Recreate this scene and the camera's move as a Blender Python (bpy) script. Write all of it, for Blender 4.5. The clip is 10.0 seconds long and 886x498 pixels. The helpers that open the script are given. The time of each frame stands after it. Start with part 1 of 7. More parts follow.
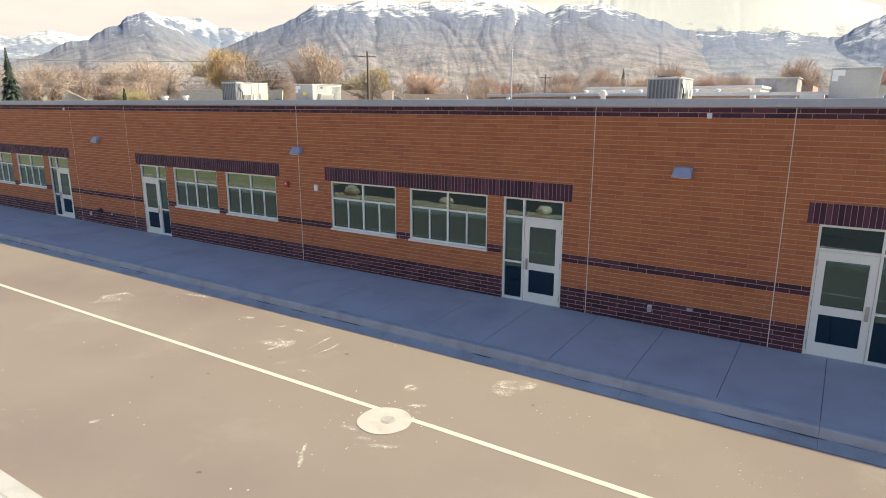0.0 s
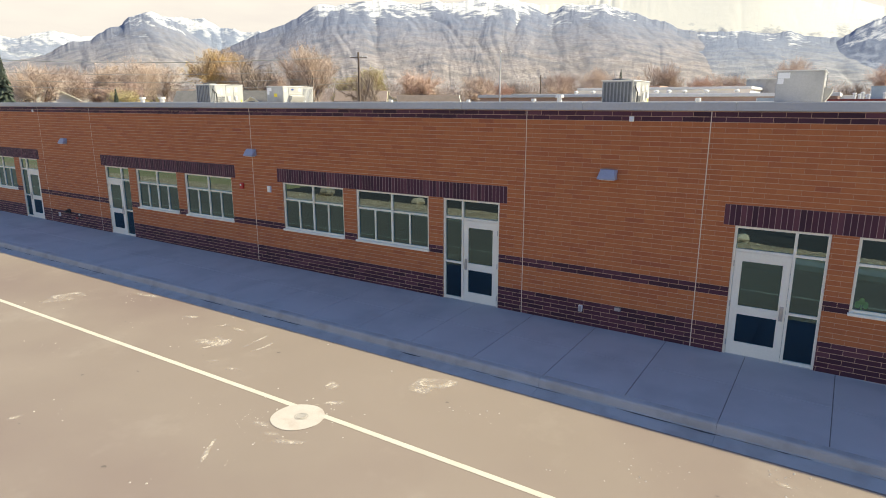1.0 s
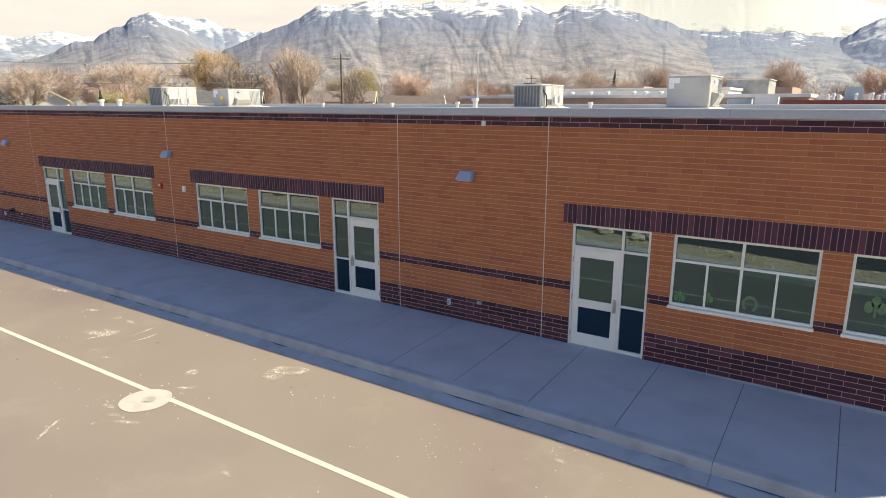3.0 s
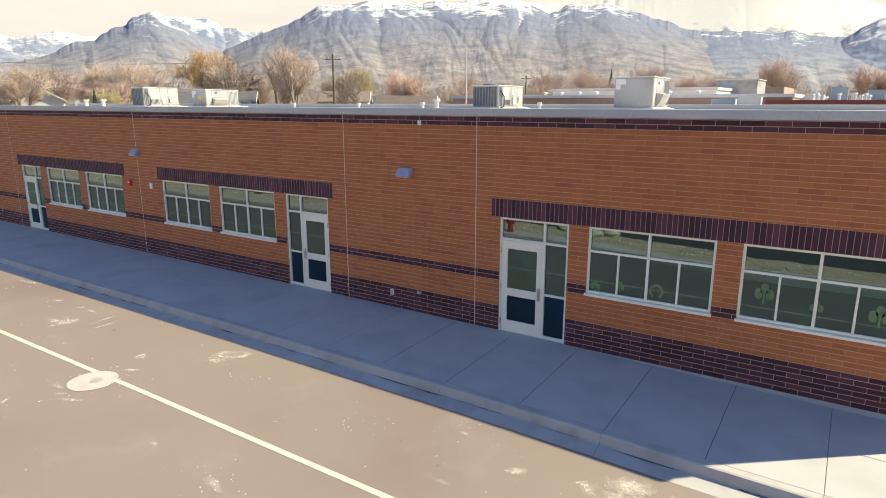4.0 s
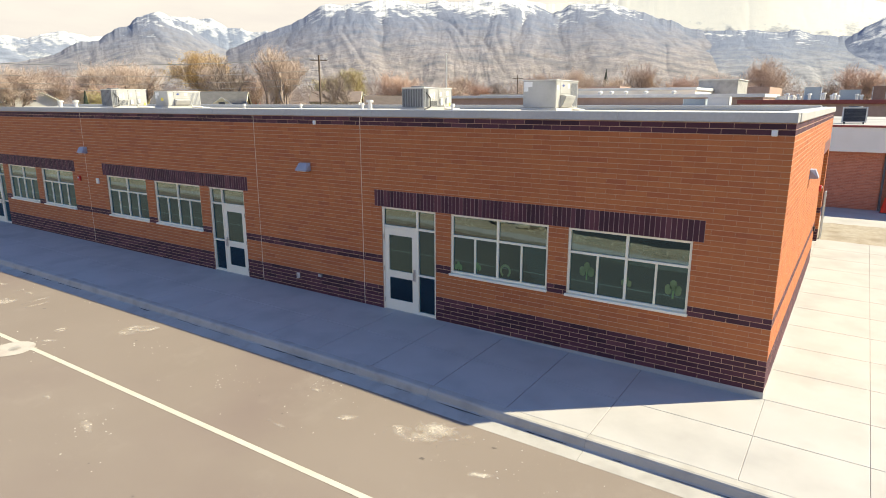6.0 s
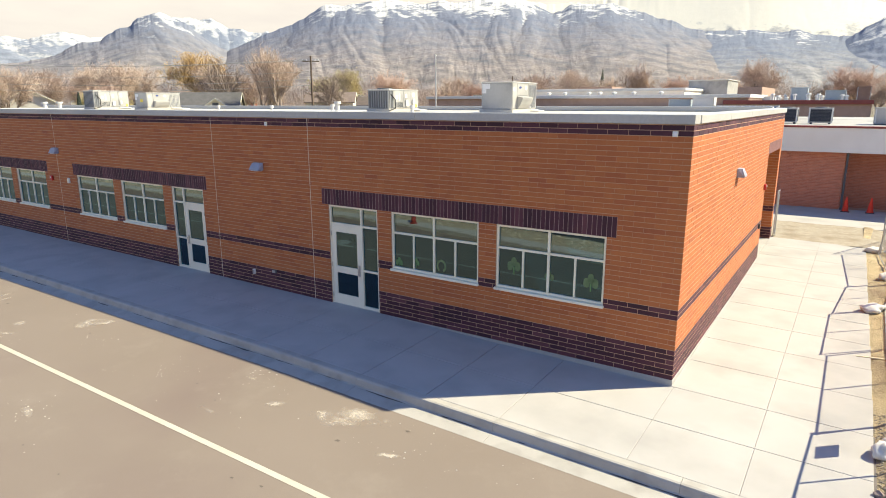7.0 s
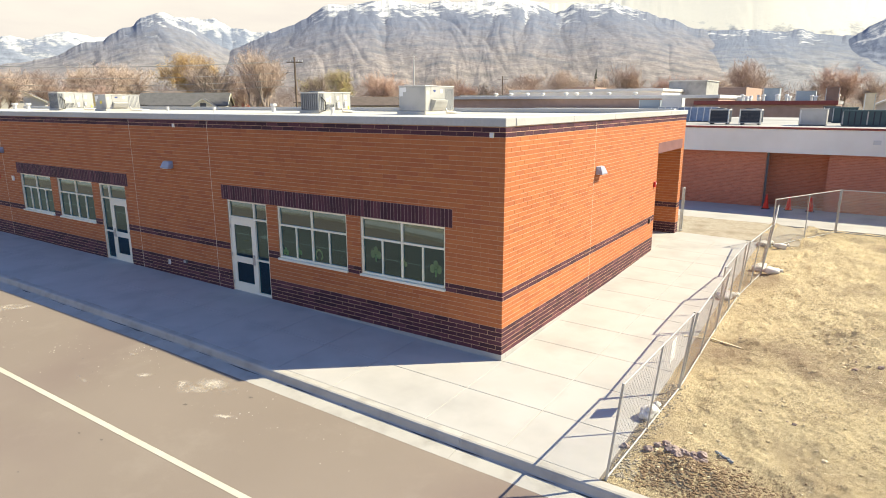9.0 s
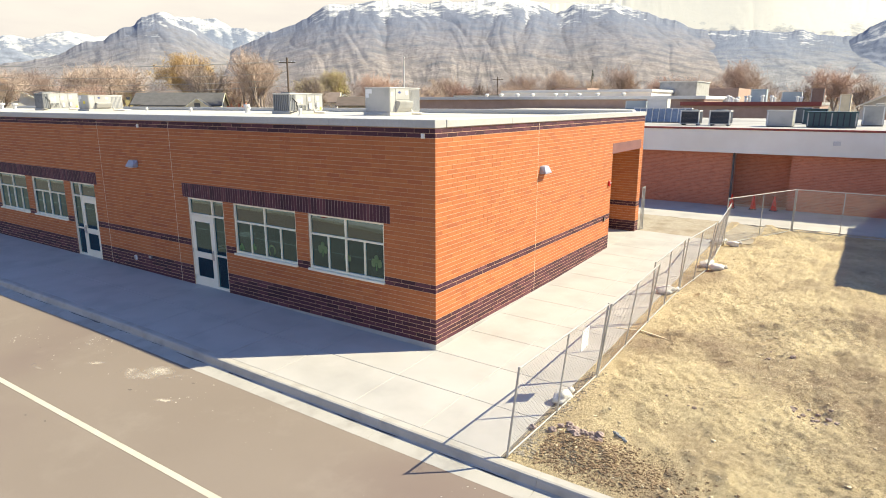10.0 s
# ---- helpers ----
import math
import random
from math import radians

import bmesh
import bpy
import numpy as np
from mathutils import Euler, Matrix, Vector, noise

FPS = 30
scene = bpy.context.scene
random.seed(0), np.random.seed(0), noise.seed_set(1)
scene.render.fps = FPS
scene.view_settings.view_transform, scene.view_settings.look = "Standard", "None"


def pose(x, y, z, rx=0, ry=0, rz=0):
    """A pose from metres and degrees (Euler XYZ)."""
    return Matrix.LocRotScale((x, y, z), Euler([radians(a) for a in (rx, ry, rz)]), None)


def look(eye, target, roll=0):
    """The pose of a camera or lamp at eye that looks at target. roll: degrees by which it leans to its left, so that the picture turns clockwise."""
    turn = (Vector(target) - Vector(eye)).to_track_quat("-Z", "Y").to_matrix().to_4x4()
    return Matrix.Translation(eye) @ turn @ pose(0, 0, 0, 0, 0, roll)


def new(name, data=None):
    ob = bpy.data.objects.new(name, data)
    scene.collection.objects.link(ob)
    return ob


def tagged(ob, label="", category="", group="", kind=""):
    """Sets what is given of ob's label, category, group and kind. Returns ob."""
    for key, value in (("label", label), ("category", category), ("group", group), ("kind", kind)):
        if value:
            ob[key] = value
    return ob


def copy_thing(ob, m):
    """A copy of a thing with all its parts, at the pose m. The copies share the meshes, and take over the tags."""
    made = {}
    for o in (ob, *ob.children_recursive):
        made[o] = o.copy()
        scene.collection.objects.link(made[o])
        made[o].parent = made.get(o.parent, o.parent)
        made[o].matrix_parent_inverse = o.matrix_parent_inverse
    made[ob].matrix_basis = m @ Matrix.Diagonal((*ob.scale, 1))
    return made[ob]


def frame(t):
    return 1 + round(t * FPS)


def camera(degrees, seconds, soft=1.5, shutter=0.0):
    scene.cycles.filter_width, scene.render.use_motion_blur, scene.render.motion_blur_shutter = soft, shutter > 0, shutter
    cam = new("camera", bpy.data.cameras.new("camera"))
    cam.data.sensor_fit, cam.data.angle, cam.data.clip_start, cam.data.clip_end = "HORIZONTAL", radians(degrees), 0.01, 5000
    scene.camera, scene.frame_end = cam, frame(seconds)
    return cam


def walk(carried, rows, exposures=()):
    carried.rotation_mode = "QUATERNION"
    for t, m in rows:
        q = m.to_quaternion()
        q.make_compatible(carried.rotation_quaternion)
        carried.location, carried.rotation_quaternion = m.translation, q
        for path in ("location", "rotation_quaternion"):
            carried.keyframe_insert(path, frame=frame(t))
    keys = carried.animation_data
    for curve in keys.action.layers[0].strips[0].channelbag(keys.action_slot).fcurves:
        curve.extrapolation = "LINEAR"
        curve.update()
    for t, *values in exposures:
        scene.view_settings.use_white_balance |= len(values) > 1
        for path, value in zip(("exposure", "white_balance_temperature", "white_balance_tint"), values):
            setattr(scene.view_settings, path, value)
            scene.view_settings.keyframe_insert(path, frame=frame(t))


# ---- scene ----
cam = camera(70.6, 10.0, soft=0.95)
SUN_STRENGTH, SKY_STRENGTH, CLOUD_STRENGTH = 4.6, 0.096, 0.52
PATH = [
    (0, (0.222, 0.207, 4.975), (-0.827, 1.847, 4.519), 0.0),
    (0.5, (0.954, 0.513, 4.993), (-0.098, 2.152, 4.537), 0.0),
    (1, (1.657, 0.835, 5.038), (0.604, 2.473, 4.583), 0.0),
    (1.5, (2.356, 1.17, 5.082), (1.301, 2.807, 4.627), 0.0),
    (2, (3.089, 1.439, 5.128), (2.032, 3.074, 4.673), -0.0),
    (2.5, (3.886, 1.671, 5.146), (2.827, 3.305, 4.691), -0.0),
    (4, (6.414, 1.892, 5.175), (5.351, 3.524, 4.719), -0.0),
    (4.5, (7.278, 1.942, 5.179), (6.213, 3.572, 4.723), -0.0),
    (5, (8.097, 1.97, 5.188), (7.03, 3.598, 4.732), -0.0),
    (5.5, (8.986, 1.957, 5.209), (7.916, 3.584, 4.752), -0.0),
    (7, (11.383, 2.309, 5.271), (10.309, 3.933, 4.815), -0.1),
    (7.5, (12.267, 2.41, 5.3), (11.192, 4.034, 4.844), -0.0),
    (8, (13.158, 2.563, 5.315), (12.082, 4.185, 4.858), -0.0),
    (8.5, (14.067, 2.749, 5.338), (12.989, 4.37, 4.881), -0.1),
    (9, (14.901, 2.873, 5.368), (13.82, 4.492, 4.911), -0.1),
    (9.5, (15.7, 2.962, 5.39), (14.618, 4.581, 4.933), -0.1),
    (10, (16.495, 3.071, 5.42), (15.413, 4.689, 4.963), -0.0),
]
walk(cam, [(t, look(eye, target, roll)) for t, eye, target, roll in PATH], [(0, 1.02, 6500, 10), (10, 1.02, 6500, 10)])

# ---- world, sun ----
SUN_DIR = Vector((0.80, 0.664, 1.0)).normalized()
SUN_EL = math.asin(SUN_DIR.z)
world = bpy.data.worlds.new("sky")
scene.world = world
world.use_nodes = True
wn, wl = world.node_tree.nodes, world.node_tree.links
wn.clear()
w_out = wn.new("ShaderNodeOutputWorld")
w_sky = wn.new("ShaderNodeTexSky")
w_sky.sky_type, w_sky.sun_disc = "NISHITA", False
w_sky.sun_elevation = SUN_EL
w_sky.sun_rotation = math.atan2(SUN_DIR.x, SUN_DIR.y)
w_sky.air_density, w_sky.dust_density, w_sky.ozone_density = 1.0, 0.2, 4.2
w_bg = wn.new("ShaderNodeBackground")
w_bg.inputs["Strength"].default_value = SKY_STRENGTH
w_cloud = wn.new("ShaderNodeBackground")
w_cloud.inputs["Strength"].default_value = CLOUD_STRENGTH
w_co = wn.new("ShaderNodeTexCoord")
w_sep = wn.new("ShaderNodeSeparateXYZ")
w_map = wn.new("ShaderNodeMapping")
w_map.inputs["Scale"].default_value = (3.0, 3.0, 11.0)
w_noise = wn.new("ShaderNodeTexNoise")
w_noise.inputs["Scale"].default_value = 1.4
w_noise.inputs["Detail"].default_value = 6.0
w_noise.inputs["Roughness"].default_value = 0.55
w_tint = wn.new("ShaderNodeValToRGB")
w_tint.color_ramp.elements[0].position, w_tint.color_ramp.elements[0].color = 0.30, (0.88, 0.80, 0.72, 1)
w_tint.color_ramp.elements[1].position, w_tint.color_ramp.elements[1].color = 0.62, (1.0, 0.93, 0.80, 1)
w_high = wn.new("ShaderNodeMapRange")
w_high.inputs["From Min"].default_value, w_high.inputs["From Max"].default_value = 0.15, 0.20
w_high.inputs["To Min"].default_value, w_high.inputs["To Max"].default_value = 1.0, 0.0
w_mix = wn.new("ShaderNodeMixShader")
wl.new(w_co.outputs["Generated"], w_sep.inputs[0])
wl.new(w_co.outputs["Generated"], w_map.inputs["Vector"])
wl.new(w_map.outputs[0], w_noise.inputs["Vector"])
wl.new(w_noise.outputs["Fac"], w_tint.inputs[0])
wl.new(w_tint.outputs[0], w_cloud.inputs["Color"])
wl.new(w_sep.outputs["Z"], w_high.inputs["Value"])
w_hue = wn.new("ShaderNodeMix")
w_hue.data_type, w_hue.blend_type = "RGBA", "MULTIPLY"
w_hue.inputs["Factor"].default_value = 1.0
w_hue.inputs["B"].default_value = (0.95, 0.965, 1.08, 1)
wl.new(w_sky.outputs[0], w_hue.inputs["A"])
wl.new(w_hue.outputs["Result"], w_bg.inputs["Color"])
wl.new(w_high.outputs[0], w_mix.inputs[0])
wl.new(w_bg.outputs[0], w_mix.inputs[1])
wl.new(w_cloud.outputs[0], w_mix.inputs[2])
wl.new(w_mix.outputs[0], w_out.inputs["Surface"])

sun_data = bpy.data.lights.new("sun", "SUN")
sun_data.energy, sun_data.angle, sun_data.color = SUN_STRENGTH, radians(0.5), (1.0, 0.925, 0.665)
sun = new("sun", sun_data)
sun.matrix_world = look(SUN_DIR * 100, (0, 0, 0))


# ---- materials ----
def material(name, c1, c2, rough=0.8, scale=3.0, fine=40.0, bump=0.15, metal=0.0, spread=0.5, c3=None, patch=0.25, dist=0.02, stretch=(1, 1, 1)):
    """Two colours mixed by broad and fine noise in object space, a third in broad patches, with fine relief."""
    m = bpy.data.materials.new(name)
    m.use_nodes = True
    n, l = m.node_tree.nodes, m.node_tree.links
    b = n["Principled BSDF"]
    geo = n.new("ShaderNodeNewGeometry")
    mp = n.new("ShaderNodeMapping")
    mp.inputs["Scale"].default_value = stretch
    l.new(geo.outputs["Position"], mp.inputs["Vector"])
    broad = n.new("ShaderNodeTexNoise")
    broad.inputs["Scale"].default_value, broad.inputs["Detail"].default_value = scale, 5.0
    small = n.new("ShaderNodeTexNoise")
    small.inputs["Scale"].default_value, small.inputs["Detail"].default_value = fine, 4.0
    l.new(mp.outputs[0], broad.inputs["Vector"])
    l.new(mp.outputs[0], small.inputs["Vector"])
    add = n.new("ShaderNodeMath")
    add.operation = "ADD"
    l.new(broad.outputs["Fac"], add.inputs[0])
    l.new(small.outputs["Fac"], add.inputs[1])
    rng = n.new("ShaderNodeMapRange")
    rng.inputs["From Min"].default_value, rng.inputs["From Max"].default_value = 1.0 - spread * 0.5, 1.0 + spread * 0.5
    l.new(add.outputs[0], rng.inputs["Value"])
    mix = n.new("ShaderNodeMix")
    mix.data_type = "RGBA"
    mix.inputs["A"].default_value, mix.inputs["B"].default_value = (*c1, 1), (*c2, 1)
    l.new(rng.outputs[0], mix.inputs["Factor"])
    col = mix.outputs["Result"]
    if c3:
        far = n.new("ShaderNodeTexNoise")
        far.inputs["Scale"].default_value, far.inputs["Detail"].default_value = patch, 6.0
        l.new(mp.outputs[0], far.inputs["Vector"])
        r2 = n.new("ShaderNodeMapRange")
        r2.inputs["From Min"].default_value, r2.inputs["From Max"].default_value = 0.48, 0.68
        l.new(far.outputs["Fac"], r2.inputs["Value"])
        mix2 = n.new("ShaderNodeMix")
        mix2.data_type = "RGBA"
        mix2.inputs["B"].default_value = (*c3, 1)
        l.new(r2.outputs[0], mix2.inputs["Factor"])
        l.new(col, mix2.inputs["A"])
        col = mix2.outputs["Result"]
    l.new(col, b.inputs["Base Color"])
    b.inputs["Roughness"].default_value, b.inputs["Metallic"].default_value = rough, metal
    if bump:
        bp = n.new("ShaderNodeBump")
        bp.inputs["Strength"].default_value, bp.inputs["Distance"].default_value = bump, dist
        l.new(small.outputs["Fac"], bp.inputs["Height"])
        l.new(bp.outputs[0], b.inputs["Normal"])
    return m


def brick_material(name, colours, islands, rough=0.75):
    """Fired brick: a colour picked for each brick, with fine grain on its face."""
    m = material(name, (0.5, 0.5, 0.5), (0.6, 0.6, 0.6), rough, 6.0, 90.0, 0.25, spread=0.9, dist=0.004)
    n, l = m.node_tree.nodes, m.node_tree.links
    b = n["Principled BSDF"]
    grain = next(x for x in n if x.bl_idname == "ShaderNodeMix")
    if islands:
        rnd = n.new("ShaderNodeNewGeometry").outputs["Random Per Island"]
    else:
        rnd = n.new("ShaderNodeObjectInfo").outputs["Random"]
    ramp = n.new("ShaderNodeValToRGB")
    e = ramp.color_ramp.elements
    while len(e) < len(colours):
        e.new(0.5)
    for i, (pos, c) in enumerate(colours):
        e[i].position, e[i].color = pos, (*c, 1)
    l.new(rnd, ramp.inputs[0])
    mul = n.new("ShaderNodeMix")
    mul.data_type, mul.blend_type = "RGBA", "MULTIPLY"
    mul.inputs["Factor"].default_value = 1.0
    grain.inputs["A"].default_value, grain.inputs["B"].default_value = (0.80, 0.80, 0.80, 1), (1.08, 1.08, 1.08, 1)
    l.new(ramp.outputs[0], mul.inputs["A"])
    l.new(grain.outputs["Result"], mul.inputs["B"])
    l.new(mul.outputs["Result"], b.inputs["Base Color"])
    return m


ORANGE = [(0.0, (0.412, 0.117, 0.037)), (0.22, (0.445, 0.135, 0.040)), (0.55, (0.474, 0.148, 0.043)), (0.90, (0.502, 0.161, 0.047)), (0.985, (0.448, 0.137, 0.041)), (1.0, (0.370, 0.102, 0.037))]
PLUM = [(0.0, (0.042, 0.0105, 0.020)), (0.4, (0.065, 0.0160, 0.029)), (0.8, (0.092, 0.0245, 0.039)), (1.0, (0.135, 0.042, 0.054))]
M_ORANGE = brick_material("orange_brick", ORANGE, True)
M_ORANGE_ONE = brick_material("orange_brick_single", ORANGE, False)
M_PLUM = brick_material("plum_brick", PLUM, True)
M_PLUM_ONE = brick_material("plum_brick_single", PLUM, False)
M_OLD = brick_material("red_brick", [(0.0, (0.52, 0.180, 0.105)), (0.5, (0.58, 0.210, 0.122)), (1.0, (0.64, 0.245, 0.145))], True)
M_MORTAR = material("mortar", (0.49, 0.300, 0.190), (0.57, 0.360, 0.235), 0.95, 4, 120, 0.3, dist=0.003)
M_DARKMORTAR = material("lintel_mortar", (0.33, 0.225, 0.195), (0.40, 0.28, 0.245), 0.95, 4, 120, 0.3, dist=0.003)
M_OLDMORTAR = material("old_mortar", (0.60, 0.36, 0.27), (0.68, 0.42, 0.32), 0.95, 4, 120, 0.3, dist=0.003)
M_SEALANT = material("joint_sealant", (0.70, 0.585, 0.43), (0.76, 0.645, 0.485), 0.7, 3, 60, 0.05)
M_CONCRETE = material("sidewalk_concrete", (0.412, 0.386, 0.358), (0.463, 0.436, 0.407), 0.9, 0.9, 160, 0.12, c3=(0.375, 0.352, 0.328), patch=0.8, dist=0.004)
M_KERB = material("kerb_concrete", (0.39, 0.362, 0.322), (0.46, 0.43, 0.388), 0.9, 1.2, 140, 0.15, c3=(0.345, 0.318, 0.282), patch=2.0, dist=0.004)
M_JOINT = material("joint_dirt", (0.15, 0.13, 0.115), (0.22, 0.19, 0.165), 0.95, 3, 60, 0.2)
M_SILT = material("dark_silt", (0.07, 0.065, 0.06), (0.12, 0.11, 0.10), 0.95, 6, 60, 0.3)
M_OIL = material("oil_stained_asphalt", (0.105, 0.085, 0.07), (0.15, 0.122, 0.10), 0.8, 4, 60, 0.2)
M_SCRAP = material("dark_plastic", (0.12, 0.14, 0.17), (0.30, 0.32, 0.35), 0.6, 8, 30, 0.2)
M_FOOTING = material("footing_concrete", (0.33, 0.32, 0.30), (0.42, 0.405, 0.385), 0.9, 2, 80, 0.25, dist=0.005)
M_WHITE = material("white_aluminium", (0.87, 0.81, 0.63), (0.91, 0.855, 0.68), 0.45, 2, 50, 0.0)
M_DOORWHITE = material("white_door_paint", (0.83, 0.765, 0.605), (0.89, 0.825, 0.66), 0.5, 1.4, 30, 0.02)
M_STEEL = material("brushed_steel", (0.45, 0.43, 0.41), (0.55, 0.53, 0.50), 0.35, 6, 90, 0.02, metal=0.9)
M_COPING = material("coping_metal", (0.46, 0.445, 0.415), (0.53, 0.515, 0.485), 0.5, 0.7, 20, 0.02, c3=(0.42, 0.415, 0.40), patch=0.3)
M_ROOF = material("roof_membrane", (0.52, 0.485, 0.425), (0.60, 0.565, 0.50), 0.92, 0.5, 12, 0.05, c3=(0.43, 0.395, 0.34), patch=0.25)
M_OLDROOF = material("weathered_roof_sheet", (0.36, 0.34, 0.31), (0.46, 0.44, 0.405), 0.85, 0.5, 10, 0.05, c3=(0.29, 0.27, 0.245), patch=0.2)
M_DUCT = material("pale_duct_paint", (0.62, 0.60, 0.57), (0.72, 0.70, 0.66), 0.6, 1.0, 20, 0.02, c3=(0.62, 0.60, 0.56), patch=0.6)
M_UNIT = material("unit_grey_paint", (0.41, 0.395, 0.365), (0.49, 0.475, 0.44), 0.55, 1.2, 30, 0.02, c3=(0.30, 0.29, 0.27), patch=0.8)
M_FIN = material("fin_grey_paint", (0.20, 0.205, 0.215), (0.27, 0.275, 0.285), 0.55, 1.2, 30, 0.02)
M_COIL = material("coil_dark", (0.09, 0.095, 0.10), (0.15, 0.155, 0.16), 0.6, 4, 90, 0.2)
M_TEAL = material("teal_unit_paint", (0.030, 0.062, 0.070), (0.05, 0.092, 0.10), 0.5, 2, 30, 0.02)
M_NAVY = material("navy_grille", (0.016, 0.020, 0.032), (0.028, 0.034, 0.050), 0.6, 4, 60, 0.1)
M_BROWNBRICK = material("brown_brick_wall", (0.42, 0.285, 0.22), (0.50, 0.345, 0.27), 0.9, 1.5, 18, 0.15)
M_CHIMNEY = material("chimney_brick", (0.20, 0.12, 0.09), (0.27, 0.17, 0.13), 0.9, 2, 20, 0.2)
M_BLUEUNIT = material("blue_grey_unit_paint", (0.30, 0.345, 0.375), (0.38, 0.425, 0.455), 0.6, 1.0, 20, 0.02)
M_SKYPANE = material("pale_blue_panes", (0.16, 0.20, 0.27), (0.24, 0.29, 0.37), 0.25, 1, 8, 0.0)
M_LABEL = material("white_label", (0.75, 0.74, 0.72), (0.82, 0.81, 0.79), 0.6, 5, 40, 0.0)
M_BLUE = material("blue_badge", (0.03, 0.05, 0.20), (0.05, 0.08, 0.26), 0.5, 5, 40, 0.0)
M_YELLOW = material("yellow_sticker", (0.72, 0.56, 0.05), (0.80, 0.64, 0.08), 0.6, 5, 40, 0.0)
M_LAMP = material("lamp_housing", (0.30, 0.315, 0.39), (0.36, 0.375, 0.45), 0.45, 4, 50, 0.03)
M_RED = material("alarm_red", (0.48, 0.02, 0.02), (0.56, 0.03, 0.025), 0.4, 5, 50, 0.0)
M_HYDRANT = material("faded_red_iron", (0.26, 0.035, 0.03), (0.34, 0.05, 0.04), 0.6, 5, 40, 0.1)
M_REDTRIM = material("red_metal_trim", (0.24, 0.055, 0.045), (0.31, 0.075, 0.06), 0.55, 1.5, 30, 0.03)
M_FASCIA = material("fascia_white", (0.89, 0.845, 0.755), (0.93, 0.885, 0.80), 0.75, 0.6, 30, 0.05, c3=(0.82, 0.77, 0.68), patch=0.35)
M_CONE = material("cone_red", (0.80, 0.035, 0.010), (0.88, 0.05, 0.015), 0.5, 4, 50, 0.02)
M_BLACK = material("black_rubber", (0.03, 0.03, 0.03), (0.05, 0.05, 0.05), 0.7, 4, 50, 0.05)
M_GALV = material("galvanised", (0.40, 0.39, 0.37), (0.52, 0.51, 0.48), 0.5, 8, 90, 0.03, metal=0.4)
M_BAG = material("sandbag_weave", (0.62, 0.59, 0.54), (0.74, 0.71, 0.66), 0.9, 8, 140, 0.4, dist=0.01)
M_LINE = material("white_road_paint", (0.48, 0.435, 0.350), (0.55, 0.50, 0.405), 0.8, 3, 60, 0.1, c3=(0.54, 0.49, 0.41), patch=1.5)
M_MANHOLE = material("manhole_collar", (0.42, 0.37, 0.315), (0.50, 0.45, 0.39), 0.9, 2.5, 50, 0.2, c3=(0.33, 0.25, 0.20), patch=1.6)
M_IRON = material("cast_iron", (0.30, 0.27, 0.23), (0.42, 0.38, 0.33), 0.7, 8, 60, 0.3)
M_SAND = material("dry_sediment", (0.46, 0.42, 0.36), (0.58, 0.53, 0.46), 0.95, 3, 60, 0.2, c3=(0.38, 0.34, 0.29), patch=2.0)
M_GRAVEL = material("tan_gravel", (0.30, 0.235, 0.155), (0.50, 0.41, 0.29), 0.95, 6, 30, 0.6, dist=0.04)
M_PEBBLE = material("earth_pebble", (0.53, 0.418, 0.258), (0.75, 0.625, 0.425), 0.95, 5, 30, 0.3)
M_STRIP = material("grey_tan_gravel", (0.30, 0.250, 0.185), (0.42, 0.360, 0.275), 0.95, 6, 30, 0.6, c3=(0.27, 0.215, 0.15), patch=1.2, dist=0.03)
M_ROCK = material("tan_rock", (0.46, 0.40, 0.31), (0.64, 0.57, 0.46), 0.9, 2, 20, 0.5, c3=(0.28, 0.24, 0.19), patch=0.8, dist=0.03)
M_CLOD = material("purple_rock", (0.27, 0.20, 0.175), (0.42, 0.325, 0.285), 0.9, 6, 60, 0.5, dist=0.02)
M_LAWN = material("dry_lawn", (0.10, 0.11, 0.045), (0.17, 0.16, 0.07), 0.95, 0.3, 8, 0.4, c3=(0.22, 0.18, 0.10), patch=0.05)
M_GRASS = material("yellow_green_grass", (0.25, 0.245, 0.12), (0.36, 0.345, 0.185), 0.95, 0.5, 9, 0.3, c3=(0.36, 0.30, 0.17), patch=0.12)
M_PLAIN = material("valley_floor", (0.14, 0.12, 0.07), (0.22, 0.18, 0.11), 0.95, 0.02, 0.4, 0.0, c3=(0.10, 0.09, 0.055), patch=0.006)
M_WOOD = material("weathered_pole", (0.13, 0.09, 0.06), (0.20, 0.15, 0.11), 0.9, 3, 40, 0.3)
M_LATH = material("raw_lath", (0.55, 0.45, 0.30), (0.66, 0.55, 0.38), 0.85, 3, 40, 0.1)
M_CARPET = material("carpet", (0.10, 0.11, 0.10), (0.16, 0.17, 0.16), 0.95, 3, 120, 0.2)
M_INNER = material("inner_wall_paint", (0.50, 0.49, 0.44), (0.56, 0.55, 0.50), 0.8, 1, 20, 0.02)
M_CEIL = material("ceiling_tile", (0.62, 0.61, 0.58), (0.70, 0.69, 0.66), 0.9, 2, 80, 0.1)
M_PAPERGREEN = material("green_paper", (0.10, 0.20, 0.08), (0.15, 0.27, 0.11), 0.8, 6, 60, 0.0)
# hangs before the pane; the dimming by the glass is put into its colour
M_PAPERPALE = material("dimmed_pale_paper", (0.10, 0.16, 0.07), (0.18, 0.25, 0.12), 0.8, 6, 60, 0.0)
M_SHINGLE = material("grey_shingle", (0.085, 0.080, 0.078), (0.13, 0.124, 0.12), 0.9, 1.0, 9, 0.3)
M_SHINGLEBROWN = material("brown_shingle", (0.10, 0.075, 0.06), (0.15, 0.115, 0.092), 0.9, 1.0, 9, 0.3)
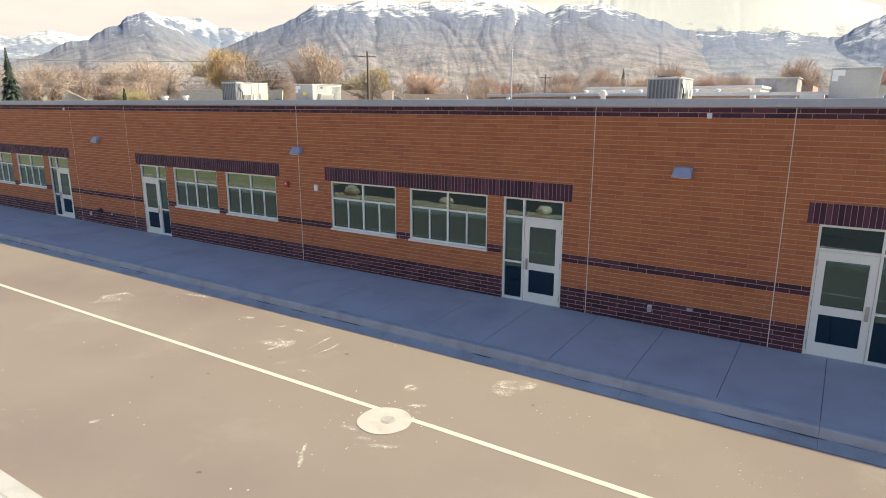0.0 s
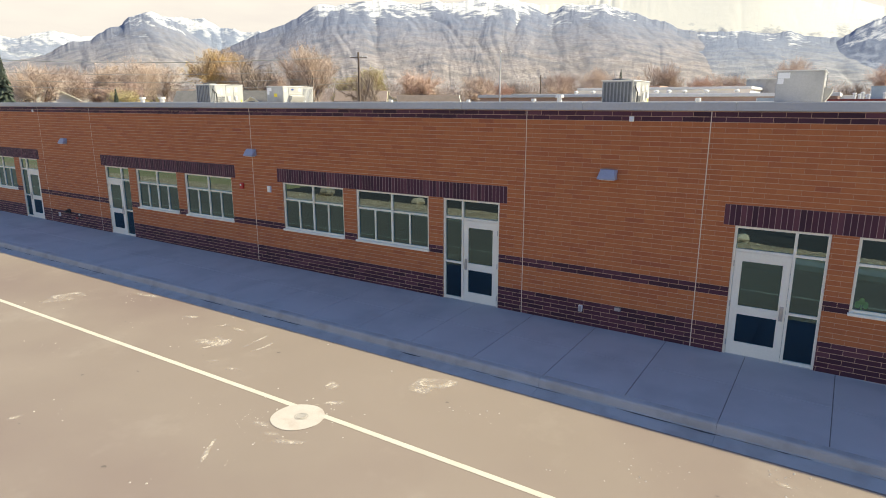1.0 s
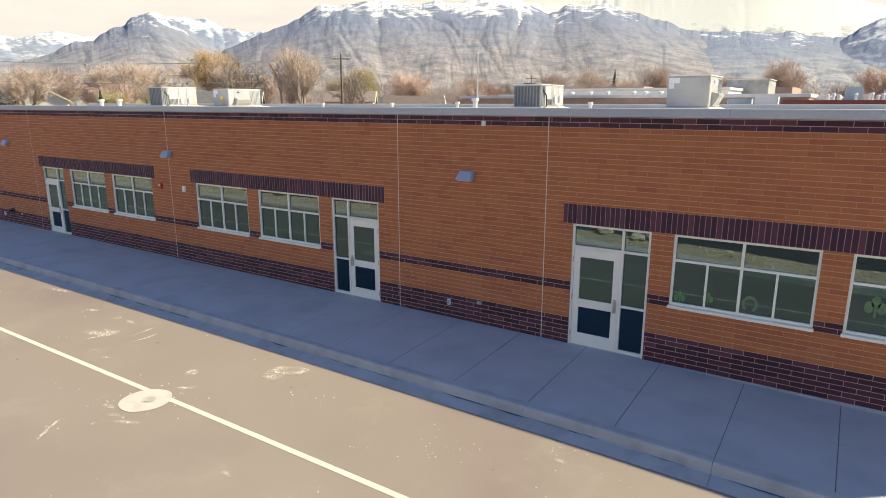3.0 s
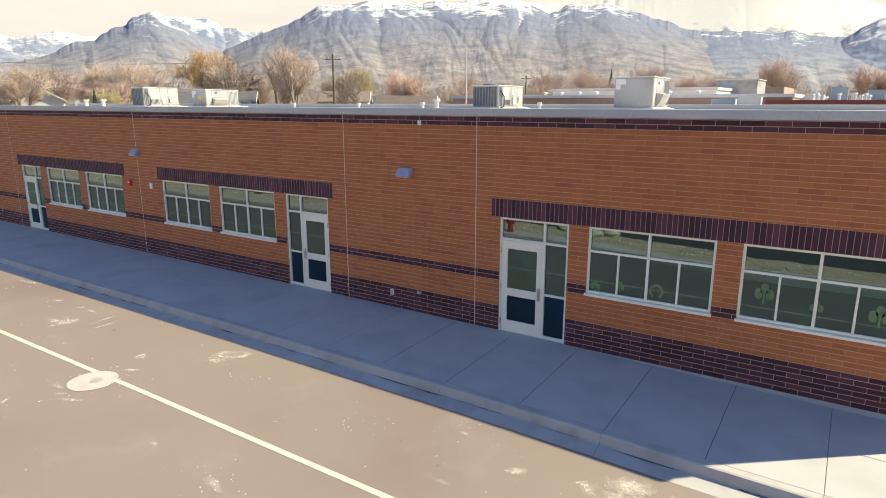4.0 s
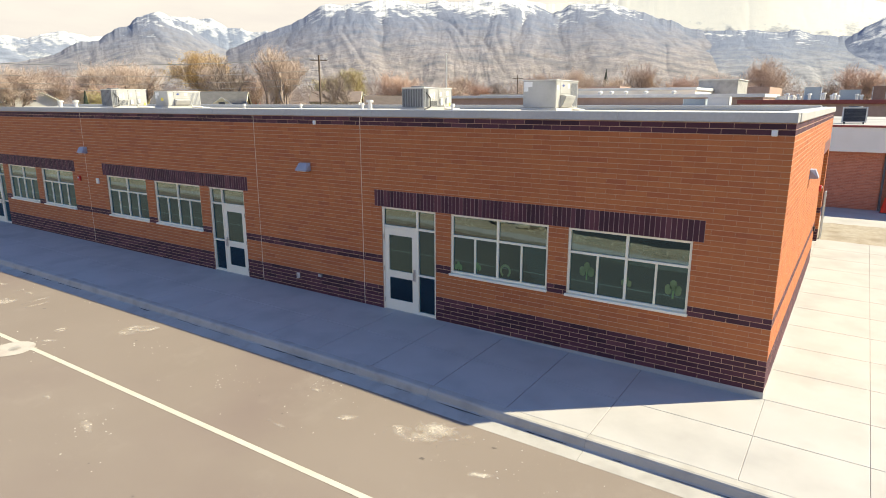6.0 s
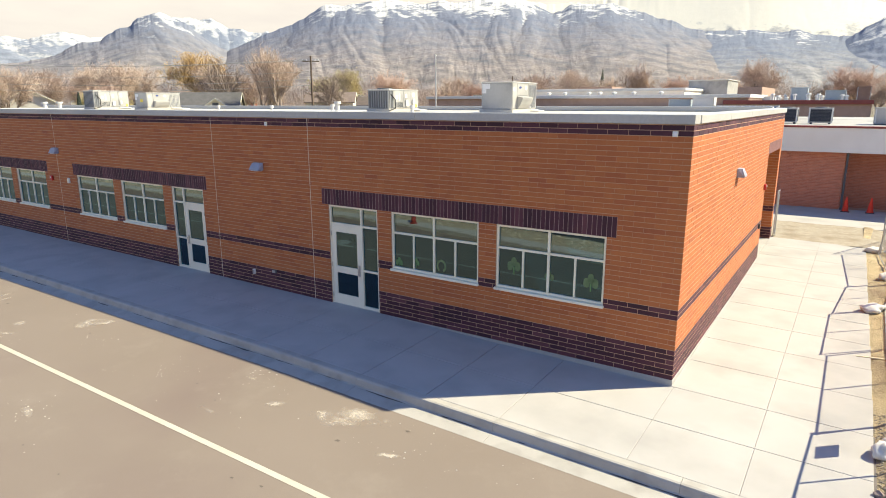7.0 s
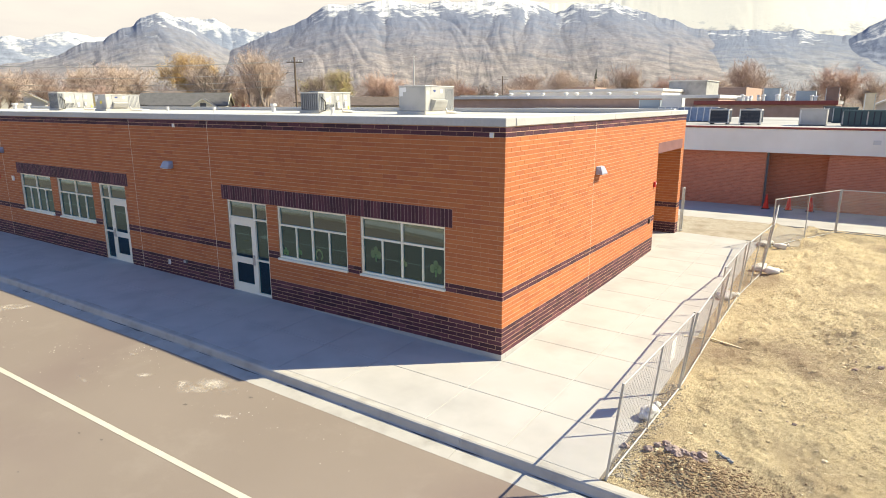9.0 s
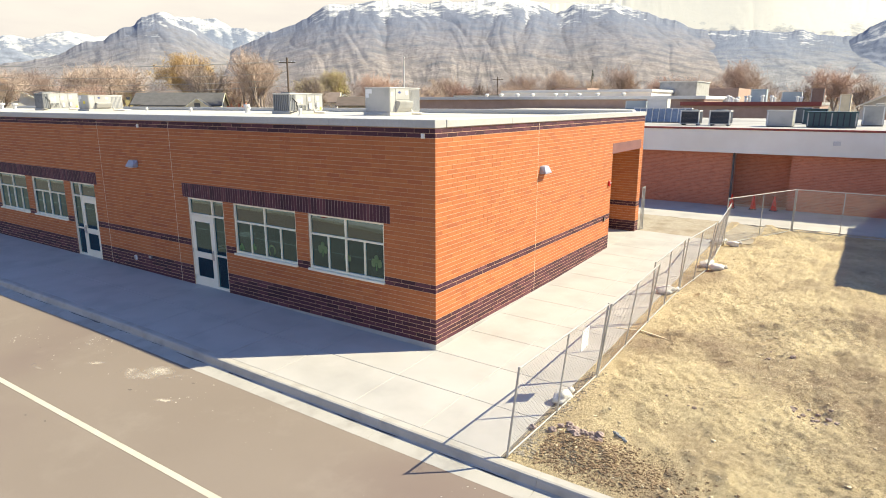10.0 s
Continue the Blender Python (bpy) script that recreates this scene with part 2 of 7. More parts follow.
M_SHINGLETAN = material("tan_shingle", (0.17, 0.125, 0.10), (0.23, 0.175, 0.145), 0.9, 1.0, 9, 0.3)
M_YELLOWSIDING = material("yellow_siding", (0.50, 0.40, 0.16), (0.58, 0.47, 0.21), 0.85, 0.6, 15, 0.1)
M_STUCCO = material("cream_siding", (0.62, 0.58, 0.50), (0.70, 0.66, 0.58), 0.85, 0.6, 15, 0.1)
M_BARK = material("grey_bark", (0.27, 0.21, 0.165), (0.37, 0.295, 0.24), 0.95, 2, 20, 0.3)
M_TWIG = material("brown_twigs", (0.50, 0.385, 0.305), (0.60, 0.47, 0.38), 0.95, 0.4, 6, 0.0)
M_TWIGRED = material("reddish_twigs", (0.53, 0.37, 0.29), (0.62, 0.45, 0.36), 0.95, 0.4, 6, 0.0)
M_LEAFGOLD = material("golden_buds", (0.58, 0.375, 0.12), (0.70, 0.49, 0.20), 0.9, 0.5, 4, 0.0)
M_LEAFLIME = material("lime_buds", (0.46, 0.40, 0.16), (0.56, 0.485, 0.22), 0.9, 0.5, 4, 0.0)
M_NEEDLE = material("conifer_needles", (0.034, 0.046, 0.030), (0.07, 0.085, 0.055), 0.9, 0.8, 9, 0.2)


def glass_material(name, through_tint, gloss_tint, ior):
    m = bpy.data.materials.new(name)
    m.use_nodes = True
    n, l = m.node_tree.nodes, m.node_tree.links
    n.clear()
    out, mix = n.new("ShaderNodeOutputMaterial"), n.new("ShaderNodeMixShader")
    clear, gloss, fres = n.new("ShaderNodeBsdfTransparent"), n.new("ShaderNodeBsdfGlossy"), n.new("ShaderNodeFresnel")
    clear.inputs["Color"].default_value = (*through_tint, 1)
    gloss.inputs["Color"].default_value = (*gloss_tint, 1)
    gloss.inputs["Roughness"].default_value = 0.008
    fres.inputs["IOR"].default_value = ior
    wave, bp = n.new("ShaderNodeTexNoise"), n.new("ShaderNodeBump")
    wave.inputs["Scale"].default_value = 1.3
    bp.inputs["Strength"].default_value, bp.inputs["Distance"].default_value = 0.010, 0.05
    l.new(wave.outputs["Fac"], bp.inputs["Height"])
    l.new(bp.outputs[0], gloss.inputs["Normal"])
    l.new(fres.outputs[0], mix.inputs[0])
    l.new(clear.outputs[0], mix.inputs[1])
    l.new(gloss.outputs[0], mix.inputs[2])
    l.new(mix.outputs[0], out.inputs["Surface"])
    return m


M_GLASS = glass_material("green_glass", (0.07, 0.25, 0.31), (0.54, 0.86, 1.0), 2.05)
M_GLASSCLEAR = glass_material("clear_coated_glass", (0.09, 0.29, 0.35), (0.78, 0.97, 1.0), 2.35)


def asphalt_material():
    """Worn grey-brown asphalt with broad tonal drift, pale dust and a sprinkle of pale grit."""
    m = material("worn_asphalt", (0.203, 0.160, 0.127), (0.245, 0.197, 0.159), 0.92, 0.35, 110, 0.35, c3=(0.186, 0.139, 0.117), patch=0.16, spread=0.9, dist=0.006)
    n, l = m.node_tree.nodes, m.node_tree.links
    b = n["Principled BSDF"]
    src = b.inputs["Base Color"].links[0].from_socket
    geo = n.new("ShaderNodeNewGeometry")
    dust, grit = n.new("ShaderNodeTexNoise"), n.new("ShaderNodeTexVoronoi")
    dust.inputs["Scale"].default_value, dust.inputs["Detail"].default_value, dust.inputs["Roughness"].default_value = 0.55, 9.0, 0.68
    grit.inputs["Scale"].default_value = 2.6
    l.new(geo.outputs["Position"], dust.inputs["Vector"])
    l.new(geo.outputs["Position"], grit.inputs["Vector"])
    r1, r2 = n.new("ShaderNodeMapRange"), n.new("ShaderNodeMapRange")
    r1.inputs["From Min"].default_value, r1.inputs["From Max"].default_value, r1.inputs["To Max"].default_value = 0.55, 0.80, 0.28
    r2.inputs["From Min"].default_value, r2.inputs["From Max"].default_value, r2.inputs["To Min"].default_value, r2.inputs["To Max"].default_value = 0.012, 0.03, 0.45, 0.0
    l.new(dust.outputs["Fac"], r1.inputs["Value"])
    l.new(grit.outputs["Distance"], r2.inputs["Value"])
    top = n.new("ShaderNodeMath")
    top.operation = "MAXIMUM"
    l.new(r1.outputs[0], top.inputs[0])
    l.new(r2.outputs[0], top.inputs[1])
    mx = n.new("ShaderNodeMix")
    mx.data_type = "RGBA"
    mx.inputs["B"].default_value = (0.36, 0.32, 0.265, 1)
    l.new(top.outputs[0], mx.inputs["Factor"])
    l.new(src, mx.inputs["A"])
    l.new(mx.outputs["Result"], b.inputs["Base Color"])
    return m


M_ASPHALT = asphalt_material()


def stain_material():
    """Thin dried sediment that breaks up towards its rim: opaque flecks over bare asphalt."""
    m = bpy.data.materials.new("sediment_stain")
    m.use_nodes = True
    n, l = m.node_tree.nodes, m.node_tree.links
    b = n["Principled BSDF"]
    b.inputs["Base Color"].default_value, b.inputs["Roughness"].default_value = (0.58, 0.505, 0.42, 1), 0.95
    geo, tc = n.new("ShaderNodeNewGeometry"), n.new("ShaderNodeTexCoord")
    ln = n.new("ShaderNodeVectorMath")
    ln.operation = "LENGTH"
    warp, mid, big, shifted = n.new("ShaderNodeTexNoise"), n.new("ShaderNodeVectorMath"), n.new("ShaderNodeVectorMath"), n.new("ShaderNodeVectorMath")
    warp.inputs["Scale"].default_value, warp.inputs["Detail"].default_value = 1.6, 5.0
    l.new(geo.outputs["Position"], warp.inputs["Vector"])
    mid.operation, mid.inputs[1].default_value = "SUBTRACT", (0.5, 0.5, 0.5)
    big.operation, big.inputs["Scale"].default_value = "SCALE", 2.6
    l.new(warp.outputs["Color"], mid.inputs[0])
    l.new(mid.outputs[0], big.inputs[0])
    l.new(tc.outputs["Object"], shifted.inputs[0])
    l.new(big.outputs[0], shifted.inputs[1])
    l.new(shifted.outputs[0], ln.inputs[0])
    nz = n.new("ShaderNodeTexNoise")
    nz.inputs["Scale"].default_value, nz.inputs["Detail"].default_value, nz.inputs["Roughness"].default_value = 5.0, 12.0, 0.86
    l.new(geo.outputs["Position"], nz.inputs["Vector"])
    fall = n.new("ShaderNodeMapRange")
    fall.inputs["From Min"].default_value, fall.inputs["From Max"].default_value = 0.0, 1.0
    fall.inputs["To Min"].default_value, fall.inputs["To Max"].default_value = 0.27, -0.34
    l.new(ln.outputs["Value"], fall.inputs["Value"])
    ad = n.new("ShaderNodeMath")
    l.new(nz.outputs["Fac"], ad.inputs[0])
    l.new(fall.outputs[0], ad.inputs[1])
    rr = n.new("ShaderNodeMapRange")
    rr.inputs["From Min"].default_value, rr.inputs["From Max"].default_value, rr.inputs["To Max"].default_value = 0.44, 0.84, 0.78
    l.new(ad.outputs[0], rr.inputs["Value"])
    fleck = n.new("ShaderNodeTexNoise")
    fleck.inputs["Scale"].default_value, fleck.inputs["Detail"].default_value, fleck.inputs["Roughness"].default_value = 17.0, 8.0, 0.72
    l.new(geo.outputs["Position"], fleck.inputs["Vector"])
    half, sm, cut, top = (n.new("ShaderNodeMath") for _ in range(4))
    half.operation, half.inputs[1].default_value = "MULTIPLY", 0.55
    l.new(fall.outputs[0], half.inputs[0])
    l.new(fleck.outputs["Fac"], sm.inputs[0])
    l.new(half.outputs[0], sm.inputs[1])
    r3 = n.new("ShaderNodeMapRange")
    r3.inputs["From Min"].default_value, r3.inputs["From Max"].default_value, r3.inputs["To Max"].default_value = 0.545, 0.64, 0.80
    l.new(sm.outputs[0], r3.inputs["Value"])
    top.operation = "MAXIMUM"
    l.new(rr.outputs[0], top.inputs[0])
    l.new(r3.outputs[0], top.inputs[1])
    edge = n.new("ShaderNodeMapRange")
    edge.inputs["From Min"].default_value, edge.inputs["From Max"].default_value = 1.0, 0.75
    rad = n.new("ShaderNodeVectorMath")
    rad.operation = "LENGTH"
    l.new(tc.outputs["Object"], rad.inputs[0])
    l.new(rad.outputs["Value"], edge.inputs["Value"])
    cut.operation = "MULTIPLY"
    l.new(top.outputs[0], cut.inputs[0])
    l.new(edge.outputs[0], cut.inputs[1])
    l.new(cut.outputs[0], b.inputs["Alpha"])
    return m


M_STAIN = stain_material()
M_FRESH = material("dark_asphalt", (0.035, 0.036, 0.036), (0.055, 0.055, 0.054), 0.9, 0.4, 80, 0.2)


def dirt_material():
    """Trampled earth: pale crust, brown scuffed patches, crumbs and pits at several sizes."""
    m = material("bare_dirt", (0.55, 0.418, 0.232), (0.75, 0.610, 0.375), 0.95, 1.7, 30, 0.0, c3=(0.36, 0.262, 0.165), patch=0.32, spread=0.8)
    n, l = m.node_tree.nodes, m.node_tree.links
    b = n["Principled BSDF"]
    src = b.inputs["Base Color"].links[0].from_socket
    geo = n.new("ShaderNodeNewGeometry")

    def grain(scale, detail, rough, warp=0.0):
        k = n.new("ShaderNodeTexNoise")
        k.inputs["Scale"].default_value, k.inputs["Detail"].default_value, k.inputs["Roughness"].default_value, k.inputs["Distortion"].default_value = scale, detail, rough, warp
        l.new(geo.outputs["Position"], k.inputs["Vector"])
        return k.outputs["Fac"]

    def cut(v, lo, hi, top):
        k = n.new("ShaderNodeMapRange")
        k.inputs["From Min"].default_value, k.inputs["From Max"].default_value, k.inputs["To Max"].default_value = lo, hi, top
        l.new(v, k.inputs["Value"])
        return k.outputs[0]

    def times(a, c):
        k = n.new("ShaderNodeMath")
        k.operation = "MULTIPLY"
        l.new(a, k.inputs[0])
        l.new(c, k.inputs[1])
        return k.outputs[0]

    def blend(f, a, colour):
        k = n.new("ShaderNodeMix")
        k.data_type = "RGBA"
        k.inputs["B"].default_value = (*colour, 1)
        l.new(f, k.inputs["Factor"])
        l.new(a, k.inputs["A"])
        return k.outputs["Result"]

    crumb, pit, broad = grain(9.0, 12.0, 0.82, 0.8), grain(24.0, 8.0, 0.76), grain(0.55, 4.0, 0.6)
    scuffed = cut(broad, 0.40, 0.58, 1.0)
    src = blend(times(cut(pit, 0.47, 0.60, 0.85), scuffed), src, (0.25, 0.170, 0.100))
    src = blend(cut(grain(38.0, 5.0, 0.7), 0.60, 0.70, 0.6), src, (0.74, 0.63, 0.44))
    l.new(src, b.inputs["Base Color"])
    fine, coarse = n.new("ShaderNodeBump"), n.new("ShaderNodeBump")
    fine.inputs["Strength"].default_value, fine.inputs["Distance"].default_value = 1.0, 0.035
    coarse.inputs["Strength"].default_value, coarse.inputs["Distance"].default_value = 1.0, 0.08
    l.new(crumb, coarse.inputs["Height"])
    l.new(pit, fine.inputs["Height"])
    l.new(coarse.outputs[0], fine.inputs["Normal"])
    l.new(fine.outputs[0], b.inputs["Normal"])
    return m


M_DIRT = dirt_material()


def mountain_material(name, snowline, snow_soft, hazed_rock1, hazed_rock2, high=(0.135, 0.165, 0.232), haze_from=150, haze_to=420, snow_in_gullies=150.0, snow_colour=(0.66, 0.64, 0.60), rugged=0.5):
    """Dry scrub and rock with air haze put into the base colours, paled throughout and bluer with height; snow, dulled
    alike, lies broken on the heights and runs down the gullies.
    """
    m = material(name, hazed_rock1, hazed_rock2, 0.95, 0.024, 0.075, 0.0, c3=tuple(0.62 * v for v in hazed_rock1), patch=0.012, spread=0.30)
    n, l = m.node_tree.nodes, m.node_tree.links
    b = n["Principled BSDF"]
    src = b.inputs["Base Color"].links[0].from_socket
    geo, sep = n.new("ShaderNodeNewGeometry"), n.new("ShaderNodeSeparateXYZ")
    l.new(geo.outputs["Position"], sep.inputs[0])
    gully = n.new("ShaderNodeAttribute")
    gully.attribute_name = "gully"

    def math_node(op, a, b2):
        k = n.new("ShaderNodeMath")
        k.operation = op
        for q, v in enumerate((a, b2)):
            if isinstance(v, (int, float)):
                k.inputs[q].default_value = v
            else:
                l.new(v, k.inputs[q])
        return k.outputs[0]

    def noise_node(scale, detail, rough):
        k = n.new("ShaderNodeTexNoise")
        k.inputs["Scale"].default_value, k.inputs["Detail"].default_value, k.inputs["Roughness"].default_value = scale, detail, rough
        l.new(geo.outputs["Position"], k.inputs["Vector"])
        return k.outputs["Fac"]

    def ramp_node(v, lo, hi, top=1.0):
        k = n.new("ShaderNodeMapRange")
        k.inputs["From Min"].default_value, k.inputs["From Max"].default_value, k.inputs["To Max"].default_value = lo, hi, top
        l.new(v, k.inputs["Value"])
        return k.outputs[0]

    def mix_node(f, a, colour):
        k = n.new("ShaderNodeMix")
        k.data_type = "RGBA"
        k.inputs["B"].default_value = (*colour, 1)
        l.new(f, k.inputs["Factor"])
        l.new(a, k.inputs["A"])
        return k.outputs["Result"]

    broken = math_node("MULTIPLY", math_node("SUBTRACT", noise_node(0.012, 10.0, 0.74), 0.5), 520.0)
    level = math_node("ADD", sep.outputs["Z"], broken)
    # blue with height: distance haze put into the base colour
    src = mix_node(ramp_node(level, haze_from, haze_to, 0.80), src, high)
    # darker in broken patches along the gully beds of the lower slopes
    src = mix_node(math_node("MULTIPLY", ramp_node(gully.outputs["Fac"], 0.55, 1.0, 0.55), ramp_node(noise_node(0.03, 6.0, 0.7), 0.42, 0.62)), src, tuple(0.55 * v for v in hazed_rock1))
    snow = math_node("ADD", level, math_node("MULTIPLY", gully.outputs["Fac"], snow_in_gullies))
    src = mix_node(ramp_node(snow, snowline - snow_soft, snowline + snow_soft), src, snow_colour)
    l.new(src, b.inputs["Base Color"])
    rel = n.new("ShaderNodeBump")
    rel.inputs["Strength"].default_value, rel.inputs["Distance"].default_value = rugged, 12.0
    l.new(noise_node(0.035, 8.0, 0.7), rel.inputs["Height"])
    l.new(rel.outputs[0], b.inputs["Normal"])
    return m


# ---- mesh helpers ----
def mesh_object(name, verts, faces, mat, parent=None, label="", smooth=False):
    me = bpy.data.meshes.new(name)
    me.from_pydata(verts, [], faces)
    me.materials.append(mat)
    if smooth:
        me.polygons.foreach_set("use_smooth", [True] * len(me.polygons))
    me.update()
    ob = new(name, me)
    if parent:
        ob.parent = parent
    if label:
        ob["label"] = label
    return ob


def thing(name, label, category, at=(0, 0, 0), group="", kind=""):
    """An empty at a thing's base, that carries its parts."""
    e = new(name)
    e.location = at
    e.empty_display_size = 0.2
    return tagged(e, label, category, group, kind)


def box(V, F, x0, x1, y0, y1, z0, z1):
    i = len(V)
    V += [(x0, y0, z0), (x1, y0, z0), (x1, y1, z0), (x0, y1, z0), (x0, y0, z1), (x1, y0, z1), (x1, y1, z1), (x0, y1, z1)]
    F += [tuple(i + k for k in f) for f in ((3, 2, 1, 0), (4, 5, 6, 7), (0, 1, 5, 4), (1, 2, 6, 5), (2, 3, 7, 6), (3, 0, 4, 7))]


def soft_box(V, F, x0, x1, y0, y1, z0, z1, b=0.01):
    """A box with chamfered edges."""
    b = min(b, 0.45 * (x1 - x0), 0.45 * (y1 - y0), 0.45 * (z1 - z0))
    i = len(V)
    X, Y, Z = (x0, x1), (y0, y1), (z0, z1)
    idx = {}
    for a in (0, 1):
        for c in (0, 1):
            for d in (0, 1):
                sx, sy, sz = (b, -b)[a], (b, -b)[c], (b, -b)[d]
                idx[a, c, d] = (len(V), len(V) + 1, len(V) + 2)
                V += [(X[a], Y[c] + sy, Z[d] + sz), (X[a] + sx, Y[c], Z[d] + sz), (X[a] + sx, Y[c] + sy, Z[d])]
    q = idx
    F += [
        (q[0, 0, 0][0], q[0, 0, 1][0], q[0, 1, 1][0], q[0, 1, 0][0]), (q[1, 0, 0][0], q[1, 1, 0][0], q[1, 1, 1][0], q[1, 0, 1][0]),
        (q[0, 0, 0][1], q[1, 0, 0][1], q[1, 0, 1][1], q[0, 0, 1][1]), (q[0, 1, 0][1], q[0, 1, 1][1], q[1, 1, 1][1], q[1, 1, 0][1]),
        (q[0, 0, 0][2], q[0, 1, 0][2], q[1, 1, 0][2], q[1, 0, 0][2]), (q[0, 0, 1][2], q[1, 0, 1][2], q[1, 1, 1][2], q[0, 1, 1][2]),
    ]
    for a in (0, 1):
        for c in (0, 1):
            F.append((q[a, c, 0][0], q[a, c, 0][1], q[a, c, 1][1], q[a, c, 1][0]))
            F.append((q[a, 0, c][0], q[a, 0, c][2], q[a, 1, c][2], q[a, 1, c][0]))
            F.append((q[0, a, c][1], q[0, a, c][2], q[1, a, c][2], q[1, a, c][1]))
    for a in (0, 1):
        for c in (0, 1):
            for d in (0, 1):
                F.append(q[a, c, d])


def prism(V, F, p0, p1, r0, r1, n=5, cap=True):
    """A tapered round bar from p0 to p1."""
    p0, p1 = Vector(p0), Vector(p1)
    d = (p1 - p0).normalized()
    u = d.orthogonal().normalized()
    w = d.cross(u)
    i = len(V)
    for p, r in ((p0, r0), (p1, r1)):
        for k in range(n):
            a = 2 * math.pi * k / n
            V.append(tuple(p + u * (r * math.cos(a)) + w * (r * math.sin(a))))
    for k in range(n):
        F.append((i + k, i + (k + 1) % n, i + n + (k + 1) % n, i + n + k))
    if cap:
        F.append(tuple(i + k for k in reversed(range(n))))
        F.append(tuple(i + n + k for k in range(n)))


def boxes(name, rows, mat, parent=None, label="", b=0.0):
    V, F = [], []
    for r in rows:
        soft_box(V, F, *r, b) if b else box(V, F, *r)
    return mesh_object(name, V, F, mat, parent, label)


# ---- levels of the ground ----
WALL, CORNER = 14.16, 8.88          # front face of the wing, and its end face
TOP = 48 * 0.1016                   # top of the brickwork
KERB_BACK, KERB_FACE, GUTTER = 11.23, 11.035, 10.66


def walk_level(x):
    return float(np.interp(x, [-60, -20, -5, 1.6, 8.88, 12.5, 40], [0.07, 0.05, 0.03, 0.0, -0.13, -0.185, -0.40]))


def pave_level(x, y):
    return walk_level(x) + (0.018 * (y - WALL) if y < WALL else 0.0195 * (y - WALL))


def road_level(x, y=0.0):
    base = float(np.interp(x, [-60, -20, -5, 4, 9, 12, 40], [-0.22, -0.235, -0.262, -0.325, -0.362, -0.385, -0.55]))
    edge = pave_level(x, KERB_BACK) - 0.207
    k = min(1.0, max(0.0, (y - 8.8) / 1.85))
    return base + (edge - base) * k * k


# ---- the wing: walls ----
COURSE, LONG = 0.1016, 0.4064
WIN_Z0, WIN_Z1, HEAD = 1.207, 2.683, 3.098
# (x0, x1, kind): D, C, A, B groups; kind w = window, l = leaf first then sidelight, r = sidelight first
OPENINGS = [
    (-35.11, -32.67, "w"), (-32.20, -29.75, "w"), (-29.295, -27.675, "r"),
    (-22.447, -20.86, "l"), (-20.40, -17.96, "w"), (-17.52, -15.07, "w"),
    (-12.72, -10.28, "w"), (-9.81, -7.357, "w"), (-6.90, -5.285, "r"),
    (-0.050, 1.590, "l"), (2.017, 4.497, "w"), (4.943, 7.420, "w"),
]
LINTELS = [(-35.33, -27.47), (-22.67, -14.866), (-12.93, -5.082), (-0.269, 7.613)]
JOINTS = [-36.39, -27.03, -23.08, -13.994, -4.632, -0.681]
WEST = -46.0


def opening_rect(o):
    return (o[0], o[1], WIN_Z0 if o[2] == "w" else -0.3, WIN_Z1)


rects = [opening_rect(o) for o in OPENINGS]
wall_front = thing("wall_front", "orange brick wall with plum brick base, band and top courses", "wall", (0, WALL, 0), kind="structure")


def backing(name, u0, u1, z0, z1, holes, put, parent):
    """The mortar-faced wall body, built of blocks round its openings."""
    us = sorted({u0, u1, *[h[0] for h in holes], *[h[1] for h in holes]})
    rows = []
    for a, b in zip(us, us[1:]):
        if b - a < 1e-4:
            continue
        cut = sorted((h[2], h[3]) for h in holes if h[0] <= a + 1e-5 and h[1] >= b - 1e-5)
        z = z0
        for c, d in cut:
            if c > z:
                rows.append((a, b, z, c))
            z = max(z, d)
        if z < z1:
            rows.append((a, b, z, z1))
    V, F = [], []
    for a, b, c, d in rows:
        box(V, F, *put(a, b, c, d))
    return mesh_object(name, V, F, M_MORTAR, parent)


MORTAR_IN, THICK = 0.003, 0.30


def put_front(a, b, c, d):
    return (a, b, WALL + MORTAR_IN, WALL + THICK, c, d)


def put_end(a, b, c, d):
    return (CORNER - THICK, CORNER - MORTAR_IN, a, b, c, d)


def loc(ob):
    """Keeps a part where its world coordinates say, under a parent that stands elsewhere."""
    ob.matrix_parent_inverse = Matrix.Translation(-ob.parent.location)
    return ob


loc(backing("wall_body", WEST, CORNER - THICK, -0.6, TOP, rects, put_front, wall_front))
wall_end = thing("wall_end", "sunlit orange brick end wall with plum brick base and band", "wall", (CORNER, WALL, 0), kind="structure")
END_Y, PORCH_Y, BACK_Y = 25.57, 28.83, 29.25
loc(backing("wall_body", WALL + MORTAR_IN, END_Y, -0.6, TOP, [], put_end, wall_end))
loc(boxes("pier_body", [(CORNER - THICK, CORNER - MORTAR_IN, PORCH_Y + 0.008, BACK_Y, -0.4, TOP), (CORNER - THICK, CORNER - MORTAR_IN, END_Y, PORCH_Y + 0.008, 3.96, TOP)], M_MORTAR, wall_end))


def brick_shape(w, h, put):
    """One brick seen from outside: a chamfered face and its four returns. put maps (u, v, depth)."""
    e = 0.0014
    pts = [(u, v, MORTAR_IN + 0.004) for u, v in ((0, 0), (w, 0), (w, h), (0, h))]
    pts += [(u, v, e) for u, v in ((0, 0), (w, 0), (w, h), (0, h))]
    pts += [(u, v, 0.0) for u, v in ((e, e), (w - e, e), (w - e, h - e), (e, h - e))]
    F = [(8, 9, 10, 11)]
    for k in range(4):
        j = (k + 1) % 4
        F += [(k, j, 4 + j, 4 + k), (4 + k, 4 + j, 8 + j, 8 + k)]
    return [put(*p) for p in pts], F


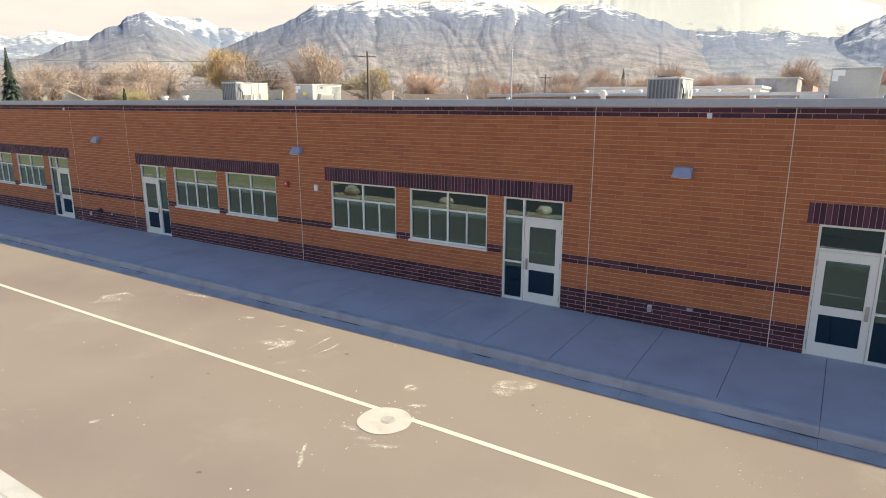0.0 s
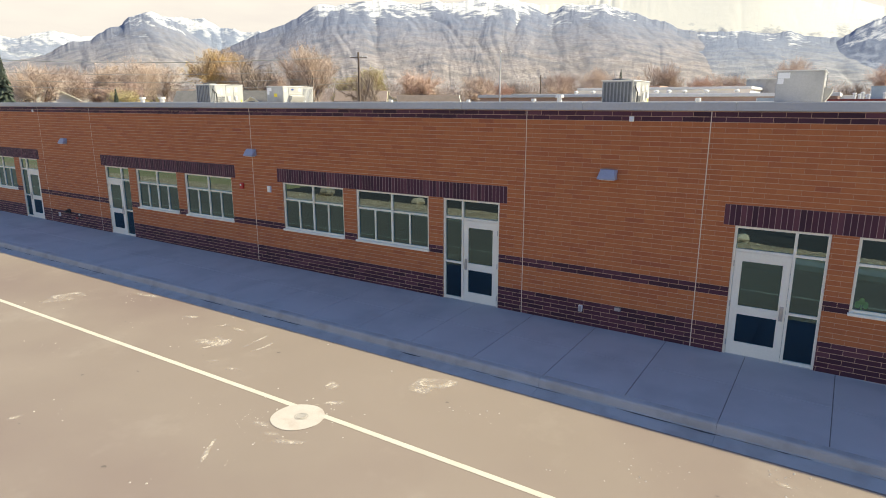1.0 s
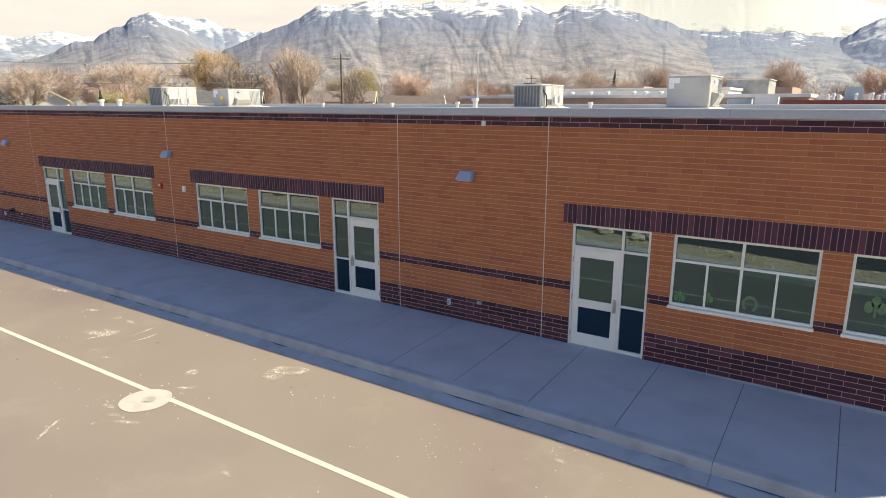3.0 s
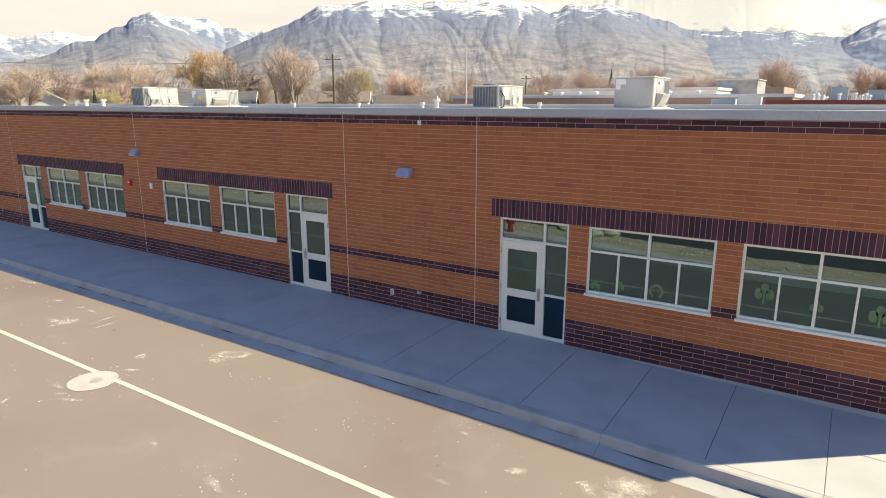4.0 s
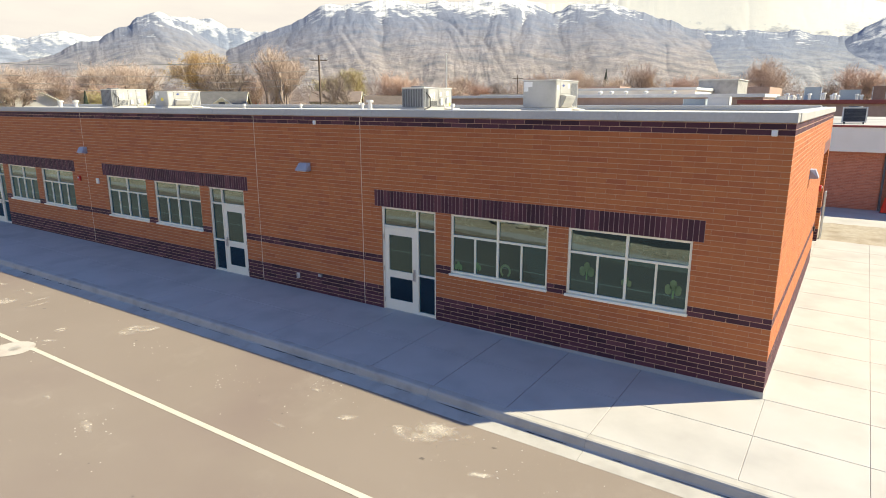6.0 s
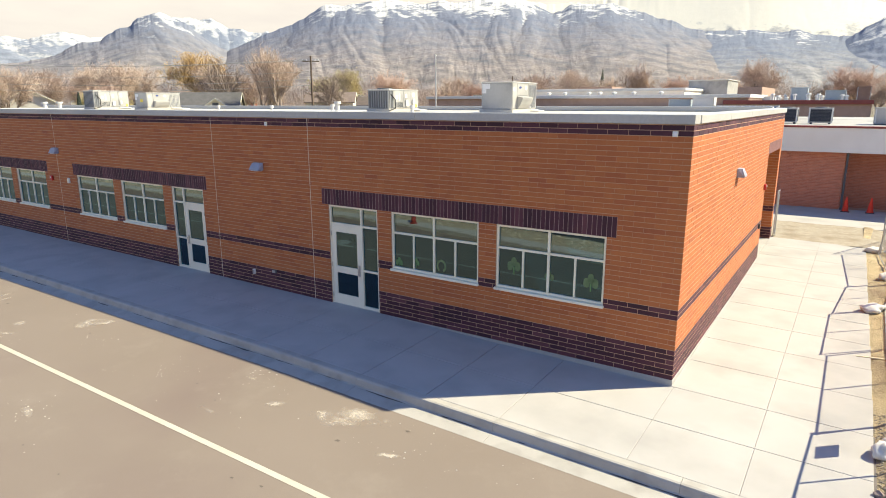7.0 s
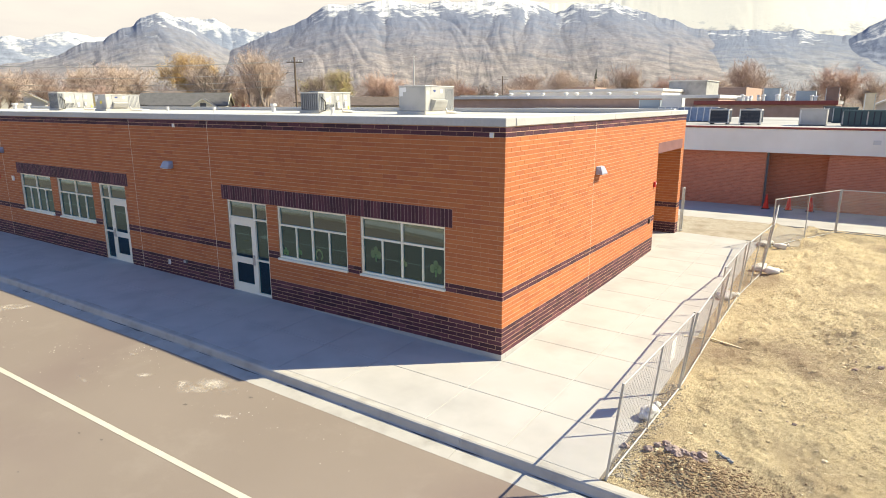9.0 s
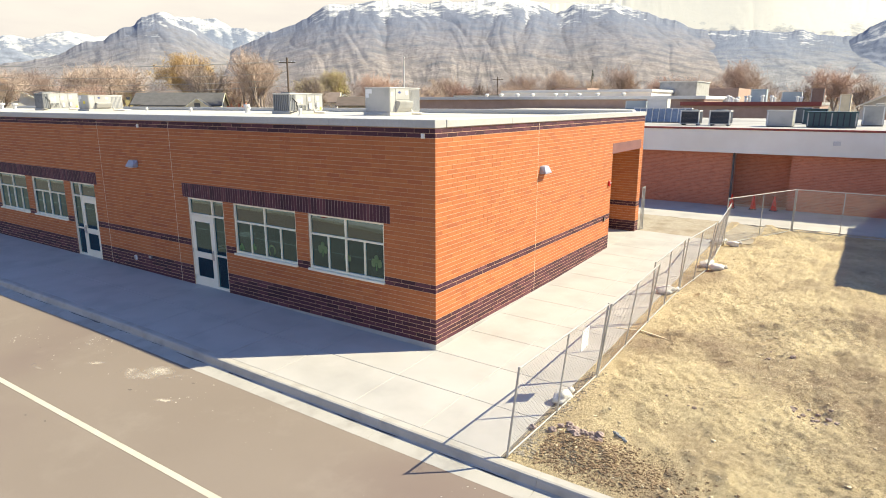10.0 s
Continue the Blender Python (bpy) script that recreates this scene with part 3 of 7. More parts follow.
def lay_bricks(u0, u1, holes, rows, plum_rows, put_point, parent, singles, single_mats, seed):
    """Running bond, cut round the holes. singles(u, v): whole bricks that become objects of their own, 300 at most."""
    rnd = random.Random(seed)
    groups = {False: ([], []), True: ([], [])}
    one = {}
    count = 0
    gap, bed = 0.0045, 0.0125
    for r in rows:
        z0, z1 = r * COURSE, (r + 1) * COURSE - bed
        plum = r in plum_rows
        g = gap if not plum else 0.009
        shift = (r % 2) * LONG / 2
        start = u0 - (u0 % LONG) - LONG + shift
        k = int((u1 - start) / LONG) + 2
        for i in range(k):
            a, b = max(u0, start + i * LONG), min(u1, start + (i + 1) * LONG - g)
            if b - a < 0.03:
                continue
            near = [h for h in holes if h[0] < b and h[1] > a and h[2] < z1 and h[3] > z0]
            if not near:
                if abs(b - a - (LONG - g)) < 1e-4 and count < 300 and singles((a + b) / 2, z0):
                    if plum not in one:
                        v, f = brick_shape(LONG - g, COURSE - bed, lambda u, w, d: put_point(u, w, d, True))
                        me = bpy.data.meshes.new("brick")
                        me.from_pydata(v, [], f)
                        me.materials.append(single_mats[plum])
                        one[plum] = me
                    ob = new("brick", one[plum])
                    ob.parent = parent
                    ob.location = Vector(put_point(a, z0, rnd.uniform(-0.0008, 0.0008), False)) - parent.location
                    count += 1
                    continue
                pieces = [(a, b, z0, z1)]
            else:
                cuts = sorted({a, b, *[min(max(h[0], a), b) for h in near], *[min(max(h[1], a), b) for h in near]})
                pieces = []
                for c, d in zip(cuts, cuts[1:]):
                    if d - c < 0.02:
                        continue
                    over = [h for h in near if h[0] < (c + d) / 2 < h[1]]
                    lo, hi = z0, z1
                    for h in over:
                        if h[2] <= lo + 0.005:
                            lo = max(lo, h[3])
                        else:
                            hi = min(hi, h[2])
                    if hi - lo > 0.015:
                        pieces.append((c, d, lo, hi))
            V, F = groups[plum]
            for c, d, lo, hi in pieces:
                n = len(V)
                out = rnd.uniform(-0.0008, 0.0008)
                v, f = brick_shape(d - c, hi - lo, lambda u, w, dd: put_point(c + u, lo + w, dd + out, False))
                V += v
                F += [tuple(n + q for q in x) for x in f]
    for plum, (V, F) in groups.items():
        if V:
            ob = loc(mesh_object("plum_brickwork" if plum else "orange_brickwork", V, F, M_PLUM if plum else M_ORANGE, parent))
            ob["kind"] = "stuff"


def front_point(u, v, d, local):
    return (u, d, v) if local else (u, WALL + d, v)


def end_point(u, v, d, local):
    return (-d, u, v) if local else (CORNER - d, u, v)


PLUM_ROWS = {0, 1, 2, 3, 4, 5, 12, 13, 46, 47}
holes = rects + [(a, b, WIN_Z1, HEAD) for a, b in LINTELS] + [(j - 0.010, j + 0.010, -1, 9) for j in JOINTS]

for j in JOINTS:
    ob = boxes("control_joint", [(j - 0.0085, j + 0.0085, WALL + 0.002, WALL + 0.02, -0.2, TOP)], M_SEALANT, wall_front)
    loc(ob)
END_JOINT = 19.28
loc(boxes("control_joint", [(CORNER - 0.02, CORNER - 0.002, END_JOINT - 0.0065, END_JOINT + 0.0065, -0.2, TOP)], M_SEALANT, wall_end))

# strip of bare footing that shows where the walk falls away
loc(boxes("footing", [(-6.0, CORNER + 0.006, WALL - 0.006, WALL + 0.2, -0.7, -0.003)], M_FOOTING, wall_front, "bare grey concrete footing", 0.006))
loc(boxes("footing", [(CORNER - 0.2, CORNER + 0.006, WALL + 0.2, 20.5, -0.7, -0.003)], M_FOOTING, wall_end, "bare grey concrete footing", 0.006))

# soldier-course lintels
V, F = brick_shape(0.0905, HEAD - WIN_Z1 - 0.008, lambda u, v, d: (u, d, v))
soldier = bpy.data.meshes.new("brick")
soldier.from_pydata(V, [], F)
soldier.materials.append(M_PLUM_ONE)
for a, b in LINTELS:
    lin = thing("lintel", "plum soldier-course brick lintel over door and windows", "lintel", (a, WALL, WIN_Z1), "lintels over the openings", "structure")
    loc(boxes("mortar_bed", [(a + 0.002, b - 0.002, WALL + 0.0016, WALL + 0.12, WIN_Z1 - 0.003, HEAD - 0.002)], M_DARKMORTAR, lin))
    n = int(round((b - a) / 0.1016))
    step = (b - a) / n
    for i in range(n):
        ob = new("brick", soldier)
        ob.parent = lin
        ob.location = (i * step + 0.003, random.uniform(-0.0006, 0.0006), 0.003)

# the porch at the far end of the end wall
porch = thing("porch", "shaded brick porch under a smooth plum lintel", "porch", (CORNER, END_Y, 0), kind="structure")
loc(boxes("lintel", [(CORNER - 0.25, CORNER + 0.004, END_Y - 0.05, PORCH_Y + 0.12, 3.59, 3.96)], material("plum_precast", (0.17, 0.075, 0.07), (0.22, 0.10, 0.09), 0.8, 2, 60, 0.1), porch, "smooth plum precast lintel", 0.006))
loc(boxes("inner_wall", [(CORNER - 3.6, CORNER - 3.3, END_Y - 0.2, PORCH_Y + 0.5, -0.2, TOP), (CORNER - 3.3, CORNER - THICK, END_Y - 0.22, END_Y - 0.02, -0.2, TOP), (CORNER - 3.3, CORNER - THICK + 0.01, PORCH_Y + 0.008, BACK_Y, -0.2, TOP - 0.05)], M_MORTAR, porch))
loc(boxes("porch_ceiling", [(CORNER - 3.4, CORNER - 0.25, END_Y, PORCH_Y, 3.60, 3.70)], M_CEIL, porch))

# ---- roof ----
roof = boxes("roof", [(WEST, CORNER - 0.30, WALL + 0.30, BACK_Y - 0.1, 4.70, 4.90)], M_ROOF)
tagged(roof, "flat white membrane roof of the wing", "roof", kind="structure")
coping = thing("coping_front", "pale grey folded metal roof coping", "coping", (CORNER, WALL, TOP), kind="structure")
for i in range(18):
    x = WEST + 3.05 * i
    loc(boxes("coping_length", [(x, min(x + 3.047, CORNER + 0.035), WALL - 0.035, WALL + 0.40, TOP + 0.006, 5.052)], M_COPING, coping, "", 0.006))
coping2 = thing("coping_end", "pale grey folded metal roof coping", "coping", (CORNER, WALL + 0.4, TOP), kind="structure")
for i in range(5):
    y = WALL + 0.404 + 3.05 * i
    loc(boxes("coping_length", [(CORNER - 0.40, CORNER + 0.035, y, min(y + 3.044, BACK_Y + 0.03), TOP + 0.006, 5.050)], M_COPING, coping2, "", 0.012))
boxes_back = boxes("wall_back", [(WEST, CORNER - THICK, BACK_Y - 0.25, BACK_Y, -0.6, TOP), (WEST - 0.3, WEST, WALL, BACK_Y, -0.6, TOP)], M_MORTAR)
tagged(boxes_back, "plain brick back wall of the wing", "wall", kind="structure")

# ---- rooms behind the glass ----
tagged(boxes("floor", [(WEST, CORNER - THICK, WALL + THICK, 22.0, -0.08, 0.0)], M_CARPET), "dark carpeted classroom floor", "floor", kind="structure")
tagged(boxes("ceiling", [(WEST, CORNER - THICK, WALL + THICK, 22.0, 3.0, 3.08)], M_CEIL), "pale tiled classroom ceiling", "ceiling", kind="structure")
tagged(boxes("wall_inner", [(WEST, CORNER - THICK, 21.9, 22.0, 0.0, 3.0)] + [(x - 0.08, x + 0.08, WALL + THICK, 21.9, 0.0, 3.0) for x in (-36.4, -25.05, -14.0, -2.65)], M_INNER), "cream painted classroom walls", "wall", kind="structure")


# ---- windows and doors ----
def pane(name, a, b, z0, z1, y, parent, mat=None):
    ob = loc(boxes(name, [(a, b, y, y + 0.006, z0, z1)], mat or M_GLASS, parent, "clear coated glass" if mat else "green-tinted reflecting glass"))
    ob.visible_shadow = False
    return ob


def make_window(i, a, b):
    w = thing("window_%d" % i, "white aluminium window, two panes over four, green glass", "window", (a, WALL, WIN_Z0), "classroom windows", "structure")
    z0, z1 = WIN_Z0 + 0.055, WIN_Z1
    y0, y1 = WALL + 0.030, WALL + 0.115
    f = 0.050
    rail = z0 + (z1 - z0) * 0.635
    mid = (a + b) / 2
    V, F = [], []
    soft_box(V, F, a, a + f, y0, y1, z0, z1, 0.004)
    soft_box(V, F, b - f, b, y0, y1, z0, z1, 0.004)
    soft_box(V, F, a + f, b - f, y0, y1, z1 - f, z1, 0.004)
    soft_box(V, F, a + f, b - f, y0, y1, z0, z0 + f, 0.004)
    loc(mesh_object("window_frame", V, F, M_WHITE, w))
    loc(boxes("mullion", [(mid - 0.026, mid + 0.026, y0 + 0.004, y1, z0 + f, z1 - f)], M_WHITE, w, "", 0.004))
    q0, q1 = (a + f + mid) / 2, (b - f + mid) / 2
    for q in (q0, q1):
        loc(boxes("glazing_bar", [(q - 0.020, q + 0.020, y0 + 0.008, y1, z0 + f, rail - 0.024)], M_WHITE, w, "", 0.004))
    for c, d in ((a + f, mid - 0.026), (mid + 0.026, b - f)):
        loc(boxes("transom_rail", [(c, d, y0 + 0.006, y1, rail - 0.024, rail + 0.024)], M_WHITE, w, "", 0.004))
        pane("pane", c, d, rail + 0.024, z1 - f, WALL + 0.075, w, M_GLASSCLEAR)
    for c, d in ((a + f, q0 - 0.02), (q0 + 0.02, mid - 0.026), (mid + 0.026, q1 - 0.02), (q1 + 0.02, b - f)):
        pane("pane", c, d, z0 + f, rail - 0.024, WALL + 0.075, w)
    V, F = [], []
    soft_box(V, F, a - 0.02, b + 0.02, WALL - 0.055, WALL + 0.12, WIN_Z0 - 0.004, WIN_Z0 + 0.052, 0.008)
    loc(mesh_object("window_sill", V, F, M_WHITE, w, "white metal sill with a dripping edge"))
    return w


def make_door(i, a, b, kind):
    d = thing("door_%d" % i, "closed white glazed door with sidelight and transom panes", "door", (a, WALL, 0), "classroom doors", "structure")
    f, y0, y1 = 0.050, WALL + 0.025, WALL + 0.125
    z1 = WIN_Z1
    zb = walk_level((a + b) / 2) - 0.005
    post = b - 0.56 if kind == "l" else a + 0.56
    head = 2.165
    V, F = [], []
    soft_box(V, F, a, a + f, y0, y1, zb - 0.05, z1, 0.004)
    soft_box(V, F, b - f, b, y0, y1, zb - 0.05, z1, 0.004)
    soft_box(V, F, a + f, b - f, y0, y1, z1 - f, z1, 0.004)
    loc(mesh_object("door_frame", V, F, M_DOORWHITE, d))
    loc(boxes("mullion", [(post - 0.026, post + 0.026, y0, y1, zb - 0.05, z1 - f)], M_DOORWHITE, d, "", 0.004))
    sections = ((a + f, post - 0.026), (post + 0.026, b - f))
    lf, sd = sections if kind == "l" else sections[::-1]
    for c, e in sections:
        loc(boxes("transom_rail", [(c, e, y0 + 0.003, y1, head, head + 0.052)], M_DOORWHITE, d, "", 0.004))
        pane("transom_pane", c, e, head + 0.052, z1 - f, WALL + 0.075, d, M_GLASSCLEAR)
    c, e = sd
    loc(boxes("sidelight_rail", [(c, e, y0 + 0.006, y1, 1.005, 1.055), (c, e, y0 + 0.006, y1, zb - 0.03, zb + 0.075)], M_DOORWHITE, d, "", 0.004))
    pane("sidelight_pane", c, e, zb + 0.075, 1.005, WALL + 0.075, d)
    pane("sidelight_pane", c, e, 1.055, head, WALL + 0.075, d)
    c, e = lf
    c, e = c + 0.006, e - 0.006
    st, ly0, ly1 = 0.135, y0 + 0.012, y0 + 0.057
    V, F = [], []
    box(V, F, c, c + st, ly0, ly1, zb + 0.012, head - 0.006)
    box(V, F, e - st, e, ly0, ly1, zb + 0.012, head - 0.006)
    for s0, s1 in ((zb + 0.012, 0.285), (0.875, 1.055), (1.975, head - 0.006)):
        box(V, F, c + st, e - st, ly0, ly1, s0, s1)
    leaf = loc(mesh_object("leaf", V, F, M_DOORWHITE, d, "white painted door leaf with two lights"))
    V, F = [], []
    for s0, s1 in ((0.285, 0.875), (1.055, 1.975)):
        for r in ((c + st - 0.004, c + st + 0.018, s0, s1), (e - st - 0.018, e - st + 0.004, s0, s1), (c + st + 0.018, e - st - 0.018, s0 - 0.004, s0 + 0.018), (c + st + 0.018, e - st - 0.018, s1 - 0.018, s1 + 0.004)):
            box(V, F, r[0], r[1], ly0 - 0.006, ly0 + 0.02, r[2], r[3])
    bead = mesh_object("glazing_bead", V, F, M_DOORWHITE, leaf)
    bead.matrix_parent_inverse = Matrix.Translation(-d.location)
    for s0, s1 in ((0.285, 0.875), (1.055, 1.975)):
        p = boxes("pane", [(c + st + 0.004, e - st - 0.004, ly0 + 0.02, ly0 + 0.026, s0, s1)], M_GLASS, leaf, "green-tinted reflecting glass")
        p.visible_shadow = False
    # pull handle on the lock side, butt hinges on the other
    lock = e - 0.07 if kind == "l" else c + 0.07
    hinge = a + f - 0.004 if kind == "l" else b - f + 0.004
    V, F = [], []
    soft_box(V, F, lock - 0.035, lock + 0.035, ly0 - 0.008, ly0, 0.86, 1.16, 0.003)
    prism(V, F, (lock, ly0 - 0.055, 0.90), (lock, ly0 - 0.055, 1.08), 0.013, 0.013, 8)
    prism(V, F, (lock, ly0 - 0.055, 0.90), (lock, ly0 - 0.004, 0.90), 0.011, 0.011, 6)
    prism(V, F, (lock, ly0 - 0.055, 1.08), (lock, ly0 - 0.004, 1.08), 0.011, 0.011, 6)
    prism(V, F, (lock, ly0 - 0.02, 1.125), (lock, ly0 - 0.006, 1.125), 0.02, 0.02, 10)
    mesh_object("handle", V, F, M_STEEL, leaf, "steel pull handle on a back plate")
    for z in (0.25, 1.08, 1.92):
        V, F = [], []
        prism(V, F, (hinge, y0 - 0.008, z - 0.06), (hinge, y0 - 0.008, z + 0.06), 0.011, 0.011, 8)
        mesh_object("hinge", V, F, M_STEEL, leaf)
    loc(boxes("threshold", [(a + f, b - f, y0 - 0.02, y1, zb - 0.05, zb + 0.012)], M_STEEL, d, "", 0.004))
    loc(boxes("door_step", [(a - 0.02, b + 0.02, WALL - 0.004, WALL + THICK, -0.5, zb - 0.052)], M_FOOTING, d))
    return d


wi = di = 0
for a, b, kind in OPENINGS:
    if kind == "w":
        wi += 1
        make_window(wi, a, b)
    else:
        di += 1
        make_door(di, a, b, kind)


# ---- ground ----
def sheet(name, xs, ys, height, mat, parent=None, smooth=True):
    V = [(x, y, height(x, y)) for y in ys for x in xs]
    n = len(xs)
    F = [(j * n + i, j * n + i + 1, (j + 1) * n + i + 1, (j + 1) * n + i) for j in range(len(ys) - 1) for i in range(n - 1)]
    return mesh_object(name, V, F, mat, parent, smooth=smooth)


def steps(a, b, n):
    return [a + (b - a) * i / n for i in range(n + 1)]


rings = [0, 60, 120, 250, 500, 1000, 2000, 3400, 4800]
V, F = [(0, 0, -1.2)], []
for r in rings[1:]:
    for k in range(64):
        a = 2 * math.pi * k / 64
        V.append((r * math.cos(a), r * math.sin(a), -1.2))
for k in range(64):
    F.append((0, 1 + k, 1 + (k + 1) % 64))
for j in range(len(rings) - 2):
    for k in range(64):
        a0, b0 = 1 + j * 64, 1 + (j + 1) * 64
        F.append((a0 + k, b0 + k, b0 + (k + 1) % 64, a0 + (k + 1) % 64))
tagged(mesh_object("ground", V, F, M_PLAIN), "dry valley floor reaching to the mountains", "ground", kind="structure")

road = sheet("road", steps(-70, 60, 130), [3.3, 5, 6, 7, 8, 8.8, 9.2, 9.6, 10, 10.4, 10.67], lambda x, y: road_level(x, y), M_ASPHALT)
tagged(road, "worn grey-brown asphalt drive with pale dust", "road", kind="structure")

# walk: slabs with open joints over a dark bed
sidewalk = thing("sidewalk", "pale concrete walk of scored slabs", "pavement", (0, 12.8, 0), kind="structure")
loc(sheet("joint_bed", steps(-46, 12.2, 60), [11.21, 12.8, 14.17], lambda x, y: pave_level(x, y) - 0.010, M_JOINT, sidewalk))
loc(sheet("joint_bed", [8.80, 10.5, 11.98], steps(14.17, 29.2, 12), lambda x, y: pave_level(x, y) - 0.010, M_JOINT, sidewalk))


def slab(x0, x1, y0, y1):
    e, deep = 0.006, 0.09
    gx = 0.006 if x1 < 7.0 else 0.002
    x0, x1, y0, y1 = x0 + gx, x1 - gx, y0 + 0.005, y1 - 0.005
    V, F = [], []
    ring = lambda i, dz: [(x0 + i, y0 + i, dz), (x1 - i, y0 + i, dz), (x1 - i, y1 - i, dz), (x0 + i, y1 - i, dz)]
    for i, dz in ((0, -deep), (0, -e), (e, 0)):
        V += [(x, y, pave_level(x, y) + dz) for x, y, dz in ring(i, dz)]
    for k in range(4):
        j = (k + 1) % 4
        F += [(k, j, 4 + j, 4 + k), (4 + k, 4 + j, 8 + j, 8 + k)]
    F.append((8, 9, 10, 11))
    loc(mesh_object("slab", V, F, M_CONCRETE, sidewalk))


JX = [-4.30 + 1.565 * k for k in range(-26, 8)] + [CORNER + 0.04, 10.55, 12.16]
for x0, x1 in zip(JX, JX[1:]):
    for y0, y1 in ((KERB_BACK, 12.68), (12.68, WALL + 0.008)):
        slab(x0, x1, y0, y1)
JY = [WALL + 0.008 + 1.503 * k for k in range(0, 11)]
for y0, y1 in zip(JY, JY[1:]):
    for x0, x1 in ((CORNER - 0.006, 10.55), (10.55, 12.16 - 0.012 * (y0 - WALL))):
        slab(x0, x1, y0, y1)
slab(CORNER - 3.4, CORNER - 0.006, END_Y, PORCH_Y)

# kerb and gutter in lengths
kerb = thing("kerb", "rounded concrete kerb with gutter pan", "kerb", (0, KERB_BACK, 0), kind="structure")
KX = [-4.30 + 3.13 * k + 1.565 for k in range(-14, 10)]
for x0, x1 in zip(KX, KX[1:]):
    V, F = [], []
    prof = [(KERB_BACK - 0.003, -0.30), (KERB_BACK - 0.003, 0.0), (KERB_FACE + 0.05, 0.0), (KERB_FACE + 0.015, -0.012), (KERB_FACE - 0.004, -0.04), (KERB_FACE - 0.028, -0.145), (KERB_FACE - 0.06, -0.170), (GUTTER, -0.205), (GUTTER, -0.30)]
    m = 4
    for i in range(m + 1):
        x = x0 + 0.003 + (x1 - x0 - 0.006) * i / m
        V += [(x, y, pave_level(x, KERB_BACK) + z) for y, z in prof]
    n = len(prof)
    for i in range(m):
        for k in range(n - 1):
            F.append((i * n + k, i * n + k + 1, (i + 1) * n + k + 1, (i + 1) * n + k))
    F += [tuple(range(n)), tuple(m * n + k for k in reversed(range(n)))]
    loc(mesh_object("kerb_length", V, F, M_KERB, kerb))

# painted line, manhole
line = sheet("road_line", steps(-70, 60, 130), [8.005, 8.115], lambda x, y: road_level(x, y) + 0.004, M_LINE)
tagged(line, "worn white painted line along the drive", "road marking", kind="structure")


def disc(V, F, cx, cy, r0, r1, dz, n=40, jag=0.0):
    i = len(V)
    for k in range(n):
        a = 2 * math.pi * k / n
        q = 1 + jag * math.sin(5 * a + 1)
        for r in (r0, r1):
            x, y = cx + r * q * math.cos(a), cy + r * q * math.sin(a)
            V.append((x, y, road_level(x, y) + dz))
    for k in range(n):
        j = (k + 1) % n
        F.append((i + 2 * k, i + 2 * k + 1, i + 2 * j + 1, i + 2 * j))


mh = thing("manhole", "round pale concrete manhole collar with small lid", "manhole", (-5.80, 7.79, road_level(-5.80, 7.79)))
V, F = [], []
disc(V, F, -5.80, 7.79, 0.0, 0.46, 0.008, 48, 0.01)
loc(mesh_object("collar", V, F, M_MANHOLE, mh, "pale concrete collar"))
V, F = [], []
disc(V, F, -5.76, 7.83, 0.0, 0.085, 0.014, 24)
disc(V, F, -5.76, 7.83, 0.10, 0.125, 0.012, 24)
loc(mesh_object("lid", V, F, M_IRON, mh, "small dusty iron lid"))

# dried sediment and scrapes on the drive
def stain(x, y, rx, ry, turn=0.0):
    V, F = [], []
    n = 28
    V.append((0, 0, 0))
    for k in range(n):
        a = 2 * math.pi * k / n
        V.append((math.cos(a), math.sin(a), 0))
    for k in range(n):
        F.append((0, 1 + k, 1 + (k + 1) % n))
    ob = mesh_object("sediment_patch", V, F, M_STAIN)
    ob.location = (x, y, road_level(x, y) + 0.006)
    ob.scale = (rx * 1.35, ry * 1.35, 1)
    ob.rotation_euler = (-0.0, 0.0, turn)
    tagged(ob, "pale dried sediment patch on the asphalt", "stain", "sediment patches", "stuff")


STAINS = [
    (4.25, 10.15, 0.55, 0.36, 0.1), (4.2, 10.2, 0.4, 0.30, 0.2), (4.1, 9.9, 0.8, 0.45, 0.3), (5.6, 9.5, 0.35, 0.14, 0.4), (-16.21, 9.3, 0.73, 0.5, 1.57), (-10.06, 9.22, 0.5, 0.43, 0.81),
    (-9.99, 10.07, 0.33, 0.16, 0.03), (-11.82, 9.98, 0.30, 0.17, 0.99), (-9.11, 8.5, 0.25, 0.12, 0.57), (-8.37, 8.45, 0.30, 0.14, 0.09), (-9.9, 5.09, 0.18, 0.12, 1.44), (-5.37, 7.09, 0.40, 0.12, 0.68),
    (-6.22, 7.32, 0.28, 0.16, 0.03), (-5.71, 7.13, 0.26, 0.12, 0.13), (-6.07, 8.97, 0.18, 0.10, 1.5), (-5.67, 8.49, 0.24, 0.13, 0.57), (-14.41, 10.5, 0.43, 0.20, 0.28), (-4.55, 10.21, 0.48, 0.40, 1.25),
    (-4.5, 10.15, 0.35, 0.26, 1.25), (-4.57, 9.88, 0.56, 0.27, 1.41), (-0.9, 6.91, 0.33, 0.12, -0.03), (1.52, 10.14, 0.29, 0.10, -0.4), (2.72, 9.67, 0.28, 0.16, 0.86), (1.78, 8.81, 0.35, 0.10, -0.2),
    (-2.59, 7.05, 0.34, 0.11, 0.05), (-6.21, 9.05, 0.34, 0.12, 1.98),
]
for row in STAINS:
    stain(*row)
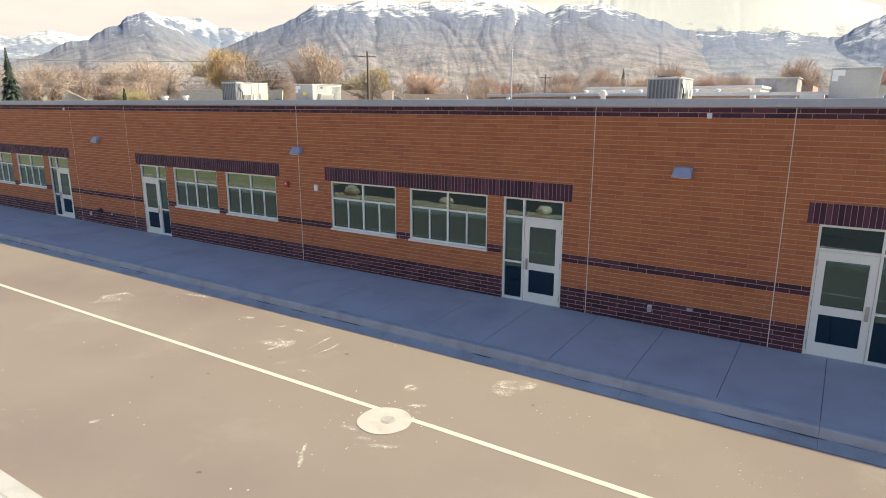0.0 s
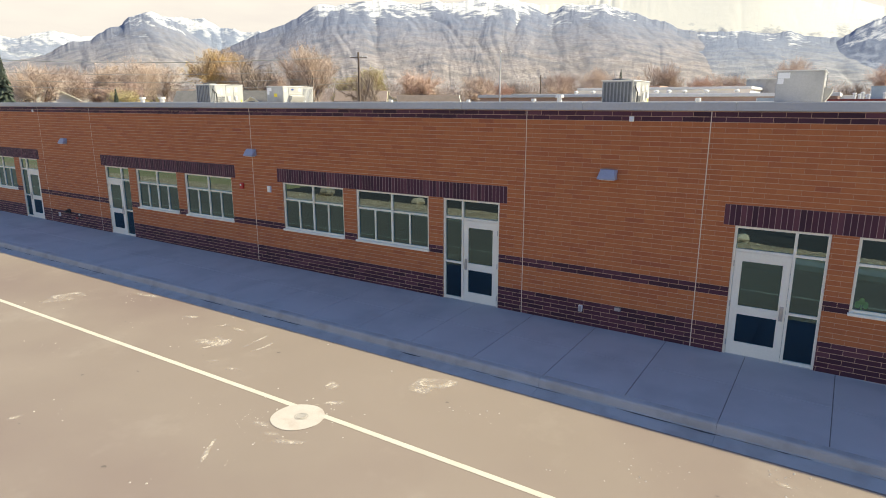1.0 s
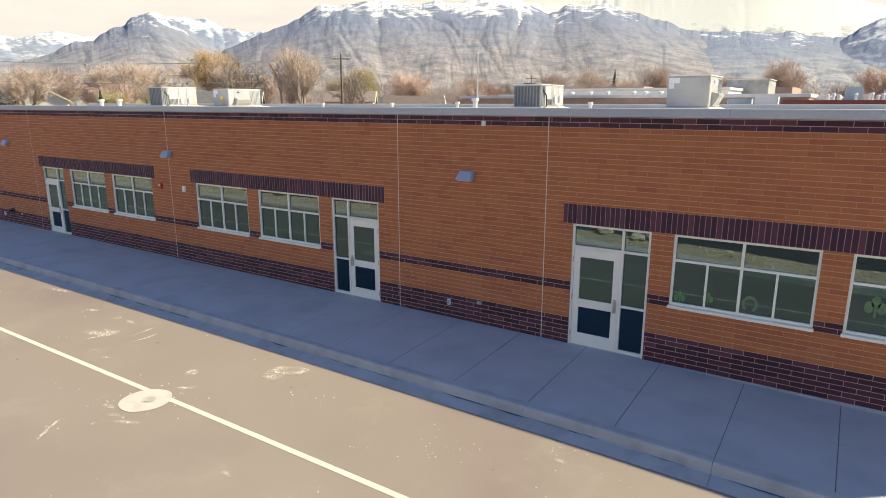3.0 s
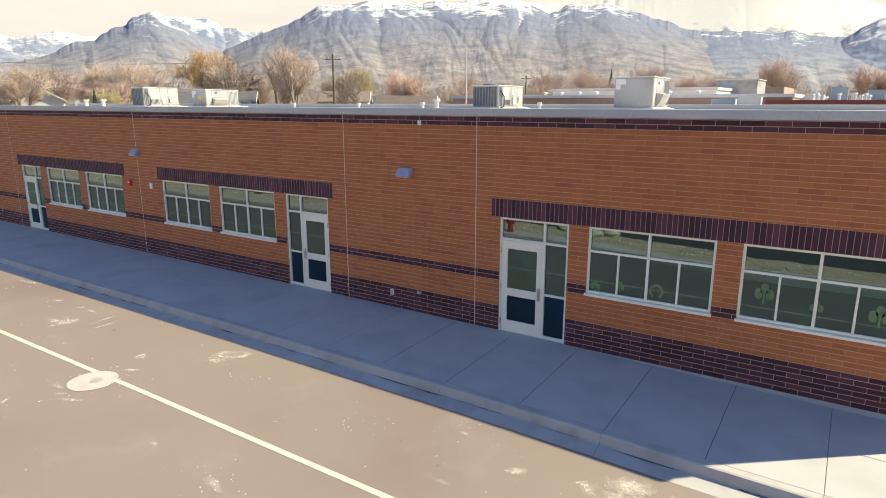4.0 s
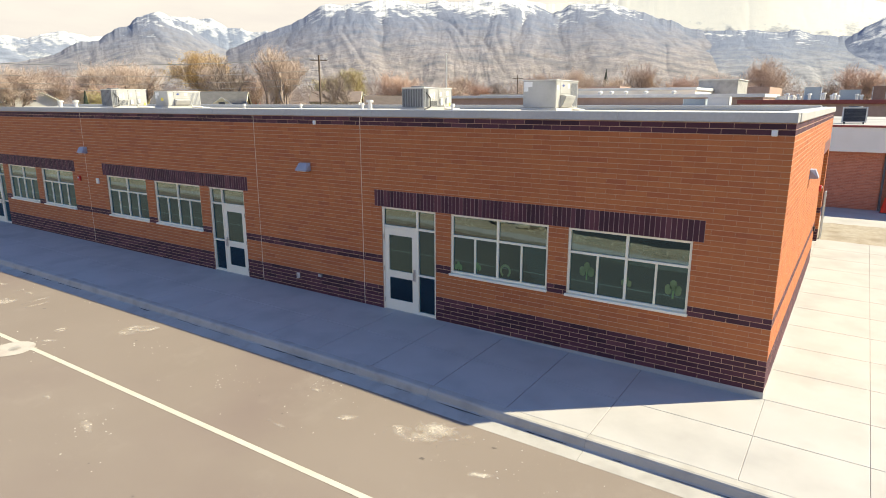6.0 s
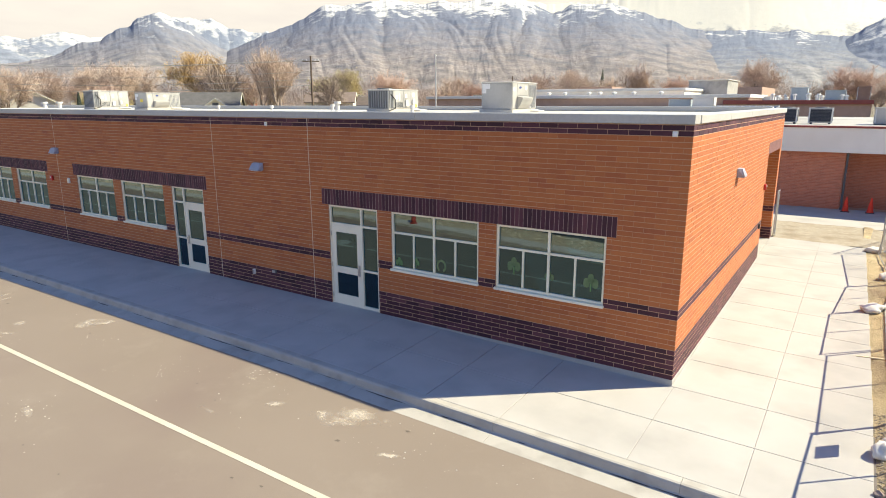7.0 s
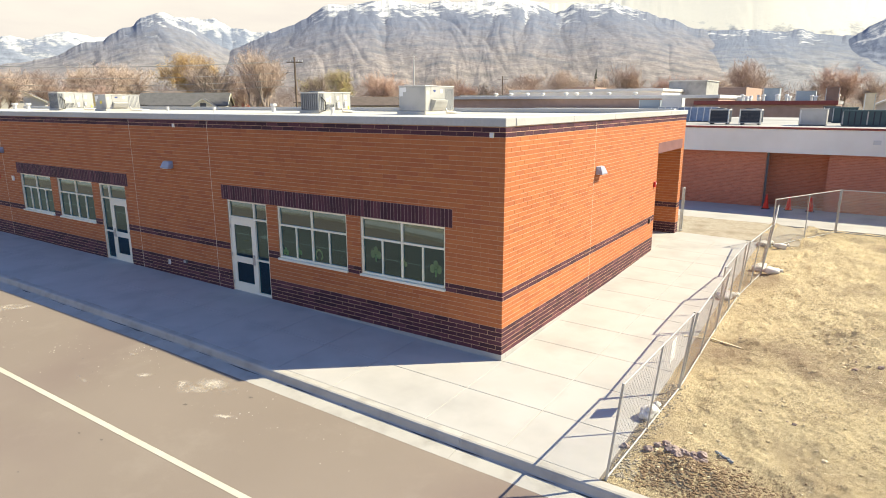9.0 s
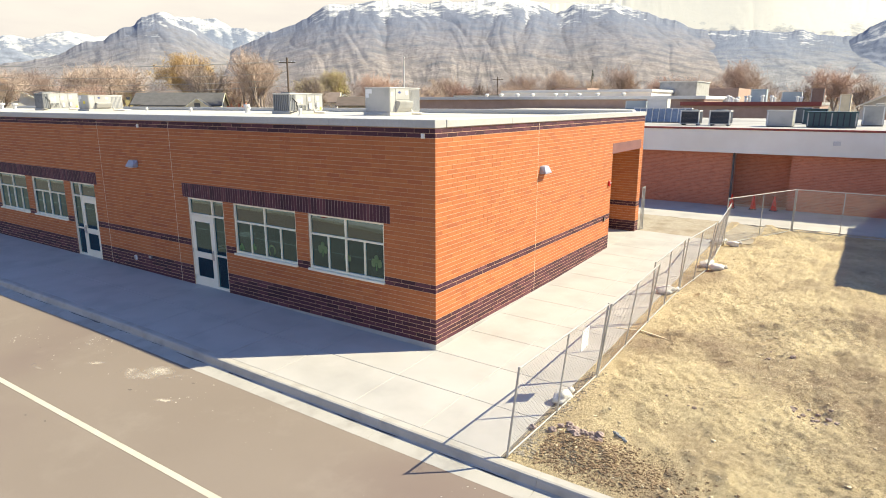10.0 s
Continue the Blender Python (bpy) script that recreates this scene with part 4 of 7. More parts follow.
SCRAPES = [(-10.66, 9.98, 0.35, 0.06, 0.9), (-9.80, 8.98, 0.26, 0.05, 1.34), (-9.15, 9.92, 0.36, 0.05, 1.7), (-8.75, 9.59, 0.32, 0.05, 1.43), (-9.15, 9.69, 0.28, 0.04, 1.72), (-8.75, 9.77, 0.28, 0.04, 1.65), (-6.26, 6.35, 0.36, 0.05, 2.19), (-6.12, 6.14, 0.22, 0.07, 2.19)]

# thin bright scrapes
for x, y, a, w, turn in SCRAPES:
    stain(x, y, a, w, turn)
    stain(x + 0.02, y, 0.8 * a, 0.6 * w, turn)

# dark silt lying along the foot of the kerb
rg = random.Random(41)
V, F = [], []
x = -30.0
while x < 13:
    L = rg.uniform(0.15, 1.1)
    if rg.random() < 0.55:
        w, y = rg.uniform(0.006, 0.03), KERB_FACE - 0.05 - rg.uniform(0.0, 0.02)
        i, m = len(V), 6
        for k in range(m + 1):
            u = x + L * k / m
            q = w * math.sin(math.pi * (k + 0.15) / (m + 0.3)) * rg.uniform(0.6, 1.2)
            for v in (y + 0.25 * q, y - q):
                V.append((u, v, pave_level(u, KERB_BACK) - 0.165 - (KERB_FACE - 0.06 - v) * 0.11 + 0.003))
        F += [(i + 2 * k, i + 2 * k + 1, i + 2 * k + 3, i + 2 * k + 2) for k in range(m)]
    x += L
tagged(mesh_object("gutter_silt", V, F, M_SILT), "dark silt along the foot of the kerb", "silt", kind="stuff")

# pale grit scattered over the drive
V, F = [], []
rg = random.Random(5)
centres = [(rg.uniform(-16, 14), rg.uniform(4.2, 10.6)) for _ in range(70)]
centres += [(0.1, 9.5), (0.0, 9.45), (-0.4, 9.7), (1.7, 10.4), (1.5, 10.3), (-1.0, 7.0), (-0.9, 7.1), (5.4, 9.4)] * 3
centres += [(-6.15 + 0.25 * math.cos(0.5 * k), 7.45 + 0.35 * math.sin(0.7 * k)) for k in range(14)] + [(-5.5, 8.3), (-5.3, 8.25), (-3.6, 9.6), (-3.3, 9.3)] * 3
for cx, cy in centres:
    for _ in range(rg.randint(1, 9)):
        x, y, r = cx + rg.gauss(0, 0.35), cy + rg.gauss(0, 0.22), 0.005 + 0.018 * rg.random() ** 2.5
        if 3.7 < y < 10.6:
            z, i = road_level(x, y), len(V)
            V += [(x + r, y, z), (x, y + r, z), (x - r, y, z), (x, y - r, z), (x + 0.2 * r, y, z + 0.7 * r)]
            F += [(i, i + 1, i + 4), (i + 1, i + 2, i + 4), (i + 2, i + 3, i + 4), (i + 3, i, i + 4)]
tagged(mesh_object("grit", V, F, M_SAND), "pale grit scattered over the asphalt", "grit", kind="stuff")

# small dark oil spots on the drive
rg = random.Random(77)
for k in range(26):
    x, y, r = rg.uniform(-14, 9), rg.uniform(4.6, 10.4), rg.uniform(0.012, 0.036)
    if 7.85 < y < 8.3:
        continue
    V, F, m = [(0, 0, 0)], [], 9
    for q in range(m):
        a, w = 2 * math.pi * q / m, r * rg.uniform(0.5, 1.2)
        V.append((1.5 * w * math.cos(a), w * math.sin(a), 0))
        F.append((0, 1 + q, 1 + (q + 1) % m))
    ob = mesh_object("oil_spot", V, F, M_OIL)
    ob.location = (x, y, road_level(x, y) + 0.004)
    tagged(ob, "small dark oil spot on the asphalt", "stain", "oil spots", "stuff")

# far side of the drive: kerb, walk, stone bed with boulders, parking asphalt (they show in the glass)
def far_off(x):
    """The far side of the drive draws nearer towards the yard."""
    return float(np.interp(x, [-40, -7, -2, 4, 60], [-0.1, -0.13, 0.4, 1.5, 2.0]))


def ribbon(name, y0, y1, z, mat, n=1, wave=0.0):
    """A strip along the far side, with an upright front."""
    xs = steps(-70, 60, 260)
    V, F = [], []
    rows = [(y0 + (y1 - y0) * k / n, None) for k in range(n + 1)] + [(y1, z - 0.4)]
    for x in xs:
        for y, low in rows:
            V.append((x, y + (far_off(x) if y > -30 else 0.0), low if low is not None else z + wave * noise.noise((x * 0.9, y * 0.9, 3))))
    m = len(rows)
    for a in range(len(xs) - 1):
        for k in range(m - 1):
            F.append((a * m + k, (a + 1) * m + k, (a + 1) * m + k + 1, a * m + k + 1))
    return mesh_object(name, V, F, mat)


tagged(ribbon("kerb_far", 3.40, 3.66, -0.14, M_KERB), "pale concrete kerb across the drive", "kerb", kind="structure")
tagged(ribbon("pavement_far", 2.85, 3.40, -0.146, M_CONCRETE), "narrow concrete strip behind the kerb", "pavement", kind="structure")
tagged(ribbon("gravel_bed", 1.1, 2.85, -0.16, M_GRAVEL, 12, 0.04), "bed of tan landscape stone", "stone bed", kind="structure")
tagged(ribbon("parking", -34, 1.12, -0.22, M_FRESH), "open dark asphalt parking area", "parking", kind="structure")
tagged(boxes("lawn_island", [(-75, -27.5, -15, 0.85, -0.5, -0.205)], M_GRASS, None, "", 0.02), "yellow-green grass island beside the parking area", "lawn", kind="structure")
tagged(boxes("lawn", [(-160, 130, -130, -34, -0.9, -0.22)], M_LAWN), "dry grass beyond the parking area", "lawn", kind="structure")


def stones(name, mat, spots, label, kind=""):
    V, F = [], []
    for cx, cy, cz, r, sd in spots:
        lumpy(V, F, cx, cy, cz, r, r * 0.8, r * 0.65, sd, 6, 3)
    ob = mesh_object(name, V, F, mat)
    return tagged(ob, label, name.replace("_", " "), kind=kind)


def lumpy(V, F, cx, cy, cz, rx, ry, rz, sd, seg=8, ring=5, rough=0.35):
    """An irregular rounded lump."""
    i = len(V)
    for j in range(ring + 1):
        th = math.pi * j / ring
        for k in range(seg):
            ph = 2 * math.pi * k / seg
            d = Vector((math.sin(th) * math.cos(ph), math.sin(th) * math.sin(ph), math.cos(th)))
            q = 1 + rough * noise.noise(d * 1.4 + Vector((sd * 3.1, sd * 1.7, sd)))
            V.append((cx + rx * d.x * q, cy + ry * d.y * q, cz + rz * d.z * q))
    for j in range(ring):
        for k in range(seg):
            F.append((i + j * seg + k, i + (j + 1) * seg + k, i + (j + 1) * seg + (k + 1) % seg, i + j * seg + (k + 1) % seg))


for n, (x, y, r) in enumerate([(-3.5, 1.5, 0.36), (-2.0, 1.8, 0.30), (-1.4, 1.45, 0.36), (-23.4, 1.2, 0.5), (-11.5, 1.2, 0.36), (8.5, 1.2, 0.4), (-17, 1.1, 0.36)]):
    V, F = [], []
    lumpy(V, F, 0, 0, 0.3 * r, r, r * 0.75, r * 0.6, n + 2, 14, 9)
    ob = mesh_object("boulder", V, F, M_ROCK, smooth=False)
    ob.location = (x, y + far_off(x), -0.12)
    tagged(ob, "large tan boulder on the stone bed", "boulder", "boulders on the bed")
rg = random.Random(11)
spots = [(rg.uniform(-45, 25), rg.uniform(1.2, 2.75), -0.15, 0.02 + 0.045 * rg.random() ** 2, k * 0.37) for k in range(3600)]
stones("cobble", M_ROCK, [(x, y + far_off(x), z, r, s) for x, y, z, r, s in spots], "tan cobbles strewn over the bed", "stuff")
hy = thing("fire_hydrant", "red iron fire hydrant on the stone bed", "fire hydrant", (-5.35, 3.3, -0.16))
V, F = [], []
prism(V, F, (0, 0, 0), (0, 0, 0.06), 0.17, 0.16, 14)
prism(V, F, (0, 0, 0.06), (0, 0, 0.58), 0.11, 0.10, 14)
mesh_object("barrel", V, F, M_HYDRANT, hy)
V, F = [], []
lumpy(V, F, 0, 0, 0.60, 0.135, 0.135, 0.13, 1, 14, 8, 0.0)
prism(V, F, (0, 0, 0.70), (0, 0, 0.79), 0.03, 0.025, 5)
mesh_object("bonnet", V, F, M_HYDRANT, hy)
for dx, dy in ((1, 0), (-1, 0), (0, 1)):
    V, F = [], []
    prism(V, F, (0.08 * dx, 0.08 * dy, 0.44), (0.19 * dx, 0.19 * dy, 0.44), 0.06, 0.065, 10)
    mesh_object("nozzle", V, F, M_HYDRANT, hy)


# ---- small fittings on the walls ----
def wall_lamp(at, turn):
    """A wedge-shaped wall pack: sloping hood, back plate, lens under it."""
    e = thing("wall_lamp", "grey wedge-shaped wall lamp on the brickwork", "wall lamp", at, "wall lamps")
    w, h, d = 0.19, 0.205, 0.19
    V = [(-w, 0, 0), (w, 0, 0), (w, 0, h), (-w, 0, h), (-w - 0.01, -d, 0), (w + 0.01, -d, 0), (w - 0.05, -0.11, h), (-w + 0.05, -0.11, h), (-w - 0.01, -d, 0.03), (w + 0.01, -d, 0.03)]
    F = [(0, 3, 2, 1), (3, 7, 6, 2), (7, 8, 9, 6), (8, 4, 5, 9), (0, 4, 8, 7, 3), (1, 2, 6, 9, 5), (0, 1, 5, 4)]
    mesh_object("housing", V, F, M_LAMP, e)
    boxes("lens", [(-0.15, 0.15, -0.165, -0.04, -0.012, -0.001)], M_LABEL, e, "frosted lens under the hood")
    boxes("back_plate", [(-0.13, 0.13, -0.02, 0.004, -0.03, 0.208)], M_LAMP, e, "", 0.004)
    e.rotation_euler = (0, 0, turn)
    return e


for x in (-25.15, -13.98, -2.65):
    wall_lamp((x, WALL, 3.43), 0)
wall_lamp((CORNER, 19.60, 3.44), radians(90))


def alarm(at, turn):
    e = thing("fire_alarm", "small red fire alarm horn strobe on the wall", "alarm", at, "fire alarms")
    boxes("housing", [(-0.075, 0.075, -0.07, 0.0, -0.095, 0.095)], M_RED, e, "", 0.012)
    boxes("strobe", [(-0.030, 0.030, -0.095, -0.07, 0.0, 0.06)], M_LABEL, e, "clear strobe lens", 0.006)
    e.rotation_euler = (0, 0, turn)


alarm((-14.53, WALL, 2.46), 0)
alarm((CORNER, 25.28, 2.54), radians(90))


def wall_box(name, label, at, turn, w, h, d, mat, lid_mat):
    e = thing(name, label, name.replace("_", " "), at)
    boxes("body", [(-w, w, -d, 0.0, -h, h)], mat, e, "", 0.008)
    boxes("cover", [(-w * 0.8, w * 0.8, -d - 0.008, -d, -h * 0.8, h * 0.8)], lid_mat, e, "", 0.003)
    e.rotation_euler = (0, 0, turn)


wall_box("door_speaker", "small pale wall speaker box on the brickwork", (-13.28, WALL, 2.44), 0, 0.075, 0.095, 0.05, M_LABEL, M_WHITE)
for x in (-2.23, 8.57, -27.39):
    wall_box("scupper_vent", "small white overflow vent in the top courses", (x, WALL, 4.71), 0, 0.05, 0.055, 0.03, M_WHITE, M_LABEL)
for x in (-3.12, -26.29):
    wall_box("outlet_box", "white weatherproof outlet box low on the wall", (x, WALL, 0.42), 0, 0.045, 0.075, 0.06, M_LABEL, M_STEEL)
for x in (-2.26, -24.67):
    wall_box("hose_bib", "steel hose bib box low on the wall", (x, WALL, 0.545), 0, 0.075, 0.045, 0.05, M_COIL, M_STEEL)
wall_box("key_switch", "dark key switch box beside the porch", (CORNER, 24.96, 1.27), radians(90), 0.05, 0.08, 0.05, M_BLACK, M_STEEL)


gas = thing("gas_stub", "dark capped pipe stub low on the brick wall", "pipe", (-25.5, WALL, 0.62))
V, F = [], []
prism(V, F, (0, 0.0, 0), (0, -0.05, 0), 0.11, 0.11, 14)
mesh_object("flange", V, F, M_BLACK, gas)
V, F = [], []
prism(V, F, (0, -0.05, 0), (0, -0.20, 0), 0.06, 0.055, 12)
mesh_object("stub", V, F, M_BLACK, gas)
wall_box("hazard_plate", "small red plate on the plum brick base", (-24.98, WALL, 0.38), 0, 0.09, 0.05, 0.012, M_HYDRANT, M_HYDRANT)


# ---- paper cut-outs on the glass ----
def shamrock(x, z, r, mat):
    e = thing("paper_shamrock", "green and cream paper shamrock taped to the glass", "paper decoration", (x, WALL + 0.0715, z), "paper decorations")
    for k, (dx, dz) in enumerate(((0, 0.62), (-0.62, -0.05), (0.62, -0.05))):
        V, F = [], []
        pts = []
        for i in range(20):
            a = 2 * math.pi * i / 20
            q = 0.56 * (1 - 0.25 * math.cos(2 * a))
            pts.append((r * (dx + q * math.cos(a)), r * (dz + q * math.sin(a))))
        V += [(p, 0, q) for p, q in pts] + [(p, 0.002, q) for p, q in pts]
        F += [tuple(range(19, -1, -1)), tuple(range(20, 40))] + [(i, (i + 1) % 20, 20 + (i + 1) % 20, 20 + i) for i in range(20)]
        mesh_object("leaf", V, F, mat, e)
    boxes("stem", [(-0.1 * r, 0.12 * r, 0.0, 0.002, -1.25 * r, -0.1 * r)], M_PAPERGREEN, e)


for x, z, r, m in [(5.36, 1.78, 0.15, M_PAPERPALE), (7.12, 1.67, 0.15, M_PAPERPALE), (6.20, 1.66, 0.10, M_PAPERPALE), (2.72, 1.48, 0.09, M_PAPERGREEN), (2.2, 1.42, 0.10, M_PAPERGREEN)]:
    shamrock(x, z, r, m)
V, F = [], []
for i in range(13):
    a = radians(-60 + 300 * i / 12)
    for r in (0.09, 0.14):
        for y in (0.0, 0.002):
            V.append((r * math.cos(a), y, r * 1.15 * math.sin(a)))
for i in range(12):
    a, b = 4 * i, 4 * (i + 1)
    F += [(a, a + 2, b + 2, b), (a + 1, b + 1, b + 3, a + 3), (a, b, b + 1, a + 1), (a + 2, a + 3, b + 3, b + 2)]
hs = mesh_object("paper_horseshoe", V, F, M_PAPERPALE)
hs.location = (3.45, WALL + 0.0715, 1.50)
tagged(hs, "pale paper horseshoe taped to the glass", "paper decoration", "paper decorations")


# ---- roof plant ----
def packaged_unit(x, y, w, d, h, style):
    """A packaged roof unit, its short end towards the drive and its long side towards the yard."""
    label = "grey packaged air unit with a dark finned coil end" if style == "coil" else "grey packaged air unit with a side intake hood"
    e = thing("rooftop_unit", label, "rooftop unit", (x, y, 4.90), "rooftop units")
    boxes("roof_curb", [(-0.06, w + 0.06, -0.06, d + 0.06, 0.0, 0.12)], M_ROOF, e, "white flashed kerb", 0.01)
    boxes("cabinet", [(0, w, 0, d, 0.12, h - 0.03)], M_UNIT, e, "", 0.012)
    boxes("top_cover", [(-0.025, w + 0.025, -0.025, d + 0.025, h - 0.03, h)], M_DUCT, e, "pale folded top cover", 0.006)
    s0, s1 = w, w + 0.012
    if style == "coil":
        boxes("coil", [(0.03, w - 0.03, -0.008, 0.004, 0.15, h - 0.07)], M_COIL, e, "dark finned coil")
        for k in range(9):
            u = 0.05 + (w - 0.10) * k / 8
            boxes("fin", [(u - 0.020, u + 0.020, -0.030, -0.008, 0.14, h - 0.06)], M_FIN, e)
        boxes("coil", [(s0 - 0.002, s0 + 0.006, 0.03, 0.30, 0.15, h - 0.07)], M_COIL, e, "dark finned coil")
        for k in range(3):
            boxes("fin", [(s0 + 0.006, s0 + 0.022, 0.05 + 0.10 * k, 0.085 + 0.10 * k, 0.14, h - 0.06)], M_FIN, e)
        V, F = [], []
        prism(V, F, (w / 2, 0.42, h), (w / 2, 0.42, h + 0.05), 0.33, 0.31, 18)
        mesh_object("fan_ring", V, F, M_COIL, e)
        V, F = [], []
        prism(V, F, (w + 0.06, 0.34, 0.14), (w + 0.06, 0.34, h * 0.55), 0.022, 0.022, 6)
        prism(V, F, (w + 0.06, 0.34, h * 0.55), (w + 0.03, 0.10, h * 0.78), 0.022, 0.022, 6)
        prism(V, F, (w + 0.06, 0.34, 0.14), (w + 0.10, -0.10, 0.06), 0.022, 0.022, 6)
        mesh_object("pipe", V, F, M_BLACK, e, "black insulated pipe")
        panels = ((0.34, 0.98), (1.0, 1.48), (1.5, d - 0.02))
        for k in range(7):
            v = 0.42 + 0.075 * k
            boxes("louvre", [(s1, s1 + 0.014, v, v + 0.036, 0.18, 0.42 * h)], M_COIL, e)
        boxes("valve_box", [(s1, s1 + 0.06, 1.08, 1.24, 0.22, 0.48)], M_DUCT, e, "", 0.008)
        boxes("disconnect_switch", [(s1, s1 + 0.07, 1.56, 1.68, 0.30, 0.52)], M_LABEL, e, "", 0.008)
        labels = ((0.44, 0.60, 0.56, 0.72), (0.66, 0.74, 0.50, 0.80), (1.10, 1.22, 0.62, 0.80), (1.60, 1.74, 0.66, 0.86))
    else:
        boxes("end_panel", [(0.03, w - 0.03, -0.012, 0.0, 0.15, h - 0.07)], M_UNIT, e, "", 0.004)
        panels = ((0.03, 0.36), (1.30, d - 0.03))
        V = []
        for v in (0.38, 1.24):
            V += [(w, v, 0.54 * h), (w + 0.24, v, 0.49 * h), (w + 0.23, v, 0.43 * h), (w + 0.15, v, 0.27 * h), (w + 0.05, v, 0.15), (w, v, 0.15)]
        F = [(0, 1, 2, 3, 4, 5), (11, 10, 9, 8, 7, 6)] + [(k, k + 6, (k + 1) % 6 + 6, (k + 1) % 6) for k in range(6)]
        mesh_object("intake_hood", V, F, M_UNIT, e, "curved intake hood")
        boxes("upper_panel", [(s0, s1, 0.38, 1.26, 0.57 * h, h - 0.06)], M_UNIT, e, "", 0.004)
        V, F = [], []
        prism(V, F, (s1, 0.62, h * 0.82), (s1 + 0.008, 0.62, h * 0.82), 0.085, 0.085, 16)
        for q in range(len(V)):
            V[q] = (V[q][0], V[q][1], h * 0.82 + (V[q][2] - h * 0.82) * 0.5)
        mesh_object("badge", V, F, M_BLUE, e, "dark blue oval badge")
        for k in range(8):
            v = 1.36 + (d - 1.48) * k / 7
            boxes("louvre", [(s1, s1 + 0.012, v, v + 0.03, 0.18, h - 0.10)], M_FIN, e)
        labels = ((1.02, 1.16, 0.74, 0.88), (0.08, 0.20, 0.70, 0.82))
        boxes("label_plate", [(0.04, 0.36, -0.020, -0.012, h - 0.24, h - 0.07)], M_LABEL, e, "torn white label")
        boxes("label_plate", [(0.04, 0.20, -0.020, -0.012, h - 0.40, h - 0.245)], M_LABEL, e, "torn white label")
        if h < 1.0:
            boxes("warning_sticker", [(0.52, 0.74, -0.020, -0.012, 0.45 * h, 0.62 * h)], M_YELLOW, e)
    for a, b in panels:
        boxes("access_panel", [(s0, s1, a, b, 0.16, h - 0.06)], M_UNIT, e, "", 0.004)
        boxes("seam", [(s0, s0 + 0.006, b, b + 0.02, 0.13, h - 0.05)], M_COIL, e)
    for a, b, c, q in labels:
        boxes("label_plate", [(s1, s1 + 0.006, a, b, h * c, h * q)], M_LABEL, e)
    if style == "coil":
        boxes("warning_sticker", [(s1, s1 + 0.006, d - 0.20, d - 0.10, 0.18, 0.30)], M_YELLOW, e)
    V, F = [], []
    prism(V, F, (w + 0.10, d * 0.7, 0.10), (w + 0.10, d + 0.5, 0.05), 0.02, 0.02, 6)
    prism(V, F, (w + 0.012, d * 0.7, 0.24), (w + 0.10, d * 0.7, 0.10), 0.02, 0.02, 6)
    mesh_object("condensate_pipe", V, F, M_LABEL, e, "white condensate pipe")
    return e


packaged_unit(-28.17, 22.8, 1.12, 2.15, 1.10, "coil")
packaged_unit(-22.76, 22.8, 1.12, 2.05, 0.93, "hood")
packaged_unit(-5.86, 22.8, 1.08, 2.0, 0.90, "coil")
packaged_unit(-0.46, 22.8, 1.25, 2.0, 1.09, "hood")


def roof_vent(x, y, r, h):
    e = thing("roof_vent", "white capped vent pipe on the roof", "roof vent", (x, y, 4.90), "roof vents")
    V, F = [], []
    prism(V, F, (0, 0, 0), (0, 0, h), r, r, 10)
    mesh_object("pipe", V, F, M_DUCT, e)
    V, F = [], []
    prism(V, F, (0, 0, h), (0, 0, h + 0.10), r * 1.7, r * 1.5, 12)
    mesh_object("cap", V, F, M_DUCT, e, "white rain cap")
    V, F = [], []
    prism(V, F, (0, 0, 0), (0, 0, 0.05), r * 2.0, r * 1.2, 12)
    mesh_object("flange", V, F, M_DUCT, e)


for x, y, r, h in [(-7.3, 22.5, 0.09, 0.32), (-33.5, 23.0, 0.12, 0.35), (-31.6, 23.0, 0.12, 0.35), (-2.3, 21.0, 0.05, 0.18), (-10.8, 22.0, 0.05, 0.16), (-14.5, 22.0, 0.05, 0.16), (-9.0, 24.0, 0.06, 0.2)]:
    roof_vent(x, y, r, h)
# raised edge along the back of the roof
tagged(boxes("parapet_back", [(WEST, CORNER - 0.4, BACK_Y - 0.4, BACK_Y + 0.02, 4.9, 5.10)], M_COPING, None, "", 0.02), "white capped parapet along the back of the roof", "parapet", kind="structure")

# ---- construction yard ----
rg = random.Random(3)


